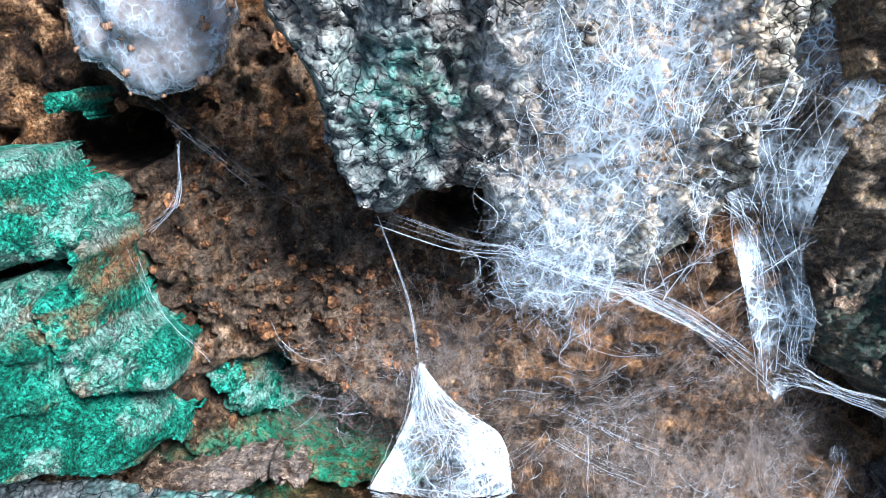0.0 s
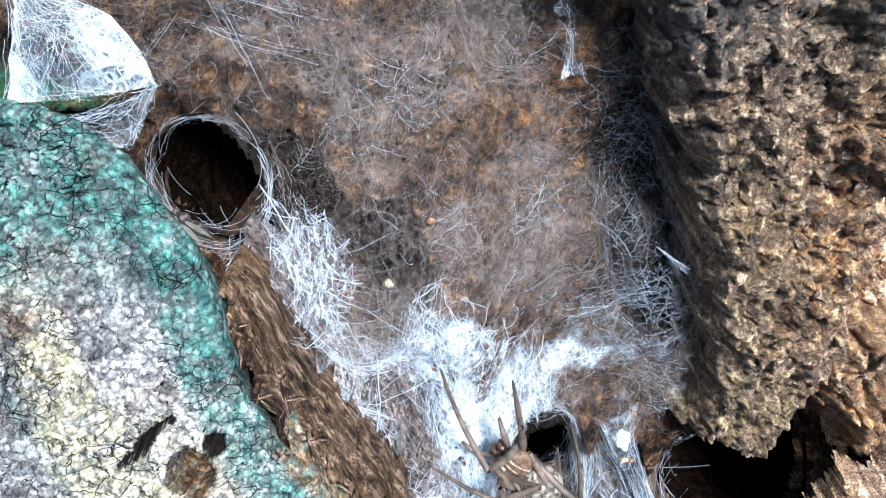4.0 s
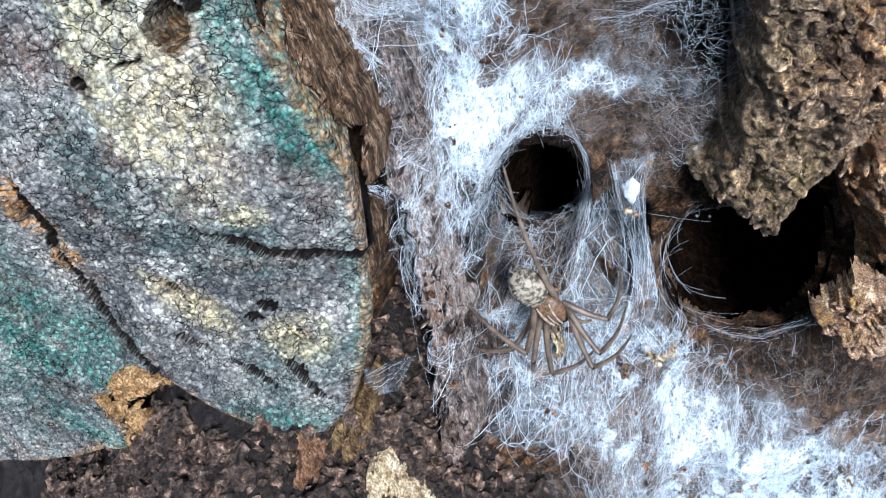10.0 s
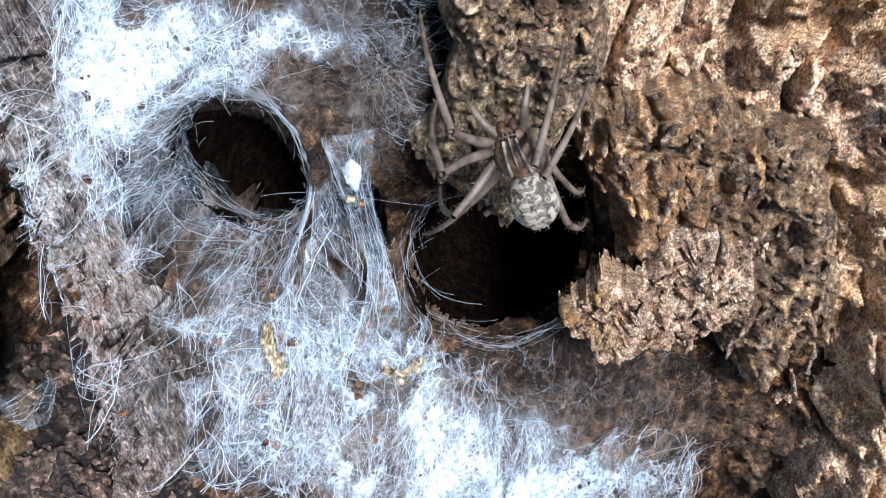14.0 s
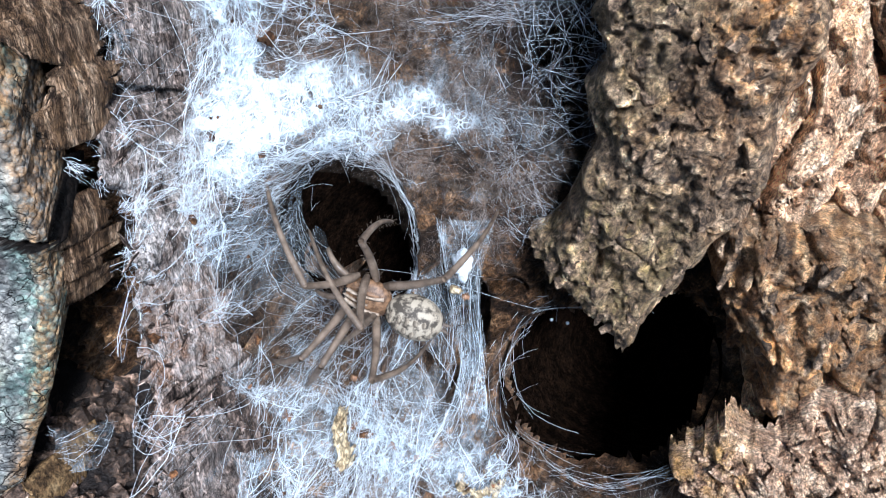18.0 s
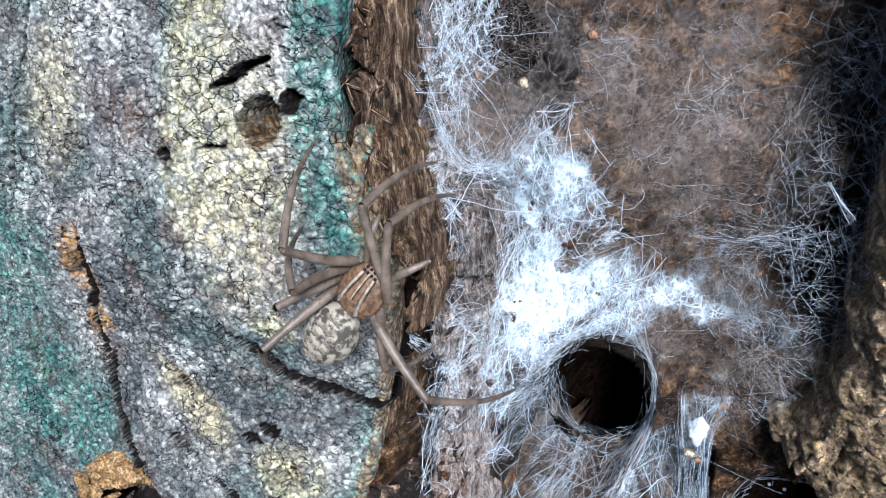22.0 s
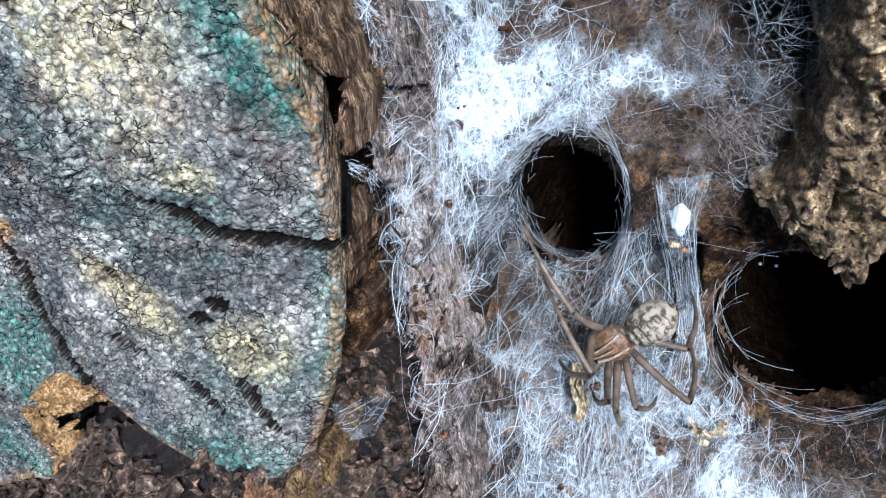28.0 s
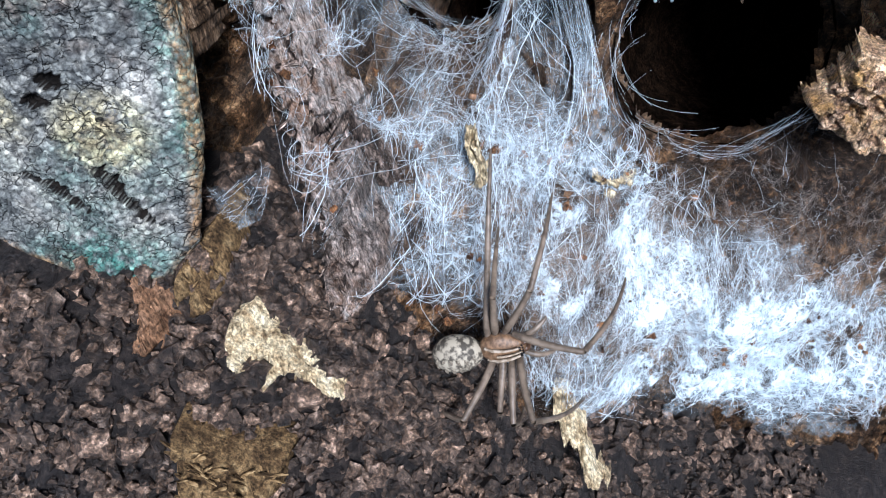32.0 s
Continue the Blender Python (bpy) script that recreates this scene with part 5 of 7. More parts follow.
# ---- single webs ----
def smooth_line(points, n):
    p = np.array(points, float)
    s = np.linspace(0, len(p) - 1, n)
    i = np.clip(s.astype(int), 0, len(p) - 2)
    f = (s - i)[:, None]
    a, b, c, d = p[np.maximum(i - 1, 0)], p[i], p[i + 1], p[np.minimum(i + 2, len(p) - 1)]
    return .5 * (2 * b + (c - a) * f + (2 * a - 5 * b + 4 * c - d) * f ** 2 + (3 * b - a - 3 * c + d) * f ** 3)


def strands(points, n, scatter_by, radius, seed, fan=1.0, k=12):
    """A loose bundle along one line: each thread covers a stretch of it, wavers, and strays more towards the ends."""
    r = np.random.RandomState(seed)
    base = smooth_line(points, 60)
    lo = r.uniform(0, .45, n) * (r.rand(n) < .7)
    hi = 1 - r.uniform(0, .45, n) * (r.rand(n) < .7)
    s = lo[:, None] + (hi - lo)[:, None] * np.linspace(0, 1, k)
    lines = base[np.clip((s * 59).round().astype(int), 0, 59)]
    e = (2 * s - 1)[..., None]
    lines = lines + r.randn(n, 1, 3) * scatter_by * (1 + (fan - 1) * e * e) + r.randn(n, 1, 3) * scatter_by * 1.2 * e + np.cumsum(r.randn(n, k, 3), 1) * scatter_by * .26
    return tubes(lines, radius[0] + (radius[1] - radius[0]) * r.rand(n) ** 3)


def join(pieces):
    verts, faces, start = [], [], 0
    for v, f in pieces:
        verts.append(v)
        faces.append(f + start)
        start += len(v)
    return np.concatenate(verts), np.concatenate(faces)


def bundle(points, n, scatter_by, label, radius=(.000014, .000036), seed=1, fan=2.0, mat=None):
    c = tuple(points[0])
    v, f = strands(points, n, scatter_by, radius, seed, fan)
    return put("silk_strand", mesh_of("silk_strand", v, f, mat or SILK, centre=c), c, label=label, category="spider web", kind="stuff" if n > 3 else "")


def loft(edge_a, edge_b, thick, label, fuzz=60, seed=1, sag=.002, old=False):
    """A sheet of silk hung between two edges, with threads in it."""
    r = np.random.RandomState(seed)
    c = tuple(edge_a[0])
    a, b = smooth_line(edge_a, 40), smooth_line(edge_b, 40)
    w = np.linspace(0, 1, 24)[None, :, None]
    g = a[:, None] * (1 - w) + b[:, None] * w
    g[..., 1] += sag * np.sin(np.pi * w[..., 0]) + .0008 * fbm(g[..., 0], g[..., 2], .006, 3, seed)
    idx = np.arange(40 * 24).reshape(40, 24)
    q = np.stack([idx[:-1, :-1], idx[:-1, 1:], idx[1:, 1:], idx[1:, :-1]], -1).reshape(-1, 4)
    edge = thick * (.65 + .35 * np.abs(2 * w[..., 0] - 1) ** 2) * (.75 + .8 * fbm(g[..., 0], g[..., 2], .008, 4, seed + 3)) * np.ones((40, 24))
    web = new("silk_curtain")
    web.matrix_world = FACE @ Matrix.Translation(Vector(c) * SIZE)
    tagged(web, label, "spider web")
    put("sheet", mesh_of("sheet", g.reshape(-1, 3), q, OLDSHEET if old else SHEET, {"thick": np.clip(edge, 0, 1).ravel()}, centre=c), parent=web)
    u0, w0 = r.rand(fuzz, 1), r.rand(fuzz, 1)
    u1, w1 = np.clip(u0 + r.randn(fuzz, 1) * .3, 0, 1), np.clip(w0 + r.randn(fuzz, 1) * .35, 0, 1)
    m = np.linspace(0, 1, 8)
    uu, ww = (u0 + (u1 - u0) * m) * 38.9, (w0 + (w1 - w0) * m) * 22.9
    i, j = uu.astype(int), ww.astype(int)
    fu, fw = (uu - i)[..., None], (ww - j)[..., None]
    lines = (g[i, j] * (1 - fu) + g[i + 1, j] * fu) * (1 - fw) + (g[i, j + 1] * (1 - fu) + g[i + 1, j + 1] * fu) * fw
    lines = lines + r.randn(fuzz, 1, 3) * .0004 + np.cumsum(r.randn(fuzz, 8, 3), 1) * .0001 - np.array([0, .0003, 0])
    v, f = tubes(lines, .000012 + .00002 * r.rand(fuzz) ** 2)
    put("threads", mesh_of("threads", v, f, OLDSILK if old else SILK, centre=c), parent=web)
    return web


loft([(.0052, .1125, .1798), (.0040, .1115, .1722), (.0008, .110, .1655), (-.0034, .1085, .1580)], [(.0054, .1125, .1798), (.0121, .111, .1722), (.0195, .110, .1672), (.0216, .110, .1560)], .85, "white triangular sheet of silk drawn to a point", 260, 3, -.002)
loft([(-.0034, .1085, .1580), (.0030, .106, .1560), (.0100, .104, .1540)], [(.0040, .1120, .1480), (.0120, .1130, .1460), (.0216, .110, .1560)], .4, "torn white silk over the mouth of the small burrow", 160, 4)
bundle([(.0053, .1125, .1795), (.0040, .107, .193), (.000, .100, .2085)], 6, .0001, "fine taut thread holding up a triangular web")
loft([(.038, .097, .245), (.041, .097, .224), (.049, .097, .212), (.053, .099, .200), (.060, .102, .180)], [(.078, .090, .245), (.065, .093, .222), (.0605, .096, .206), (.0645, .099, .193), (.0655, .102, .184)], .5, "pale hanging curtain of old silk", 90, 5)
loft([(.060, .102, .180), (.062, .103, .178)], [(.0655, .102, .184), (.067, .103, .180)], .9, "knotted white end of a silk curtain", 30, 6)
bundle([(.064, .102, .183), (.072, .104, .179), (.086, .108, .173)], 14, .0006, "white threads running to the bark ridge", fan=2.5, seed=7)
bundle([(.001, .098, .2085), (.012, .094, .2055), (.0194, .092, .2050), (.030, .093, .2005), (.0371, .094, .1985), (.0463, .096, .1932), (.0538, .100, .187), (.061, .102, .181)], 18, .00045, "arched rope of white silk under the bark plate", (.000010, .000032), 8, 1.6)
loft([(.020, .092, .2050), (.030, .093, .2005), (.0371, .094, .1985)], [(.0371, .0942, .1980), (.0463, .096, .1932), (.056, .100, .186)], .7, "thin white silk web along an arched thread", 40, 9, .0005)
bundle([(.036, .094, .2165), (.044, .095, .214), (.052, .096, .209)], 16, .0006, "short white threads across the curtain", seed=10)
loft([(.0343, .0834, .0030), (.0380, .0838, .0030), (.0443, .0849, .0060)], [(.0368, .0835, .0140), (.0430, .0850, .0150), (.0496, .0847, .0189)], .28, "bluish sail of silk between slab and bark strip", 40, 11, .001)
bundle([(.0328, .0945, .1057), (.0358, .0975, .0977), (.0400, .1000, .0915), (.0450, .1030, .0850)], 46, .0005, "thick white rope of silk along the bark strip", (.000014, .00005), 12, 1.8)
for k, (p, n) in enumerate((([(.031, .1009, .1198), (.0343, .1034, .1078), (.0388, .1062, .097), (.0430, .1089, .0928), (.0479, .1095, .0941)], 40), ([(.0430, .1089, .0928), (.0479, .1095, .0941), (.0511, .1088, .1002), (.0553, .1101, .1086)], 16),
                            ([(.0311, .0912, .1184), (.0311, .0958, .1164), (.0322, .0974, .1118), (.0346, .1009, .1071)], 30), ([(.0300, .0945, .112), (.0322, .096, .1095), (.0355, .102, .109), (.0380, .106, .109)], 10))):
    bundle(p, n, .0007, "white threads looped over the dark gap", (.000013, .000036), 20 + k, 1.6)
for k, p in enumerate(((.0443, .0912, .0611), (.0468, .0960, .0633), (.0478, .0968, .0545), (.0470, .0940, .0590))):
    r = np.random.RandomState(60 + k)
    pts = [bundle([p, tuple(np.array(p) + r.randn(3) * .0012), tuple(np.array(p) + (r.uniform(-.004, .006), r.uniform(.0, .004), r.uniform(-.005, .006)))], 14, .0005, "tuft of matted white silk on the bark strip", (.00002, .00006), 70 + k, 1.5)]
bundle([(.0558, .1035, .0385), (.0837, .1225, .0384), (.1118, .1235, .0375), (.1330, .1215, .0395)], 1, .00008, "single silk line drawn across the burrow", (.000022, .000024), 30, 1.0)
# silk pillar between the two burrows, with its pale egg spot
loft([(.0890, .133, .046), (.0915, .135, .034), (.0955, .1355, .020), (.0975, .131, .008), (.094, .122, -.004), (.088, .114, -.010)], [(.1000, .139, .046), (.0985, .138, .034), (.1005, .137, .020), (.1035, .134, .008), (.108, .131, -.006), (.116, .129, -.014)], .5, "web pillar between two burrow mouths", 110, 31, -.0015)
loft([(.0635, .119, .019), (.0690, .129, .0125), (.0770, .134, .0120), (.0830, .138, .0160)], [(.0665, .108, .004), (.0780, .113, -.004), (.0880, .118, -.007), (.0970, .126, -.004)], .36, "sloping silk floor before the round burrow", 120, 33, .003)
loft([(.0822, .137, .046), (.0838, .139, .034), (.0840, .138, .022), (.0830, .136, .014)], [(.0900, .135, .044), (.0920, .1355, .033), (.0950, .136, .020), (.0965, .131, .008)], .26, "dark gauze of silk beside the round burrow", 120, 34, .004)
for k in range(7):
    bundle([(.0985, .128, .006), (.092 - .004 * k, .122, .001 + .0006 * k * k), (.082 - .004 * k, .1185, .006 + .002 * k)], 5, .0008, "white threads below the burrow", (.000013, .00003), 32 + k, 1.6)
bundle([(.1060, .139, .000), (.1180, .134, -.0070), (.1330, .131, -.0075), (.1445, .127, .0070)], 8, .0007, "taut silk lip below the lower burrow", (.000012, .00003), 45, 1.3)
bundle([(.1445, .126, .0075), (.1390, .129, .0010), (.1300, .131, -.0070)], 8, .0005, "threads from the bark ledge to the web", (.000014, .000036), 46, 1.5)
v, f = ball(77, .6, 3)
put("egg_sac", mesh_of("egg_sac", v * np.array([.0019, .0008, .0030]), f, SILK), (.0945, .1362, .0352), label="small white egg sac in the web pillar", category="egg sac")
lay("silk_web", 900, lambda x, z: np.clip(2.2 * blob(x, z, .0265, .217, .012, .032, -8), 0, 1) * (.15 + .85 * patchy(x, z)), 81, -1.45, .25, (.002, .010), .002, (.000008, .000035), SILK, "matted white threads hanging on the bark plate", 1.2, flap_face)
silk_net(300, lambda x, z: np.clip(2 * blob(x, z, .034, .220, .020, .034, -8), 0, 1) * patchy(x, z), 83, .003, (.000008, .00004), .010, SILK, "lacy silk on the bark plate", .5, flap_face)
sheet("silk_sheet", (.008, .06), (.196, .262), .0007, .0012, lambda x, z: np.clip(1.4 * blob(x + .004 * fbm(x, z, .01, 4, 161), z + .004 * fbm(x, z, .01, 4, 162), .029, .219, .015, .036, -10), 0, 1) * .45, "whitish silk matted on the bark plate", flap_face)
lay("old_web", 900, lambda x, z: np.clip(2 * blob(x, z, .108, .098, .018, .06), 0, 1), 87, -1.2, .9, (.003, .014), .005, (.000011, .000028), SILK, "thin cobweb in the corner beside the bark ridge", .5)
bundle([(.1035, .1265, .1010), (.1065, .125, .0985), (.1092, .1236, .0964)], 8, .00025, "white spike of silk and wood beside the bark ridge", (.00002, .00006), 90, .8)
bundle([(.085, .132, .082), (.098, .130, .086), (.108, .126, .090)], 26, .0016, "hazy band of cobweb by the bark ridge", (.000008, .00002), 91, 1.3)
for k in range(12):
    r = np.random.RandomState(400 + k)
    x0, z0 = r.uniform(-.035, .06), r.uniform(.15, .215)
    x1, z1 = x0 + r.uniform(-.03, .03), z0 + r.uniform(-.03, .03)
    bundle([(x0, float(core(x0, z0)) - .003, z0), ((x0 + x1) / 2, float(core((x0 + x1) / 2, (z0 + z1) / 2)) - .006, (z0 + z1) / 2), (x1, float(core(x1, z1)) - .003, z1)], 4, .0006, "thin cobweb threads across the hollow", (.00001, .000024), 420 + k, 1.5)
loft([(.0690, .127, .162), (.0705, .127, .152), (.073, .127, .143), (.083, .129, .139)], [(.0725, .126, .162), (.0735, .126, .152), (.0765, .126, .1455), (.085, .128, .143)], .5, "grey matted web on a ridge of rotten wood", 160, 92, old=True)
loft([(.088, .131, .152), (.090, .131, .146), (.088, .132, .138)], [(.091, .130, .153), (.092, .130, .146), (.093, .132, .138)], .7, "small pale web peak in the rotten wood", 40, 93)

bundle([(-.0317, .1100, .2186), (-.0330, .1095, .2088), (-.0396, .1110, .2032)], 7, .0003, "torn white thread hanging in the hollow", (.00001, .00005), 95, 1.6)

# pale cocoon of silk and crumbs under the top edge
v, f = ball(91, .3)
cocoon = new("silk_cocoon")
cocoon.matrix_world = FACE @ Matrix.Translation(Vector((-.030, .104, .2395)) * SIZE)
tagged(cocoon, "pale silk cocoon crusted with red-brown crumbs", "cocoon")
bm = bmesh.new()
bmesh.ops.create_icosphere(bm, subdivisions=4, radius=1)
cv = np.array([tuple(q.co * (1 + .3 * noise.noise(q.co * 1.7) + .14 * noise.noise(q.co * 4.5) + .07 * noise.noise(q.co * 11))) for q in bm.verts]) * np.array([.0125, .008, .0125])
cf = np.array([[w.index for w in q.verts] for q in bm.faces])
bm.free()
put("shell", mesh_of("shell", cv, cf, SHEET, {"thick": np.full(len(cv), .42)}), parent=cocoon)
put("lining", mesh_of("lining", cv * .93, cf, OLDSILK), parent=cocoon)
rs = np.random.RandomState(8)
pick = cv[rs.choice(np.where(cv[:, 1] < .002)[0], 40)]
for k, p in enumerate(pick):
    v, f = ball(910 + k, .5)
    put("crumb", mesh_of("crumb", v * rs.uniform(.0003, .0009) * np.array([1, .6, .8]), f, BROWNWOOD), tuple(p), parent=cocoon)


# ---- chips and crumbs on the soil ----
def chip(name, outline, mat, label, height=.003, face=None, category="wood chip", turn=0, coarse=.0016, splinters=9):
    c = np.mean(outline, 0)
    x, z = zip(*outline)
    base = face or (lambda u, v: soil_relief(np.full_like(u, c[0]), np.full_like(v, c[1])) + .50 * (u - c[0]) + .56 * (v - c[1]))
    shape = fibrous(base, -height, outline, turn, .0014, height * .8, coarse, .8, .0005)
    me = relief(name, (min(x) - .002, max(x) + .002), (min(z) - .002, max(z) + .002), .0003, shape, mat, {"dust": lambda u, v, y: 0 * u, "ochre": lambda u, v, y: 0 * u}, height)
    ob = put(name, me, label=label, category=category)
    if category == "wood chip":
        flakes(ob, shape, (min(x), max(x)), (min(z), max(z)), splinters, mat, 40 + len(label), (.0007, .0020) if splinters < 20 else (.0016, .0042), (.0002, .0005), 12 if splinters < 20 else 26, -turn, "splinter")
    return ob


chip("wood_chip", PALE_CHIP, PALEWOOD, "pale yellow split wood chip lying on the soil", .0062, turn=50)
chip("wood_chip", PEG, BROWNWOOD, "brown rounded wood peg standing below the slab", .006, turn=5)
chip("wood_chip", RAGGED, DARKWOOD, "rough fibrous brown wood fragment on the soil", .0070, turn=60, coarse=.0026, splinters=60)
chip("wood_chip", [(.0300, .0010), (.0361, .0075), (.0388, .0041), (.0390, -.0026), (.0354, -.0070), (.0298, -.0047)], DARKWOOD, "yellow-brown broken wood under the slab's lower edge", .006, turn=20)
chip("wood_chip", [(-.0262, .0068), (-.0245, .0155), (-.0180, .0185), (-.0105, .0160), (-.0085, .0138), (-.0110, .0105), (-.0180, .0085)], TORN, "torn pale wood below the long crack", .0022, slab_face, turn=75)
chip("wood_chip", [(-.0350, .0052), (-.0275, .0030), (-.0195, -.0005), (-.0200, -.0085), (-.0265, -.0160), (-.0295, -.0050)], TORN, "bare brown wood at the broken slab corner", .0015, slab_face, turn=40)
chip("leaf_scrap", [(.0283, -.0177), (.0300, -.0165), (.0328, -.0170), (.0330, -.0190), (.0300, -.0185)], PALEWOOD, "small orange leaf scrap on the soil", .0008, category="leaf scrap")
chip("twig", [(-.0072, -.0040), (-.0066, -.0040), (-.0050, -.0094), (-.0056, -.0096)], PALEWOOD, "thin pale twig on the soil", .001, category="twig")
chip("seed_husk", [(.0971, -.0470), (.1000, -.0473), (.1040, -.0553), (.1063, -.0640), (.1113, -.0737), (.1087, -.0722), (.1019, -.0603), (.0979, -.0522)], PALEWOOD, "dry yellow seed husk at the edge of the web", .0022, lambda x, z: np.minimum(core(x, z), soil_face(x, z) + .35 * np.clip(x - .06, 0, 1)) - .003, "seed husk", 15)
for k, (px, pz, s) in enumerate(((.0778, .0115, .0011), (.0787, -.0055, .0015), (.1249, -.0219, .0014), (.1068, -.0113, .0016), (.098, .0432, .0014), (.050, .110, .0013), (.060, .120, .0012), (.0335, .0890, .0012), (.041, .110, .0010), (.0945, .0305, .0013), (.0965, .0290, .0011))):
    v, f = ball(500 + k, .45)
    py = float(core_smooth(np.array(px), np.array(pz))) - .0018
    put("wood_crumb", mesh_of("wood_crumb", v * np.array([s * .9, s * .45, s * .7]), f, PALEWOOD if k % 2 else BROWNWOOD), (px, py, pz), label="orange-brown wood crumb caught in the web", category="crumb", group="crumbs in the web")
pts = spread(260, lambda x, z: flow_density(x, z) * clear_of_holes(x, z, 1.1) * (z < .09), 19)
rs = np.random.RandomState(16)
put("wood_dust", scatter("wood_dust", np.stack([pts[:, 0], core_smooth(pts[:, 0], pts[:, 1]) - .0032 * rs.rand(260), pts[:, 1]], -1), .0002 + .0008 * rs.rand(260) ** 3, CRUMB, 14, rough=.7, soft=False), label="brown and orange crumbs of wood caught in the white web", category="wood dust", kind="stuff")
rs = np.random.RandomState(17)
pts = spread(1500, lambda x, z: np.clip(.3 + haze_density(x, z), 0, 1) * clear_of_holes(x, z, 1.1) * (inside(x, z, SLAB) < 0) * (inside(x, z, COLUMN) < 0), 18)
put("wood_dust", scatter("wood_dust", np.stack([pts[:, 0], core_relief(pts[:, 0], pts[:, 1]) - .0003, pts[:, 1]], -1), .0002 + .0009 * rs.rand(1500) ** 4, ROTTEN, 9, {"ochre": .7, "dust": .3, "teal": 0, "damp_shade": 0}), label="brown and orange wood dust caught on the stump", category="wood dust", kind="stuff")
pts = spread(900, lambda x, z: np.clip(2 * blob(x, z, -.012, .198, .045, .05), 0, 1) * (inside(x, z, SLAB) < 0), 28, (-.05, .04), (.15, .24))
put("wood_dust", scatter("wood_dust", np.stack([pts[:, 0], core_relief(pts[:, 0], pts[:, 1]) - .0004, pts[:, 1]], -1), .0002 + .0012 * rs.rand(900) ** 5, CRUMB, 12, rough=.6, soft=False), label="orange and red-brown wood crumbs clinging in the hollow", category="wood dust", kind="stuff")
# bits of straw and a pale flake lying in the web
on_web = lambda x, z: core_smooth(x, z) - .0035
chip("straw", [(.0775, .0075), (.0800, .0080), (.0815, .0020), (.0820, -.0040), (.0798, -.0045), (.0788, .0010)], PALEWOOD, "flat dry yellow straw caught in the web", .0009, lambda x, z: .1120 + 0 * x, "straw", 8, .0010)
chip("straw", [(.1030, -.0050), (.1042, -.0048), (.1080, -.0070), (.1122, -.0100), (.1115, -.0110), (.1070, -.0085)], PALEWOOD, "thin yellow splinter of straw caught in the web", .0009, lambda x, z: .1195 + .38 * (x - .1034), "straw", 60, .0008)
chip("wood_flake", [(.0560, .0230), (.0590, .0200), (.0630, .0090), (.0650, .0010), (.0625, .0010), (.0590, .0110)], GREYBARK, "long pale grey wood flake under the silk", .0015, on_web, "wood flake", 22, .0012)
# two bright dots deep in the lower burrow, set as round white beads
for k, p in enumerate(((.1130, .150, .0190), (.1165, .151, .0185))):
    v, f = ball(600 + k, .05)
    put("white_bead", mesh_of("white_bead", v * .0004, f, SILK), p, label="tiny white bead inside the burrow", category="silk bead", group="silk beads")


def dead_fly(centre, turn, scale, label):
    fly = new("dead_fly")
    fly.matrix_world = FACE @ Matrix.Translation(Vector(centre) * SIZE) @ pose(0, 0, 0, 0, turn, 0)
    tagged(fly, label, "fly")
    for name, off, size, mat in (("abdomen", (0, 0, -.0022), (.0012, .0012, .0022), FLY), ("thorax", (0, 0, .0008), (.0011, .0011, .0014), FLY), ("head", (0, 0, .0026), (.0009, .0008, .0007), FLY)):
        v, f = ball(hash_of(name), .08)
        put(name, mesh_of(name, v * np.array(size) * scale, f, mat), tuple(np.array(off) * scale), parent=fly)
    for side in (-1, 1):
        s = np.linspace(0, 1, 12)
        w = np.sin(np.pi * s ** .7) * .0006
        z = .0008 - .0062 * s
        v = np.concatenate([np.stack([side * (.0004 + .0010 * s) - w, -.0011 - .0003 * s, z], -1), np.stack([side * (.0004 + .0010 * s) + w, -.0013 - .0003 * s, z], -1), np.stack([side * (.0004 + .0010 * s) - w, -.00106 - .0003 * s, z], -1), np.stack([side * (.0004 + .0010 * s) + w, -.00126 - .0003 * s, z], -1)]) * scale
        q = [(k, k + 1, 13 + k, 12 + k) for k in range(11)] + [(24 + k, 36 + k, 37 + k, 25 + k) for k in range(11)]
        put("wing", mesh_of("wing", v, q, WING), parent=fly)


def hash_of(name):
    return sum(ord(c) for c in name)


FLY = wear("fly_body", ((0.3, (0.02, 0.018, 0.016)), (0.5, (0.07, 0.06, 0.055)), (0.7, (0.2, 0.17, 0.15))), 1200, 0.4)
WING = material("fly_wing", lambda t, b: t.links.new(ramp(t, grain(t, 900), (0.3, (0.14, 0.13, 0.1)), (0.7, (0.32, 0.3, 0.24))), b.inputs["Base Color"]), 0.35)
dead_fly((.0275, .0915, .1400), -35, .85, "grey dead fly lodged beside the small burrow")
dead_fly((.0955, .1075, .1635), -42, .95, "dead fly with pale folded wings on the bark")


# ---- loose flakes and fibres ----
flakes(bark_slab, slab_depth(SLAB, slab_face, 0, CRACKS, BORES), (-.06, .042), (.004, .156), 120, LICHEN, 8, (.0004, .0010), (.0005, .0012), 9, 0, "crust")
flakes(bark_ridge, flaky(column_face, .003, COLUMN, .007, .014, .0026, .8, .75), (.07, .165), (.026, .235), 300, BARK, 1)
flakes(bark_lump, flaky(lambda x, z: .141 - .09 * (x - .15) + 0 * z, 0, KNOBS, .010, .014, .0040, 1.2, .5), (.13, .21), (-.03, .055), 150, BARK, 2, (.0012, .003), (.0005, .0012), 20)
flakes(bark_ledge, flaky(lambda x, z: .1235 + .25 * (x - .145) + .12 * (z - .01), 0, LEDGE, .004, .007, .0034, 1.1, 2.2), (.143, .188), (-.004, .026), 90, REDWOOD, 3, (.0005, .0010), (.0014, .0034), 28)
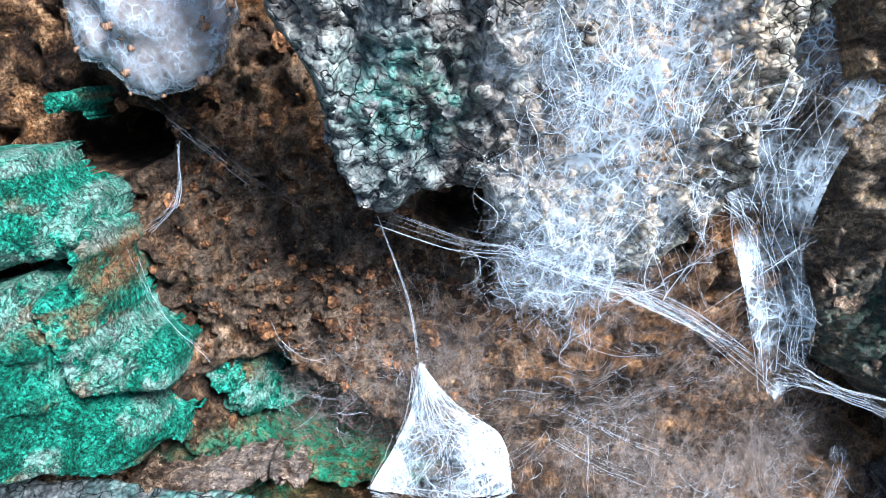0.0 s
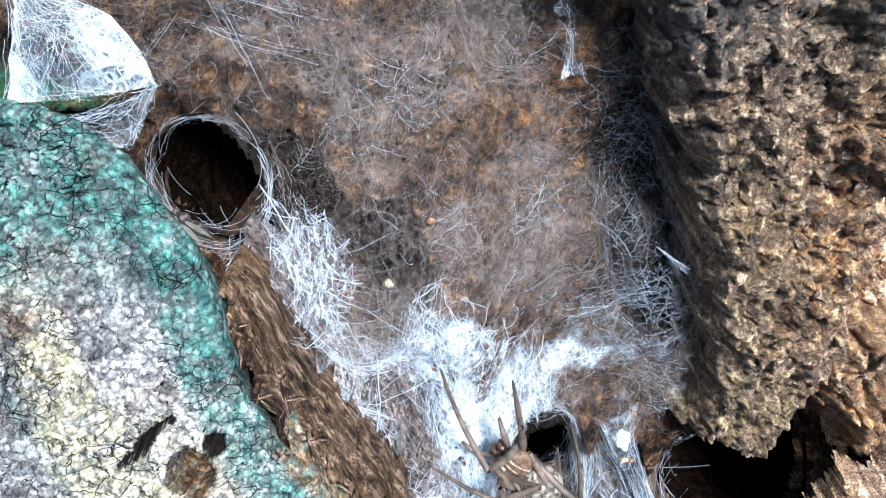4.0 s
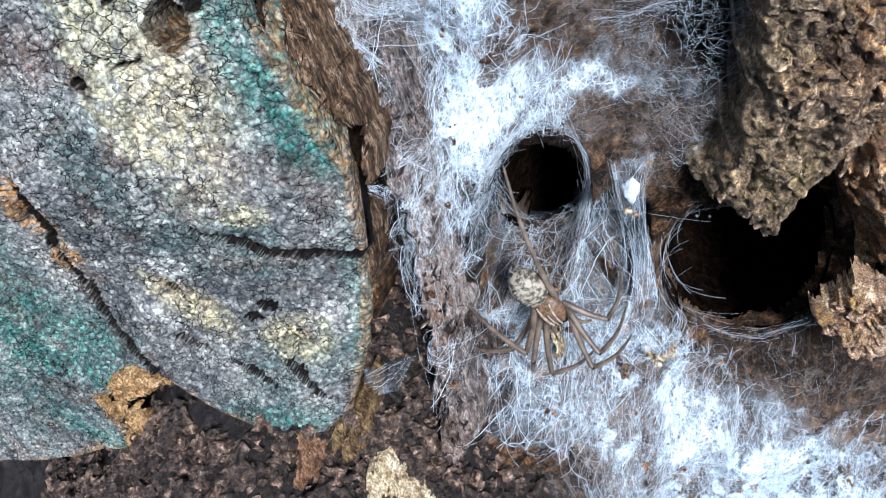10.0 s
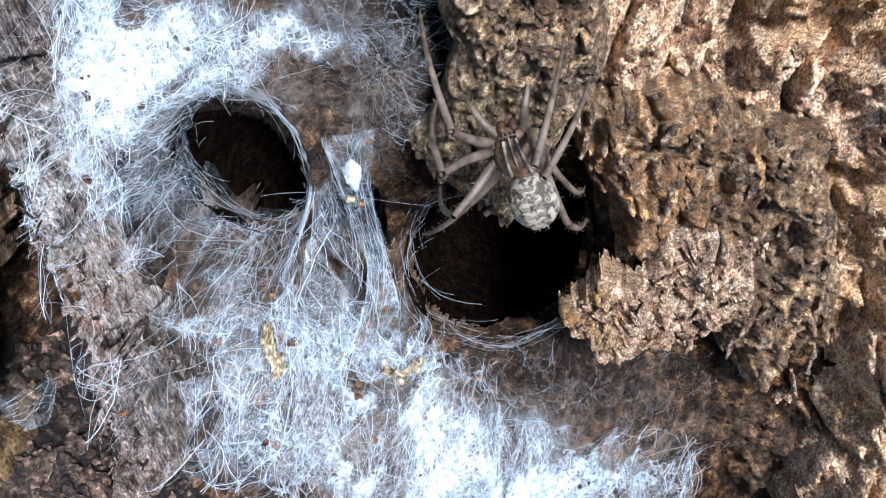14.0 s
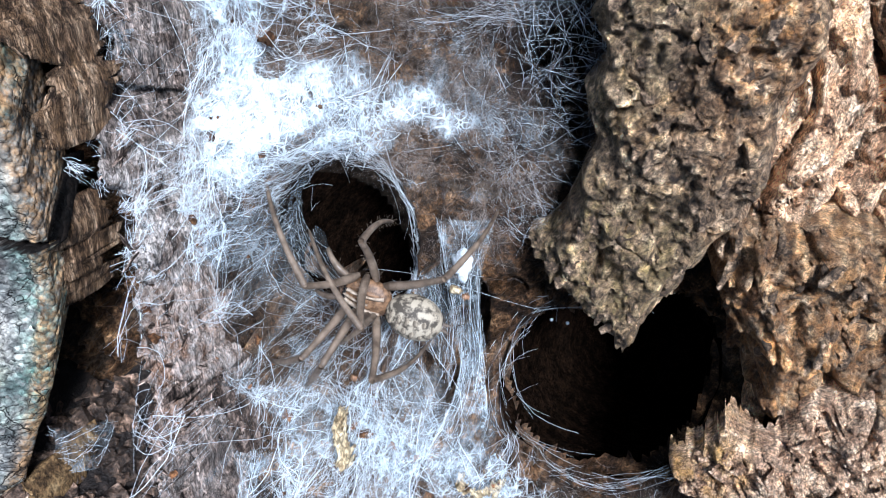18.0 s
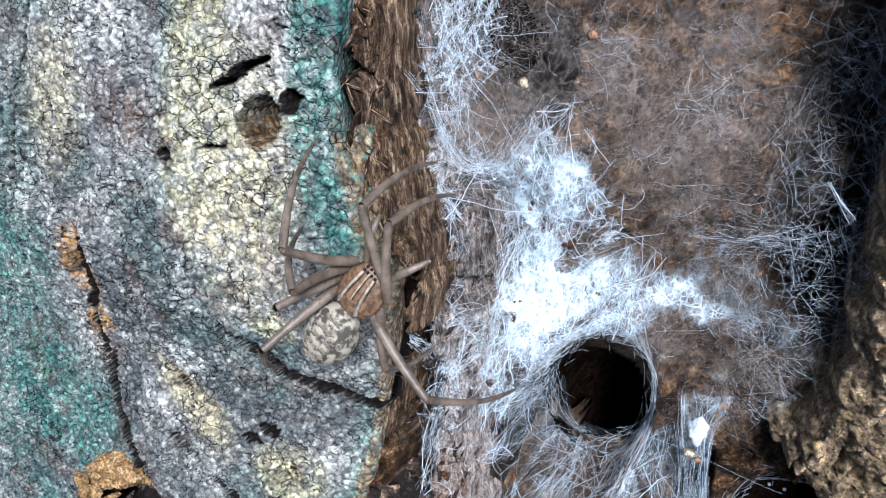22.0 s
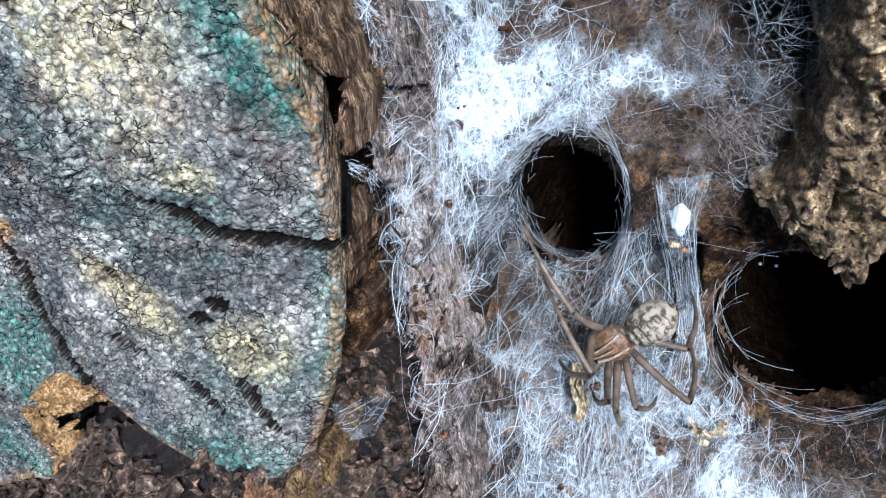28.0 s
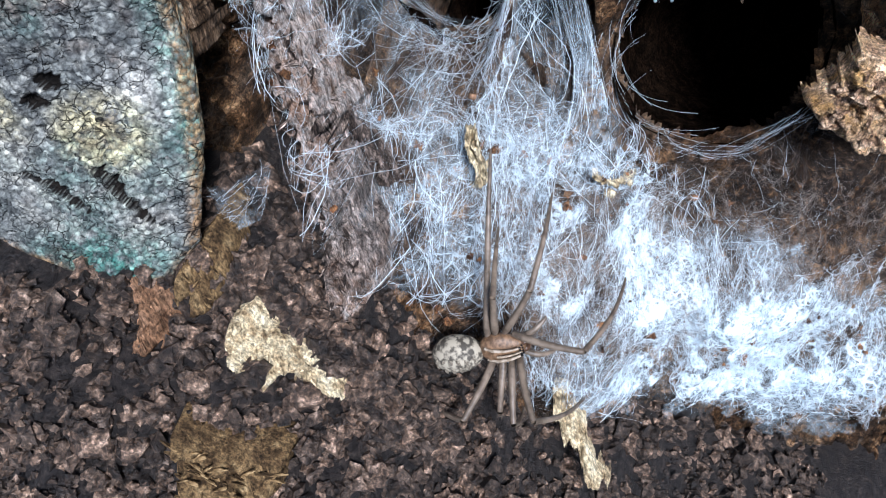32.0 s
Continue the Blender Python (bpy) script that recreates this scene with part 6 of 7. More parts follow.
flakes(bark_strip, fibrous(strip_face, -.0022, STRIP, 18, .0035, .009, .0026, 1.5), (.026, .064), (-.028, .128), 90, GREYBARK, 4, (.0015, .0045), (.00025, .0006), 12, -18, "fibre")
flakes(wood_splinter, fibrous(torn_face, 0, SPLINTER, 15, .0025, .006, .0019, 1.2, .0006), (.028, .049), (.066, .123), 30, FIBRE, 5, (.0015, .0045), (.0002, .0005), 10, -15, "fibre")
for wood, outline, shift in green_woods:
    xs, zs = zip(*outline)
    flakes(wood, flaky(mossy_face, shift, outline, .004, .009, .0040, .55), (max(min(xs), -.07), max(xs)), (min(zs), max(zs)), 26, GREEN, 7, (.0005, .0014), (.0004, .0012), 30)
flakes(bark_plate, flaky(flap_face, .001, FLAP, .003, .006, .0030, .7), (-.012, .052), (.2, .26), 120, LICHEN, 6, (.0006, .0014), (.0005, .0012), 30)


# ---- the spider ----
def build_hide(dark, light, scale, low=0.42, high=0.6):
    def build(t, bsdf):
        t.links.new(ramp(t, grain(t, scale, 5, 0.6), (low, dark), (high, light)), bsdf.inputs["Base Color"])
        bump(t, bsdf, grain(t, scale * 4, 3), 0.4, 0.0002)
    return build


LEG = material("spider_leg", build_hide((0.075, 0.055, 0.038), (0.21, 0.16, 0.115), 500, 0.38, 0.64), 0.45)
SHIELD = material("spider_shield", build_hide((0.09, 0.05, 0.025), (0.24, 0.14, 0.075), 1400), 0.45)
STRIPE = material("pale_hair", build_hide((0.24, 0.18, 0.12), (0.45, 0.37, 0.28), 1600), 0.8)
SPOT = material("pale_spot", build_hide((0.15, 0.125, 0.09), (0.34, 0.29, 0.21), 1500), 0.8)
BELLY = material("spotted_abdomen", build_hide((0.06, 0.05, 0.036), (0.4, 0.35, 0.26), 900, 0.44, 0.56), 0.7)
JAW = material("dark_jaw", build_hide((0.03, 0.015, 0.008), (0.1, 0.05, 0.025), 900), 0.3)
EYE = material("black_eye", lambda t, b: setattr(b.inputs["Base Color"], "default_value", (0.01, 0.01, 0.01, 1)), 0.1)


def egg(rx, ry, rz, front=1.0, segs=24, rings=16):
    """A rounded body: wider behind when front is below 1. y is its long axis."""
    v = []
    for i in range(rings + 1):
        a = math.pi * i / rings
        y, w = math.cos(a), math.sin(a)
        w *= 1 - (1 - front) * (y + 1) / 2
        v += [(rx * w * math.cos(b), ry * y, rz * w * math.sin(b)) for b in np.linspace(0, 2 * math.pi, segs, endpoint=False)]
    q = [(i * segs + j, i * segs + (j + 1) % segs, (i + 1) * segs + (j + 1) % segs, (i + 1) * segs + j) for i in range(rings) for j in range(segs)]
    return np.array(v), np.array(q)


def limb(profile, bend=0.0, sides=8, hairs=26, seed=0):
    """A tapered limb along x from (place, radius) pairs, bowed upward by bend, with fine bristles."""
    xs, rs_ = np.array([p[0] for p in profile]), np.array([p[1] for p in profile])
    s = np.linspace(0, 1, 22)
    x, r = s * xs[-1], np.interp(s * xs[-1], xs, rs_)
    up = bend * np.sin(np.pi * s)
    a = np.linspace(0, 2 * math.pi, sides, endpoint=False)
    v = np.stack([np.repeat(x, sides), (r[:, None] * np.cos(a)).ravel(), (up[:, None] + r[:, None] * np.sin(a)).ravel()], -1)
    idx = np.arange(22 * sides).reshape(22, sides)
    nx = np.roll(idx, -1, 1)
    q = np.stack([idx[:-1], nx[:-1], nx[1:], idx[1:]], -1).reshape(-1, 4)
    rnd = np.random.RandomState(seed)
    t, b = rnd.rand(hairs), rnd.rand(hairs) * 6.28
    root = np.stack([t * xs[-1], .8 * np.interp(t * xs[-1], xs, rs_) * np.cos(b), bend * np.sin(np.pi * t) + .8 * np.interp(t * xs[-1], xs, rs_) * np.sin(b)], -1)
    way = np.stack([.6 + 0 * b, np.cos(b), np.sin(b)], -1) * .0009
    hv, hq = tubes(np.stack([root, root + way * .5, root + way], 1), .00003)
    return join([(v, q), (hv, hq)])


spider = new("spider")
tagged(spider, "brown house spider with spotted abdomen and long bristly legs", "spider")
v, q = egg(.0046, .0050, .0027, .66)
shield = put("carapace", mesh_of("carapace", v, q, SHIELD), (0, .0042, .0004), parent=spider, label="brown carapace with two pale bands")
for side in (-1, 1):
    s = np.linspace(0, 1, 14)
    bx, by = side * (.0018 - .0007 * s), -.0034 + .0070 * s
    top = .0027 * np.sqrt(np.clip(1 - (bx / .0038) ** 2 - (by / .0051) ** 2, 0.02, 1)) + .00002
    bv, bq = tubes(np.stack([bx, by, top], -1)[None], .00042)
    put("pale_band", mesh_of("pale_band", bv, bq, STRIPE), parent=shield, label="pale hairy band")
s = np.linspace(0, 1, 10)
bv, bq = tubes(np.stack([0 * s, -.001 + .0050 * s, .0027 * np.sqrt(np.clip(1 - ((-.001 + .005 * s) / .0051) ** 2, .02, 1)) + .00002], -1)[None], .0003)
put("pale_band", mesh_of("pale_band", bv, bq, STRIPE), parent=shield, label="pale hairy band")
for k in range(8):
    v, q = egg(.00026, .00026, .00026, 1, 8, 6)
    put("eye", mesh_of("eye", v, q, EYE), (-.0011 + .0022 * (k % 4) / 3, .0043 - .0004 * (k // 4), .0010 + .0007 * (k // 4)), parent=shield)
v, q = egg(.0046, .0056, .0040, .94, 28, 20)
belly = put("abdomen", mesh_of("abdomen", v, q, BELLY), (0, -.0056, .0010), parent=spider, label="oval grey abdomen with pale mottling")
rs = np.random.RandomState(4)
for row in range(6):
    for side in (-1, 1):
        u, w = -.0040 + .0016 * row, side * (.0010 + .0004 * math.sin(row)) * (1 if row else .6)
        top = .0040 * math.sqrt(max(.05, 1 - (w / .0045) ** 2 - (u / .0056) ** 2))
        v, f = ball(700 + row * 2 + side, .45)
        put("pale_spot", mesh_of("pale_spot", v * np.array([.00085, .0004, .00012]), f, SPOT), (w, u, top), parent=belly)
for side in (-1, 1):
    v, q = limb([(0, .0004), (.0018, .0002)], 0, 8, 4, 5)
    sp = put("spinneret", mesh_of("spinneret", v, q, LEG), (side * .0006, -.0108, .0006), parent=spider)
    sp.rotation_euler = (0, 0, -math.pi / 2 + side * .15)
    v, q = egg(.0011, .0012, .0018, .9, 14, 10)
    put("jaw", mesh_of("jaw", v, q, JAW), (side * .0010, .0088, -.0006), parent=spider, label="dark jaw")
    v, q = limb([(0, .0006), (.003, .0007), (.006, .0005), (.0075, .0004)], .0012, 8, 14, 9)
    palp = put("feeler", mesh_of("feeler", v, q, LEG), (side * .0020, .0078, -.0002), parent=spider)
    palp.rotation_euler = (0, .25, math.pi / 2 - side * .45)

HIPS = [(.0034, .0070), (.0040, .0053), (.0040, .0034), (.0034, .0016)]
REACH = [.0375, .0345, .0295, .0380]
legs = []
for side in (-1, 1):
    for k in range(4):
        a, b = REACH[k] * .40, REACH[k] * .64
        v, q = limb([(0, .00062), (a * .12, .00088), (a * .5, .00078), (a * .86, .00062), (a * .92, .00068), (a, .00062)], .0006, 8, 30, k)
        leg = put("leg", mesh_of("leg", v, q, LEG), parent=spider, label="long brown banded leg")
        v, q = limb([(0, .00062), (b * .08, .00066), (b * .42, .00054), (b * .46, .0005), (b * .8, .00038), (b * .84, .00036), (b * .99, .00024), (b, .00012)], .0014, 8, 44, k + 4)
        shin = put("lower_leg", mesh_of("lower_leg", v, q, LEG), parent=leg)
        legs.append((leg, shin, Vector((side * HIPS[k][0], HIPS[k][1], 0)), a, b))

keys = {"spider": []}
for k in range(8):
    keys[k], keys[k, "shin"] = [], []


def basis(along_x, up):
    """A turn whose x runs along the first way and whose z leans to the second."""
    x = along_x.normalized()
    z = (up - x * up.dot(x)).normalized()
    y = z.cross(x)
    return Matrix((x, y, z)).transposed().to_4x4()


def stance(t, at, ahead, *feet):
    """One pose of the spider, in thousandths of plan units: where its waist is, where it faces, and its eight feet (four on its left, four on its right)."""
    y = Vector(ahead).normalized()
    z = (Vector((0, -1, 0)) + y * y[1]).normalized()
    turn = Matrix((y.cross(z), y, z)).transposed().to_4x4()
    body = Matrix.Translation(Vector(at) * .001) @ turn
    flip = body.inverted()
    m = Matrix.Translation(Vector(at) * .001 * SIZE) @ turn
    keys["spider"].append((t, FACE @ m))
    for k, foot in enumerate(feet):
        leg, shin, hip, a, b = legs[k]
        f = flip @ (Vector(foot) * .001)
        way = f - hip
        d = min(max(way.length, (a + b) * .32), (a + b) * .985)
        way = way.normalized()
        lift = (Vector((0, 0, 1)) - way * way.z)
        lift = lift.normalized() if lift.length > .05 else Vector((1, 0, 0))
        c = (a * a + d * d - b * b) / (2 * a * d)
        s = math.sqrt(max(0.0, 1 - c * c))
        knee = hip + way * (a * c) + lift * (a * s)
        tip = hip + way * d
        up = lift + way * .001
        upper = Matrix.Translation(hip) @ basis(knee - hip, up)
        lower = Matrix.Translation(knee) @ basis(tip - knee, up)
        rel = upper.inverted() @ lower
        upper.translation *= SIZE
        rel.translation *= SIZE
        keys[k].append((t, upper))
        keys[k, "shin"].append((t, rel))


def motions():
    stance(0, (70.0, 106.6, 61.9), (-0.529, -0.111, 0.842), (50.9, 102.8, 69.9), (53.8, 102.8, 58.9), (65.3, 104.7, 52.0), (77.8, 121.7, 31.1), (55.8, 113.2, 88.3), (69.8, 121.0, 74.4), (77.6, 121.8, 50.6), (81.7, 126.9, 52.4))
    stance(4, (70.0, 106.6, 61.9), (-0.529, -0.111, 0.842), (50.9, 102.8, 69.9), (53.8, 102.8, 58.9), (65.3, 104.7, 52.0), (77.8, 121.7, 31.1), (55.8, 113.2, 88.3), (69.8, 121.0, 74.4), (77.6, 121.8, 50.6), (81.7, 126.9, 52.4))
    stance(4.5, (67.2, 104.0, 63.1), (-0.629, -0.048, 0.776), (47.7, 98.5, 71.4), (51.0, 98.5, 60.3), (61.8, 103.4, 50.1), (73.8, 116.5, 34.8), (52.9, 112.0, 89.7), (65.8, 118.4, 75.9), (74.1, 116.2, 55.3), (78.6, 122.3, 56.1))
    stance(5.17, (66.1, 101.8, 62.6), (-0.976, -0.069, 0.207), (41.9, 97.2, 60.4), (48.2, 99.6, 53.1), (63.4, 104.3, 51.3), (86.2, 117.1, 51.4), (44.0, 105.9, 81.5), (57.3, 110.3, 76.6), (74.9, 110.6, 66.5), (79.8, 115.4, 69.7))
    stance(5.83, (64.9, 99.6, 62.1), (-0.887, -0.090, -0.452), (42.3, 95.7, 45.6), (49.7, 100.4, 41.3), (63.2, 104.9, 49.2), (81.2, 117.6, 69.5), (35.9, 99.9, 72.3), (46.7, 102.3, 71.6), (64.9, 104.9, 74.3), (68.4, 108.4, 80.8))
    stance(6.5, (63.8, 97.4, 61.6), (-0.405, -0.112, -0.907), (52.3, 94.0, 31.5), (60.6, 100.8, 29.3), (66.9, 105.2, 44.2), (64.6, 118.0, 76.1), (29.0, 94.1, 58.7), (39.2, 94.2, 59.4), (50.4, 99.1, 71.2), (49.8, 101.4, 80.3))
    stance(7, (62.0, 95.6, 54.0), (-0.272, -0.117, -0.955), (62.4, 101.7, 17.9), (83.9, 115.9, 5.1), (78.2, 116.0, 38.5), (64.4, 116.0, 78.6), (43.0, 91.9, 59.3), (46.1, 91.9, 56.8), (52.3, 98.8, 64.7), (54.5, 102.4, 69.0))
    stance(8, (61.0, 94.2, 42.8), (-0.239, -0.086, -0.967), (62.3, 98.4, 18.3), (103.4, 116.4, -6.5), (70.9, 108.4, 29.0), (54.9, 103.8, 66.2), (39.5, 92.9, 40.6), (42.6, 92.9, 38.2), (51.0, 94.3, 53.4), (54.4, 98.5, 57.6))
    stance(8.5, (64.7, 96.0, 39.9), (0.232, 0.018, -0.972), (73.6, 108.4, 15.0), (98.1, 118.4, 18.0), (74.9, 113.7, 32.3), (61.2, 106.6, 59.4), (50.7, 100.1, 12.4), (51.3, 99.2, 20.5), (49.5, 94.2, 38.9), (50.8, 96.4, 46.7))
    stance(9, (68.3, 97.7, 36.9), (0.648, 0.121, -0.752), (85.4, 119.0, 15.2), (83.4, 119.0, 22.3), (76.1, 119.0, 33.3), (66.5, 109.7, 60.4), (78.7, 110.5, -5.0), (68.6, 106.9, 8.7), (56.8, 95.1, 23.2), (53.7, 95.0, 32.8))
    stance(10, (76.3, 107.5, 20.9), (0.555, 0.087, -0.828), (98.9, 118.5, 0.9), (96.6, 122.1, 7.6), (94.2, 126.7, 16.4), (66.4, 109.8, 60.8), (90.4, 114.2, -0.7), (74.7, 107.4, -5.7), (56.0, 105.2, 3.1), (55.1, 105.2, 22.6))
    stance(11, (80.4, 106.7, 10.6), (0.918, 0.085, -0.386), (105.3, 123.9, 1.8), (100.5, 117.5, -2.2), (90.6, 121.5, 12.9), (81.8, 118.0, 17.2), (93.9, 104.7, -22.7), (89.9, 104.7, -14.5), (78.7, 108.9, -6.6), (66.5, 104.8, 3.3))
    stance(11.5, (103.5, 121.1, 13.9), (0.951, 0.174, 0.256), (129.2, 139.8, 12.0), (121.6, 140.0, 17.9), (106.6, 139.8, 18.1), (84.3, 125.7, 25.5), (127.0, 130.7, -9.2), (120.8, 130.0, -15.8), (108.9, 119.9, -8.1), (93.0, 118.4, -1.5))
    stance(12, (124.9, 131.6, 17.8), (0.977, 0.088, 0.197), (148.9, 138.8, 32.8), (136.5, 128.2, 48.7), (112.8, 128.2, 47.0), (92.2, 134.7, 31.6), (152.7, 128.1, 5.8), (149.8, 128.0, 5.1), (145.4, 133.6, -5.8), (118.7, 131.7, 4.0))
    stance(12.5, (128.1, 121.5, 35.4), (0.490, 0.026, 0.871), (132.2, 129.1, 62.8), (118.3, 124.4, 58.3), (101.5, 126.1, 43.8), (92.8, 134.3, 28.1), (151.2, 122.2, 46.8), (150.2, 122.1, 41.6), (140.3, 132.1, 21.5), (129.5, 132.1, 17.9))
    stance(13, (131.2, 111.4, 53.0), (-0.340, -0.036, 0.940), (113.4, 119.6, 73.7), (115.7, 120.8, 62.0), (110.6, 123.8, 40.9), (104.7, 133.3, 25.4), (136.2, 116.7, 74.3), (141.5, 116.9, 68.7), (147.5, 133.3, 30.7), (144.7, 133.1, 37.7))
    stance(14, (132.2, 111.2, 53.8), (-0.365, -0.036, 0.930), (113.1, 119.1, 78.0), (115.7, 120.9, 61.2), (116.0, 122.9, 42.2), (108.8, 133.1, 21.2), (136.9, 116.7, 75.3), (141.8, 116.8, 68.8), (145.6, 133.1, 37.1), (146.3, 133.0, 30.8))
    stance(14.6, (132.2, 111.2, 53.8), (-0.365, -0.036, 0.930), (113.1, 119.1, 78.0), (115.7, 120.9, 61.2), (116.0, 122.9, 42.2), (108.8, 133.1, 21.2), (136.9, 116.7, 75.3), (141.8, 116.8, 68.8), (145.6, 133.1, 37.1), (146.3, 133.0, 30.8))
    stance(15.55, (117.5, 119.1, 46.2), (-0.842, -0.004, 0.540), (79.1, 122.3, 56.0), (96.1, 123.3, 42.4), (105.0, 125.5, 30.9), (111.0, 134.5, 17.0), (104.0, 124.0, 61.6), (115.0, 126.6, 60.2), (129.6, 135.2, 45.8), (143.3, 129.4, 40.0))
    stance(16.5, (102.7, 127.1, 38.7), (-0.998, 0.027, -0.057), (57.8, 125.9, 20.2), (84.6, 125.8, 20.8), (94.3, 128.6, 18.3), (102.5, 136.6, 16.1), (81.8, 131.5, 36.7), (93.8, 136.4, 44.7), (102.6, 138.1, 44.8), (124.9, 125.9, 52.7))
    stance(17, (96.4, 124.4, 34.6), (-0.995, 0.049, -0.090), (66.9, 122.9, 17.8), (83.4, 122.9, 21.7), (96.6, 134.0, 23.8), (103.8, 138.8, 20.5), (61.8, 122.9, 43.3), (72.3, 122.9, 31.2), (91.8, 135.9, 44.0), (97.1, 136.9, 48.8))
    stance(18, (86.0, 118.2, 33.9), (-0.964, -0.119, 0.236), (60.3, 116.3, 15.1), (69.3, 116.5, 10.0), (77.1, 116.3, 23.8), (91.9, 128.1, 20.9), (61.4, 116.4, 56.3), (70.5, 116.3, 46.5), (81.4, 130.6, 44.6), (100.6, 137.5, 48.6))
    stance(19, (65.8, 95.8, 45.1), (-0.989, -0.119, -0.088), (30.5, 93.2, 27.9), (54.4, 93.1, 18.3), (73.1, 108.7, 24.1), (77.2, 115.3, 25.6), (42.4, 93.0, 62.9), (38.4, 93.0, 55.9), (64.9, 108.8, 61.2), (80.2, 117.0, 54.2))
    stance(20, (51.6, 77.9, 58.1), (-0.661, -0.153, 0.735), (16.2, 76.1, 71.3), (34.9, 76.1, 65.6), (36.3, 76.1, 54.1), (42.8, 78.7, 41.0), (42.3, 76.1, 73.9), (48.4, 86.1, 67.3), (50.7, 96.4, 61.8), (63.4, 100.1, 55.0))
    stance(20.5, (49.3, 72.9, 69.7), (-0.127, -0.028, 0.991), (26.0, 76.6, 91.1), (36.7, 75.2, 76.9), (36.8, 74.9, 66.1), (38.8, 76.1, 52.3), (45.6, 82.0, 88.1), (49.2, 86.6, 82.1), (55.2, 92.9, 67.3), (66.9, 93.6, 64.1))
    stance(21, (46.9, 68.0, 81.3), (0.457, 0.098, 0.884), (32.9, 74.8, 104.5), (32.9, 72.3, 88.6), (31.1, 71.2, 76.0), (28.7, 71.2, 61.9), (49.3, 87.9, 99.2), (52.7, 88.0, 94.4), (50.8, 88.0, 68.2), (68.4, 88.0, 64.1))
    stance(21.4, (45.5, 67.5, 80.9), (0.448, 0.116, 0.886), (32.4, 74.5, 103.5), (31.8, 72.2, 89.0), (30.6, 71.0, 75.4), (28.6, 71.3, 60.6), (46.9, 88.0, 99.9), (51.0, 87.9, 95.1), (50.2, 87.9, 65.4), (67.0, 88.0, 63.1))
    stance(22.5, (45.5, 67.5, 80.9), (0.448, 0.116, 0.886), (32.4, 74.5, 103.5), (31.8, 72.2, 89.0), (30.6, 71.0, 75.4), (28.6, 71.3, 60.6), (46.9, 88.0, 99.9), (51.0, 87.9, 95.1), (50.2, 87.9, 65.4), (67.0, 88.0, 63.1))
    stance(24, (45.5, 67.5, 80.9), (0.448, 0.116, 0.886), (32.4, 74.5, 103.5), (31.8, 72.2, 89.0), (30.6, 71.0, 75.4), (28.6, 71.3, 60.6), (46.9, 88.0, 99.9), (51.0, 87.9, 95.1), (50.2, 87.9, 65.4), (67.0, 88.0, 63.1))
    stance(24.6, (45.5, 67.5, 80.9), (0.448, 0.116, 0.886), (32.4, 74.5, 103.5), (31.8, 72.2, 89.0), (30.6, 71.0, 75.4), (28.6, 71.3, 60.6), (46.9, 88.0, 99.9), (51.0, 87.9, 95.1), (50.2, 87.9, 65.4), (67.0, 88.0, 63.1))
    stance(25.23, (54.8, 81.0, 66.8), (0.926, 0.130, 0.355), (62.3, 86.3, 83.3), (57.3, 88.3, 79.6), (51.6, 89.8, 76.5), (40.6, 90.3, 68.7), (65.9, 95.2, 74.2), (64.0, 95.0, 69.7), (43.2, 94.5, 54.9), (51.3, 94.8, 47.1))
    stance(25.87, (64.0, 94.4, 52.7), (0.922, 0.144, -0.358), (76.1, 98.1, 51.8), (78.1, 104.5, 53.8), (79.1, 109.0, 57.2), (67.2, 109.6, 59.7), (71.7, 102.2, 48.2), (67.1, 101.9, 48.6), (46.1, 100.9, 56.7), (48.1, 101.6, 51.2))
    stance(26.5, (73.2, 107.9, 38.6), (0.442, 0.159, -0.883), (72.9, 109.8, 26.8), (82.6, 120.9, 22.7), (92.2, 128.5, 21.0), (86.9, 129.3, 30.5), (70.2, 109.2, 31.9), (68.6, 108.7, 37.1), (65.1, 107.3, 58.2), (67.8, 108.2, 56.1))
    stance(27, (80.7, 113.7, 30.9), (0.577, 0.116, -0.809), (92.6, 118.9, 7.2), (95.0, 121.3, 8.4), (94.3, 128.0, 17.6), (87.6, 131.8, 30.3), (79.2, 116.6, 15.2), (77.2, 113.4, 19.8), (67.8, 111.4, 40.7), (66.4, 111.4, 45.5))
    stance(27.5, (84.8, 113.3, 25.8), (-0.117, -0.027, -0.993), (85.1, 116.4, 3.8), (90.8, 116.3, 3.8), (94.1, 121.7, 11.3), (94.7, 129.7, 23.2), (77.6, 116.1, 11.9), (69.0, 112.3, 21.6), (67.8, 112.6, 34.9), (89.0, 123.8, 40.4))
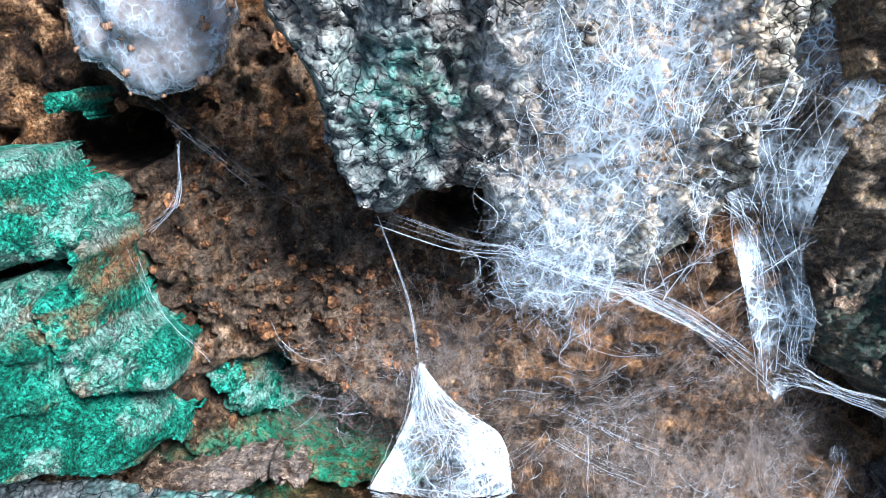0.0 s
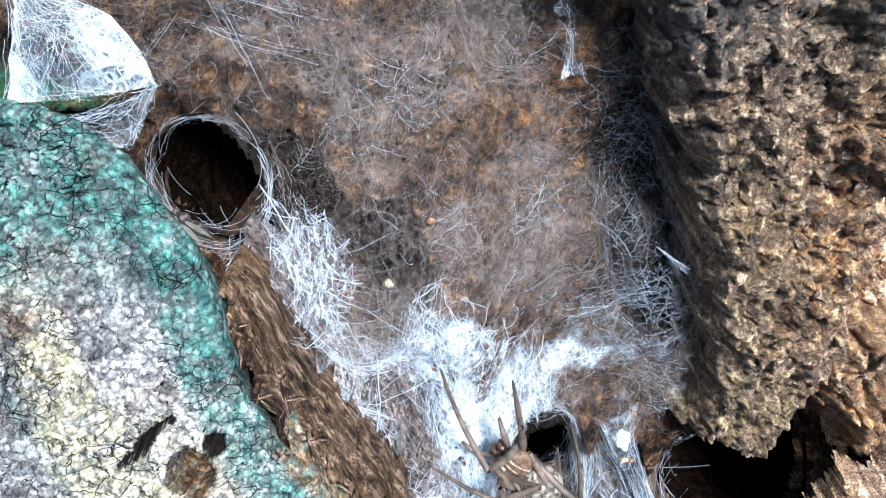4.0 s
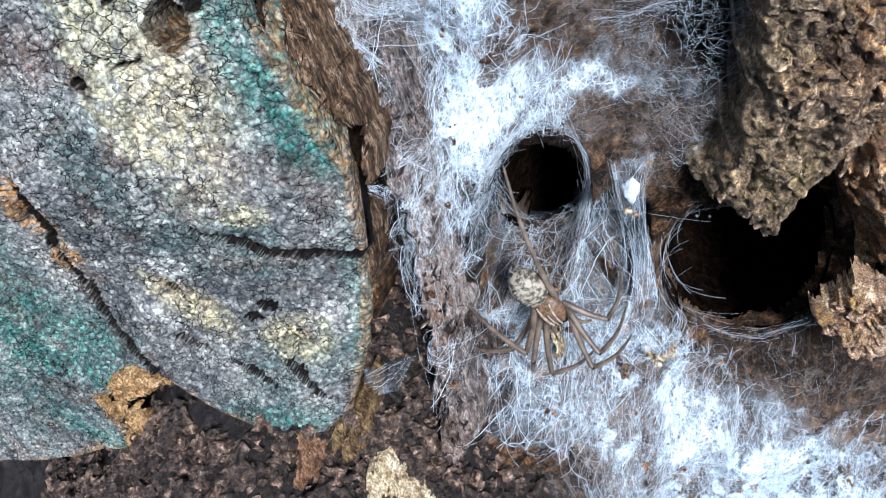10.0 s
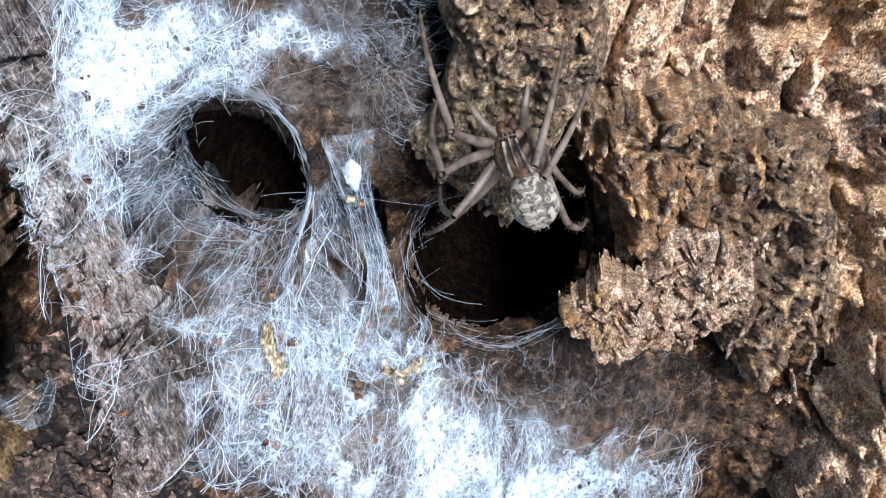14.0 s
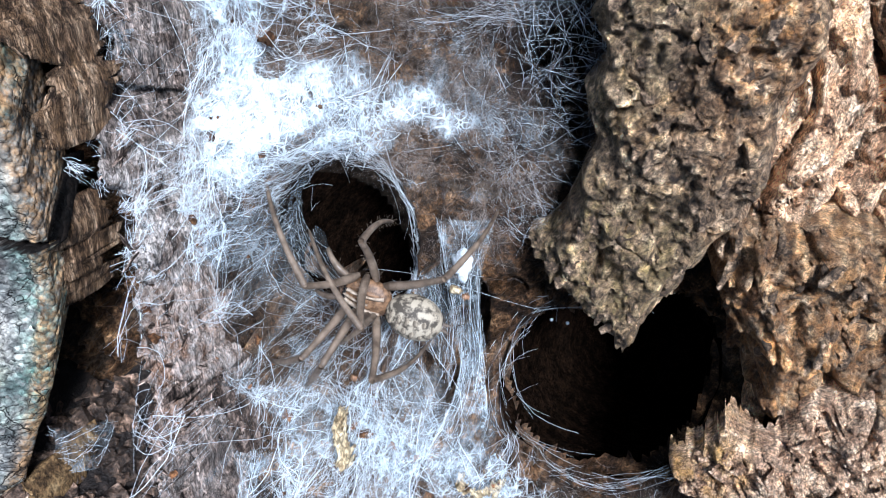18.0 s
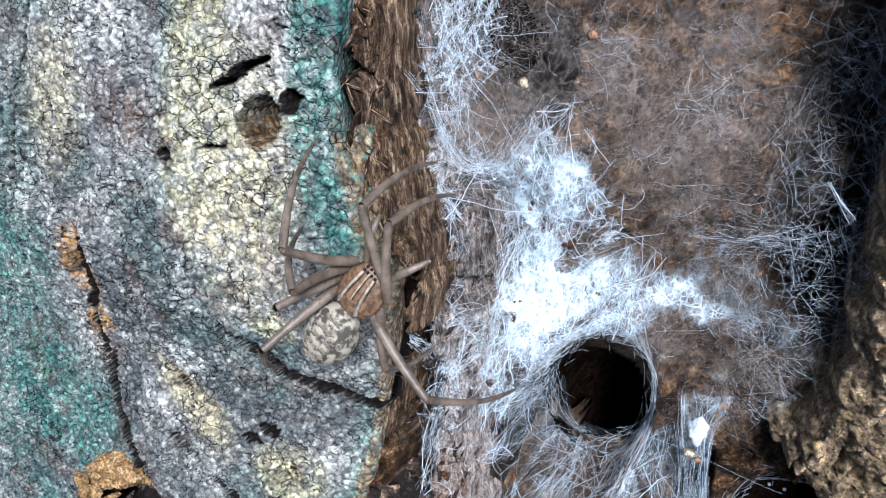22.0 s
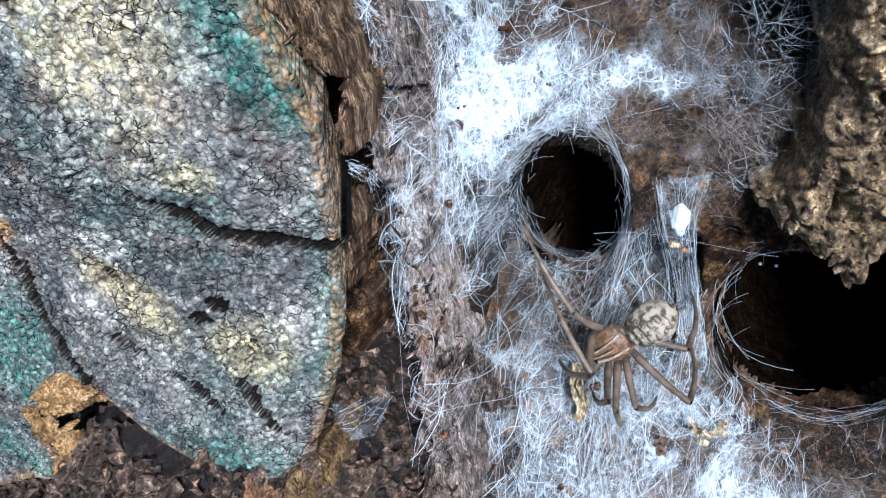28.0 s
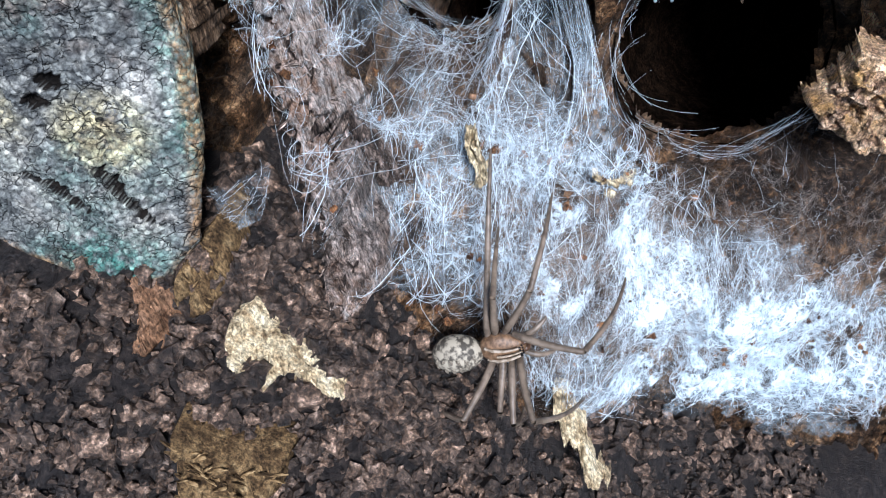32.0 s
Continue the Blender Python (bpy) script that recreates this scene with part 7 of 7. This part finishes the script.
    stance(28, (88.8, 112.9, 20.7), (-0.743, -0.170, -0.647), (82.2, 115.2, 1.8), (89.7, 113.0, -3.2), (95.8, 117.4, 2.1), (100.1, 128.8, 10.5), (75.1, 114.9, 9.6), (71.3, 111.5, 33.4), (67.5, 111.3, 43.2), (99.2, 134.5, 18.9))
    stance(29, (90.2, 113.4, 19.8), (-0.875, -0.173, -0.452), (80.1, 114.8, 1.1), (91.3, 113.9, -1.9), (93.3, 118.0, 5.2), (103.0, 127.9, 7.1), (75.8, 113.3, 15.7), (71.8, 112.6, 33.7), (68.6, 111.7, 42.6), (102.2, 135.7, 15.1))
    stance(30, (76.7, 107.7, 15.6), (-0.226, -0.148, -0.963), (91.1, 116.3, 3.6), (93.6, 123.5, 12.8), (99.9, 126.4, 8.8), (81.7, 120.9, 23.8), (69.1, 106.0, -24.4), (36.9, 106.0, 6.1), (53.6, 105.9, -3.5), (63.1, 106.0, 26.6))
    stance(30.5, (81.1, 100.8, -0.3), (0.372, -0.082, -0.925), (97.5, 113.8, -13.9), (95.1, 116.8, 3.6), (99.8, 120.1, 14.7), (80.1, 112.8, 8.4), (85.8, 100.2, -33.6), (58.8, 99.5, -30.8), (68.6, 101.8, -22.6), (61.5, 97.3, 0.2))
    stance(31, (85.6, 94.0, -16.2), (0.839, -0.016, -0.544), (111.3, 112.6, -28.9), (95.4, 110.6, -8.7), (84.6, 112.7, 10.2), (79.9, 104.8, -10.8), (96.4, 93.3, -44.7), (88.5, 93.2, -51.2), (80.2, 96.7, -38.8), (68.0, 88.6, -29.1))
    stance(32, (83.6, 88.5, -29.7), (0.980, 0.131, 0.153), (111.4, 110.0, -26.3), (95.8, 109.9, -3.7), (84.7, 106.4, -10.9), (84.1, 109.9, 10.6), (104.7, 93.7, -49.0), (90.1, 93.2, -55.8), (84.4, 94.0, -57.0), (66.0, 90.1, -48.4))
    walk(spider, keys["spider"])
    for k, (leg, shin, *_) in enumerate(legs):
        walk(leg, keys[k])
        walk(shin, keys[k, "shin"])


motions()
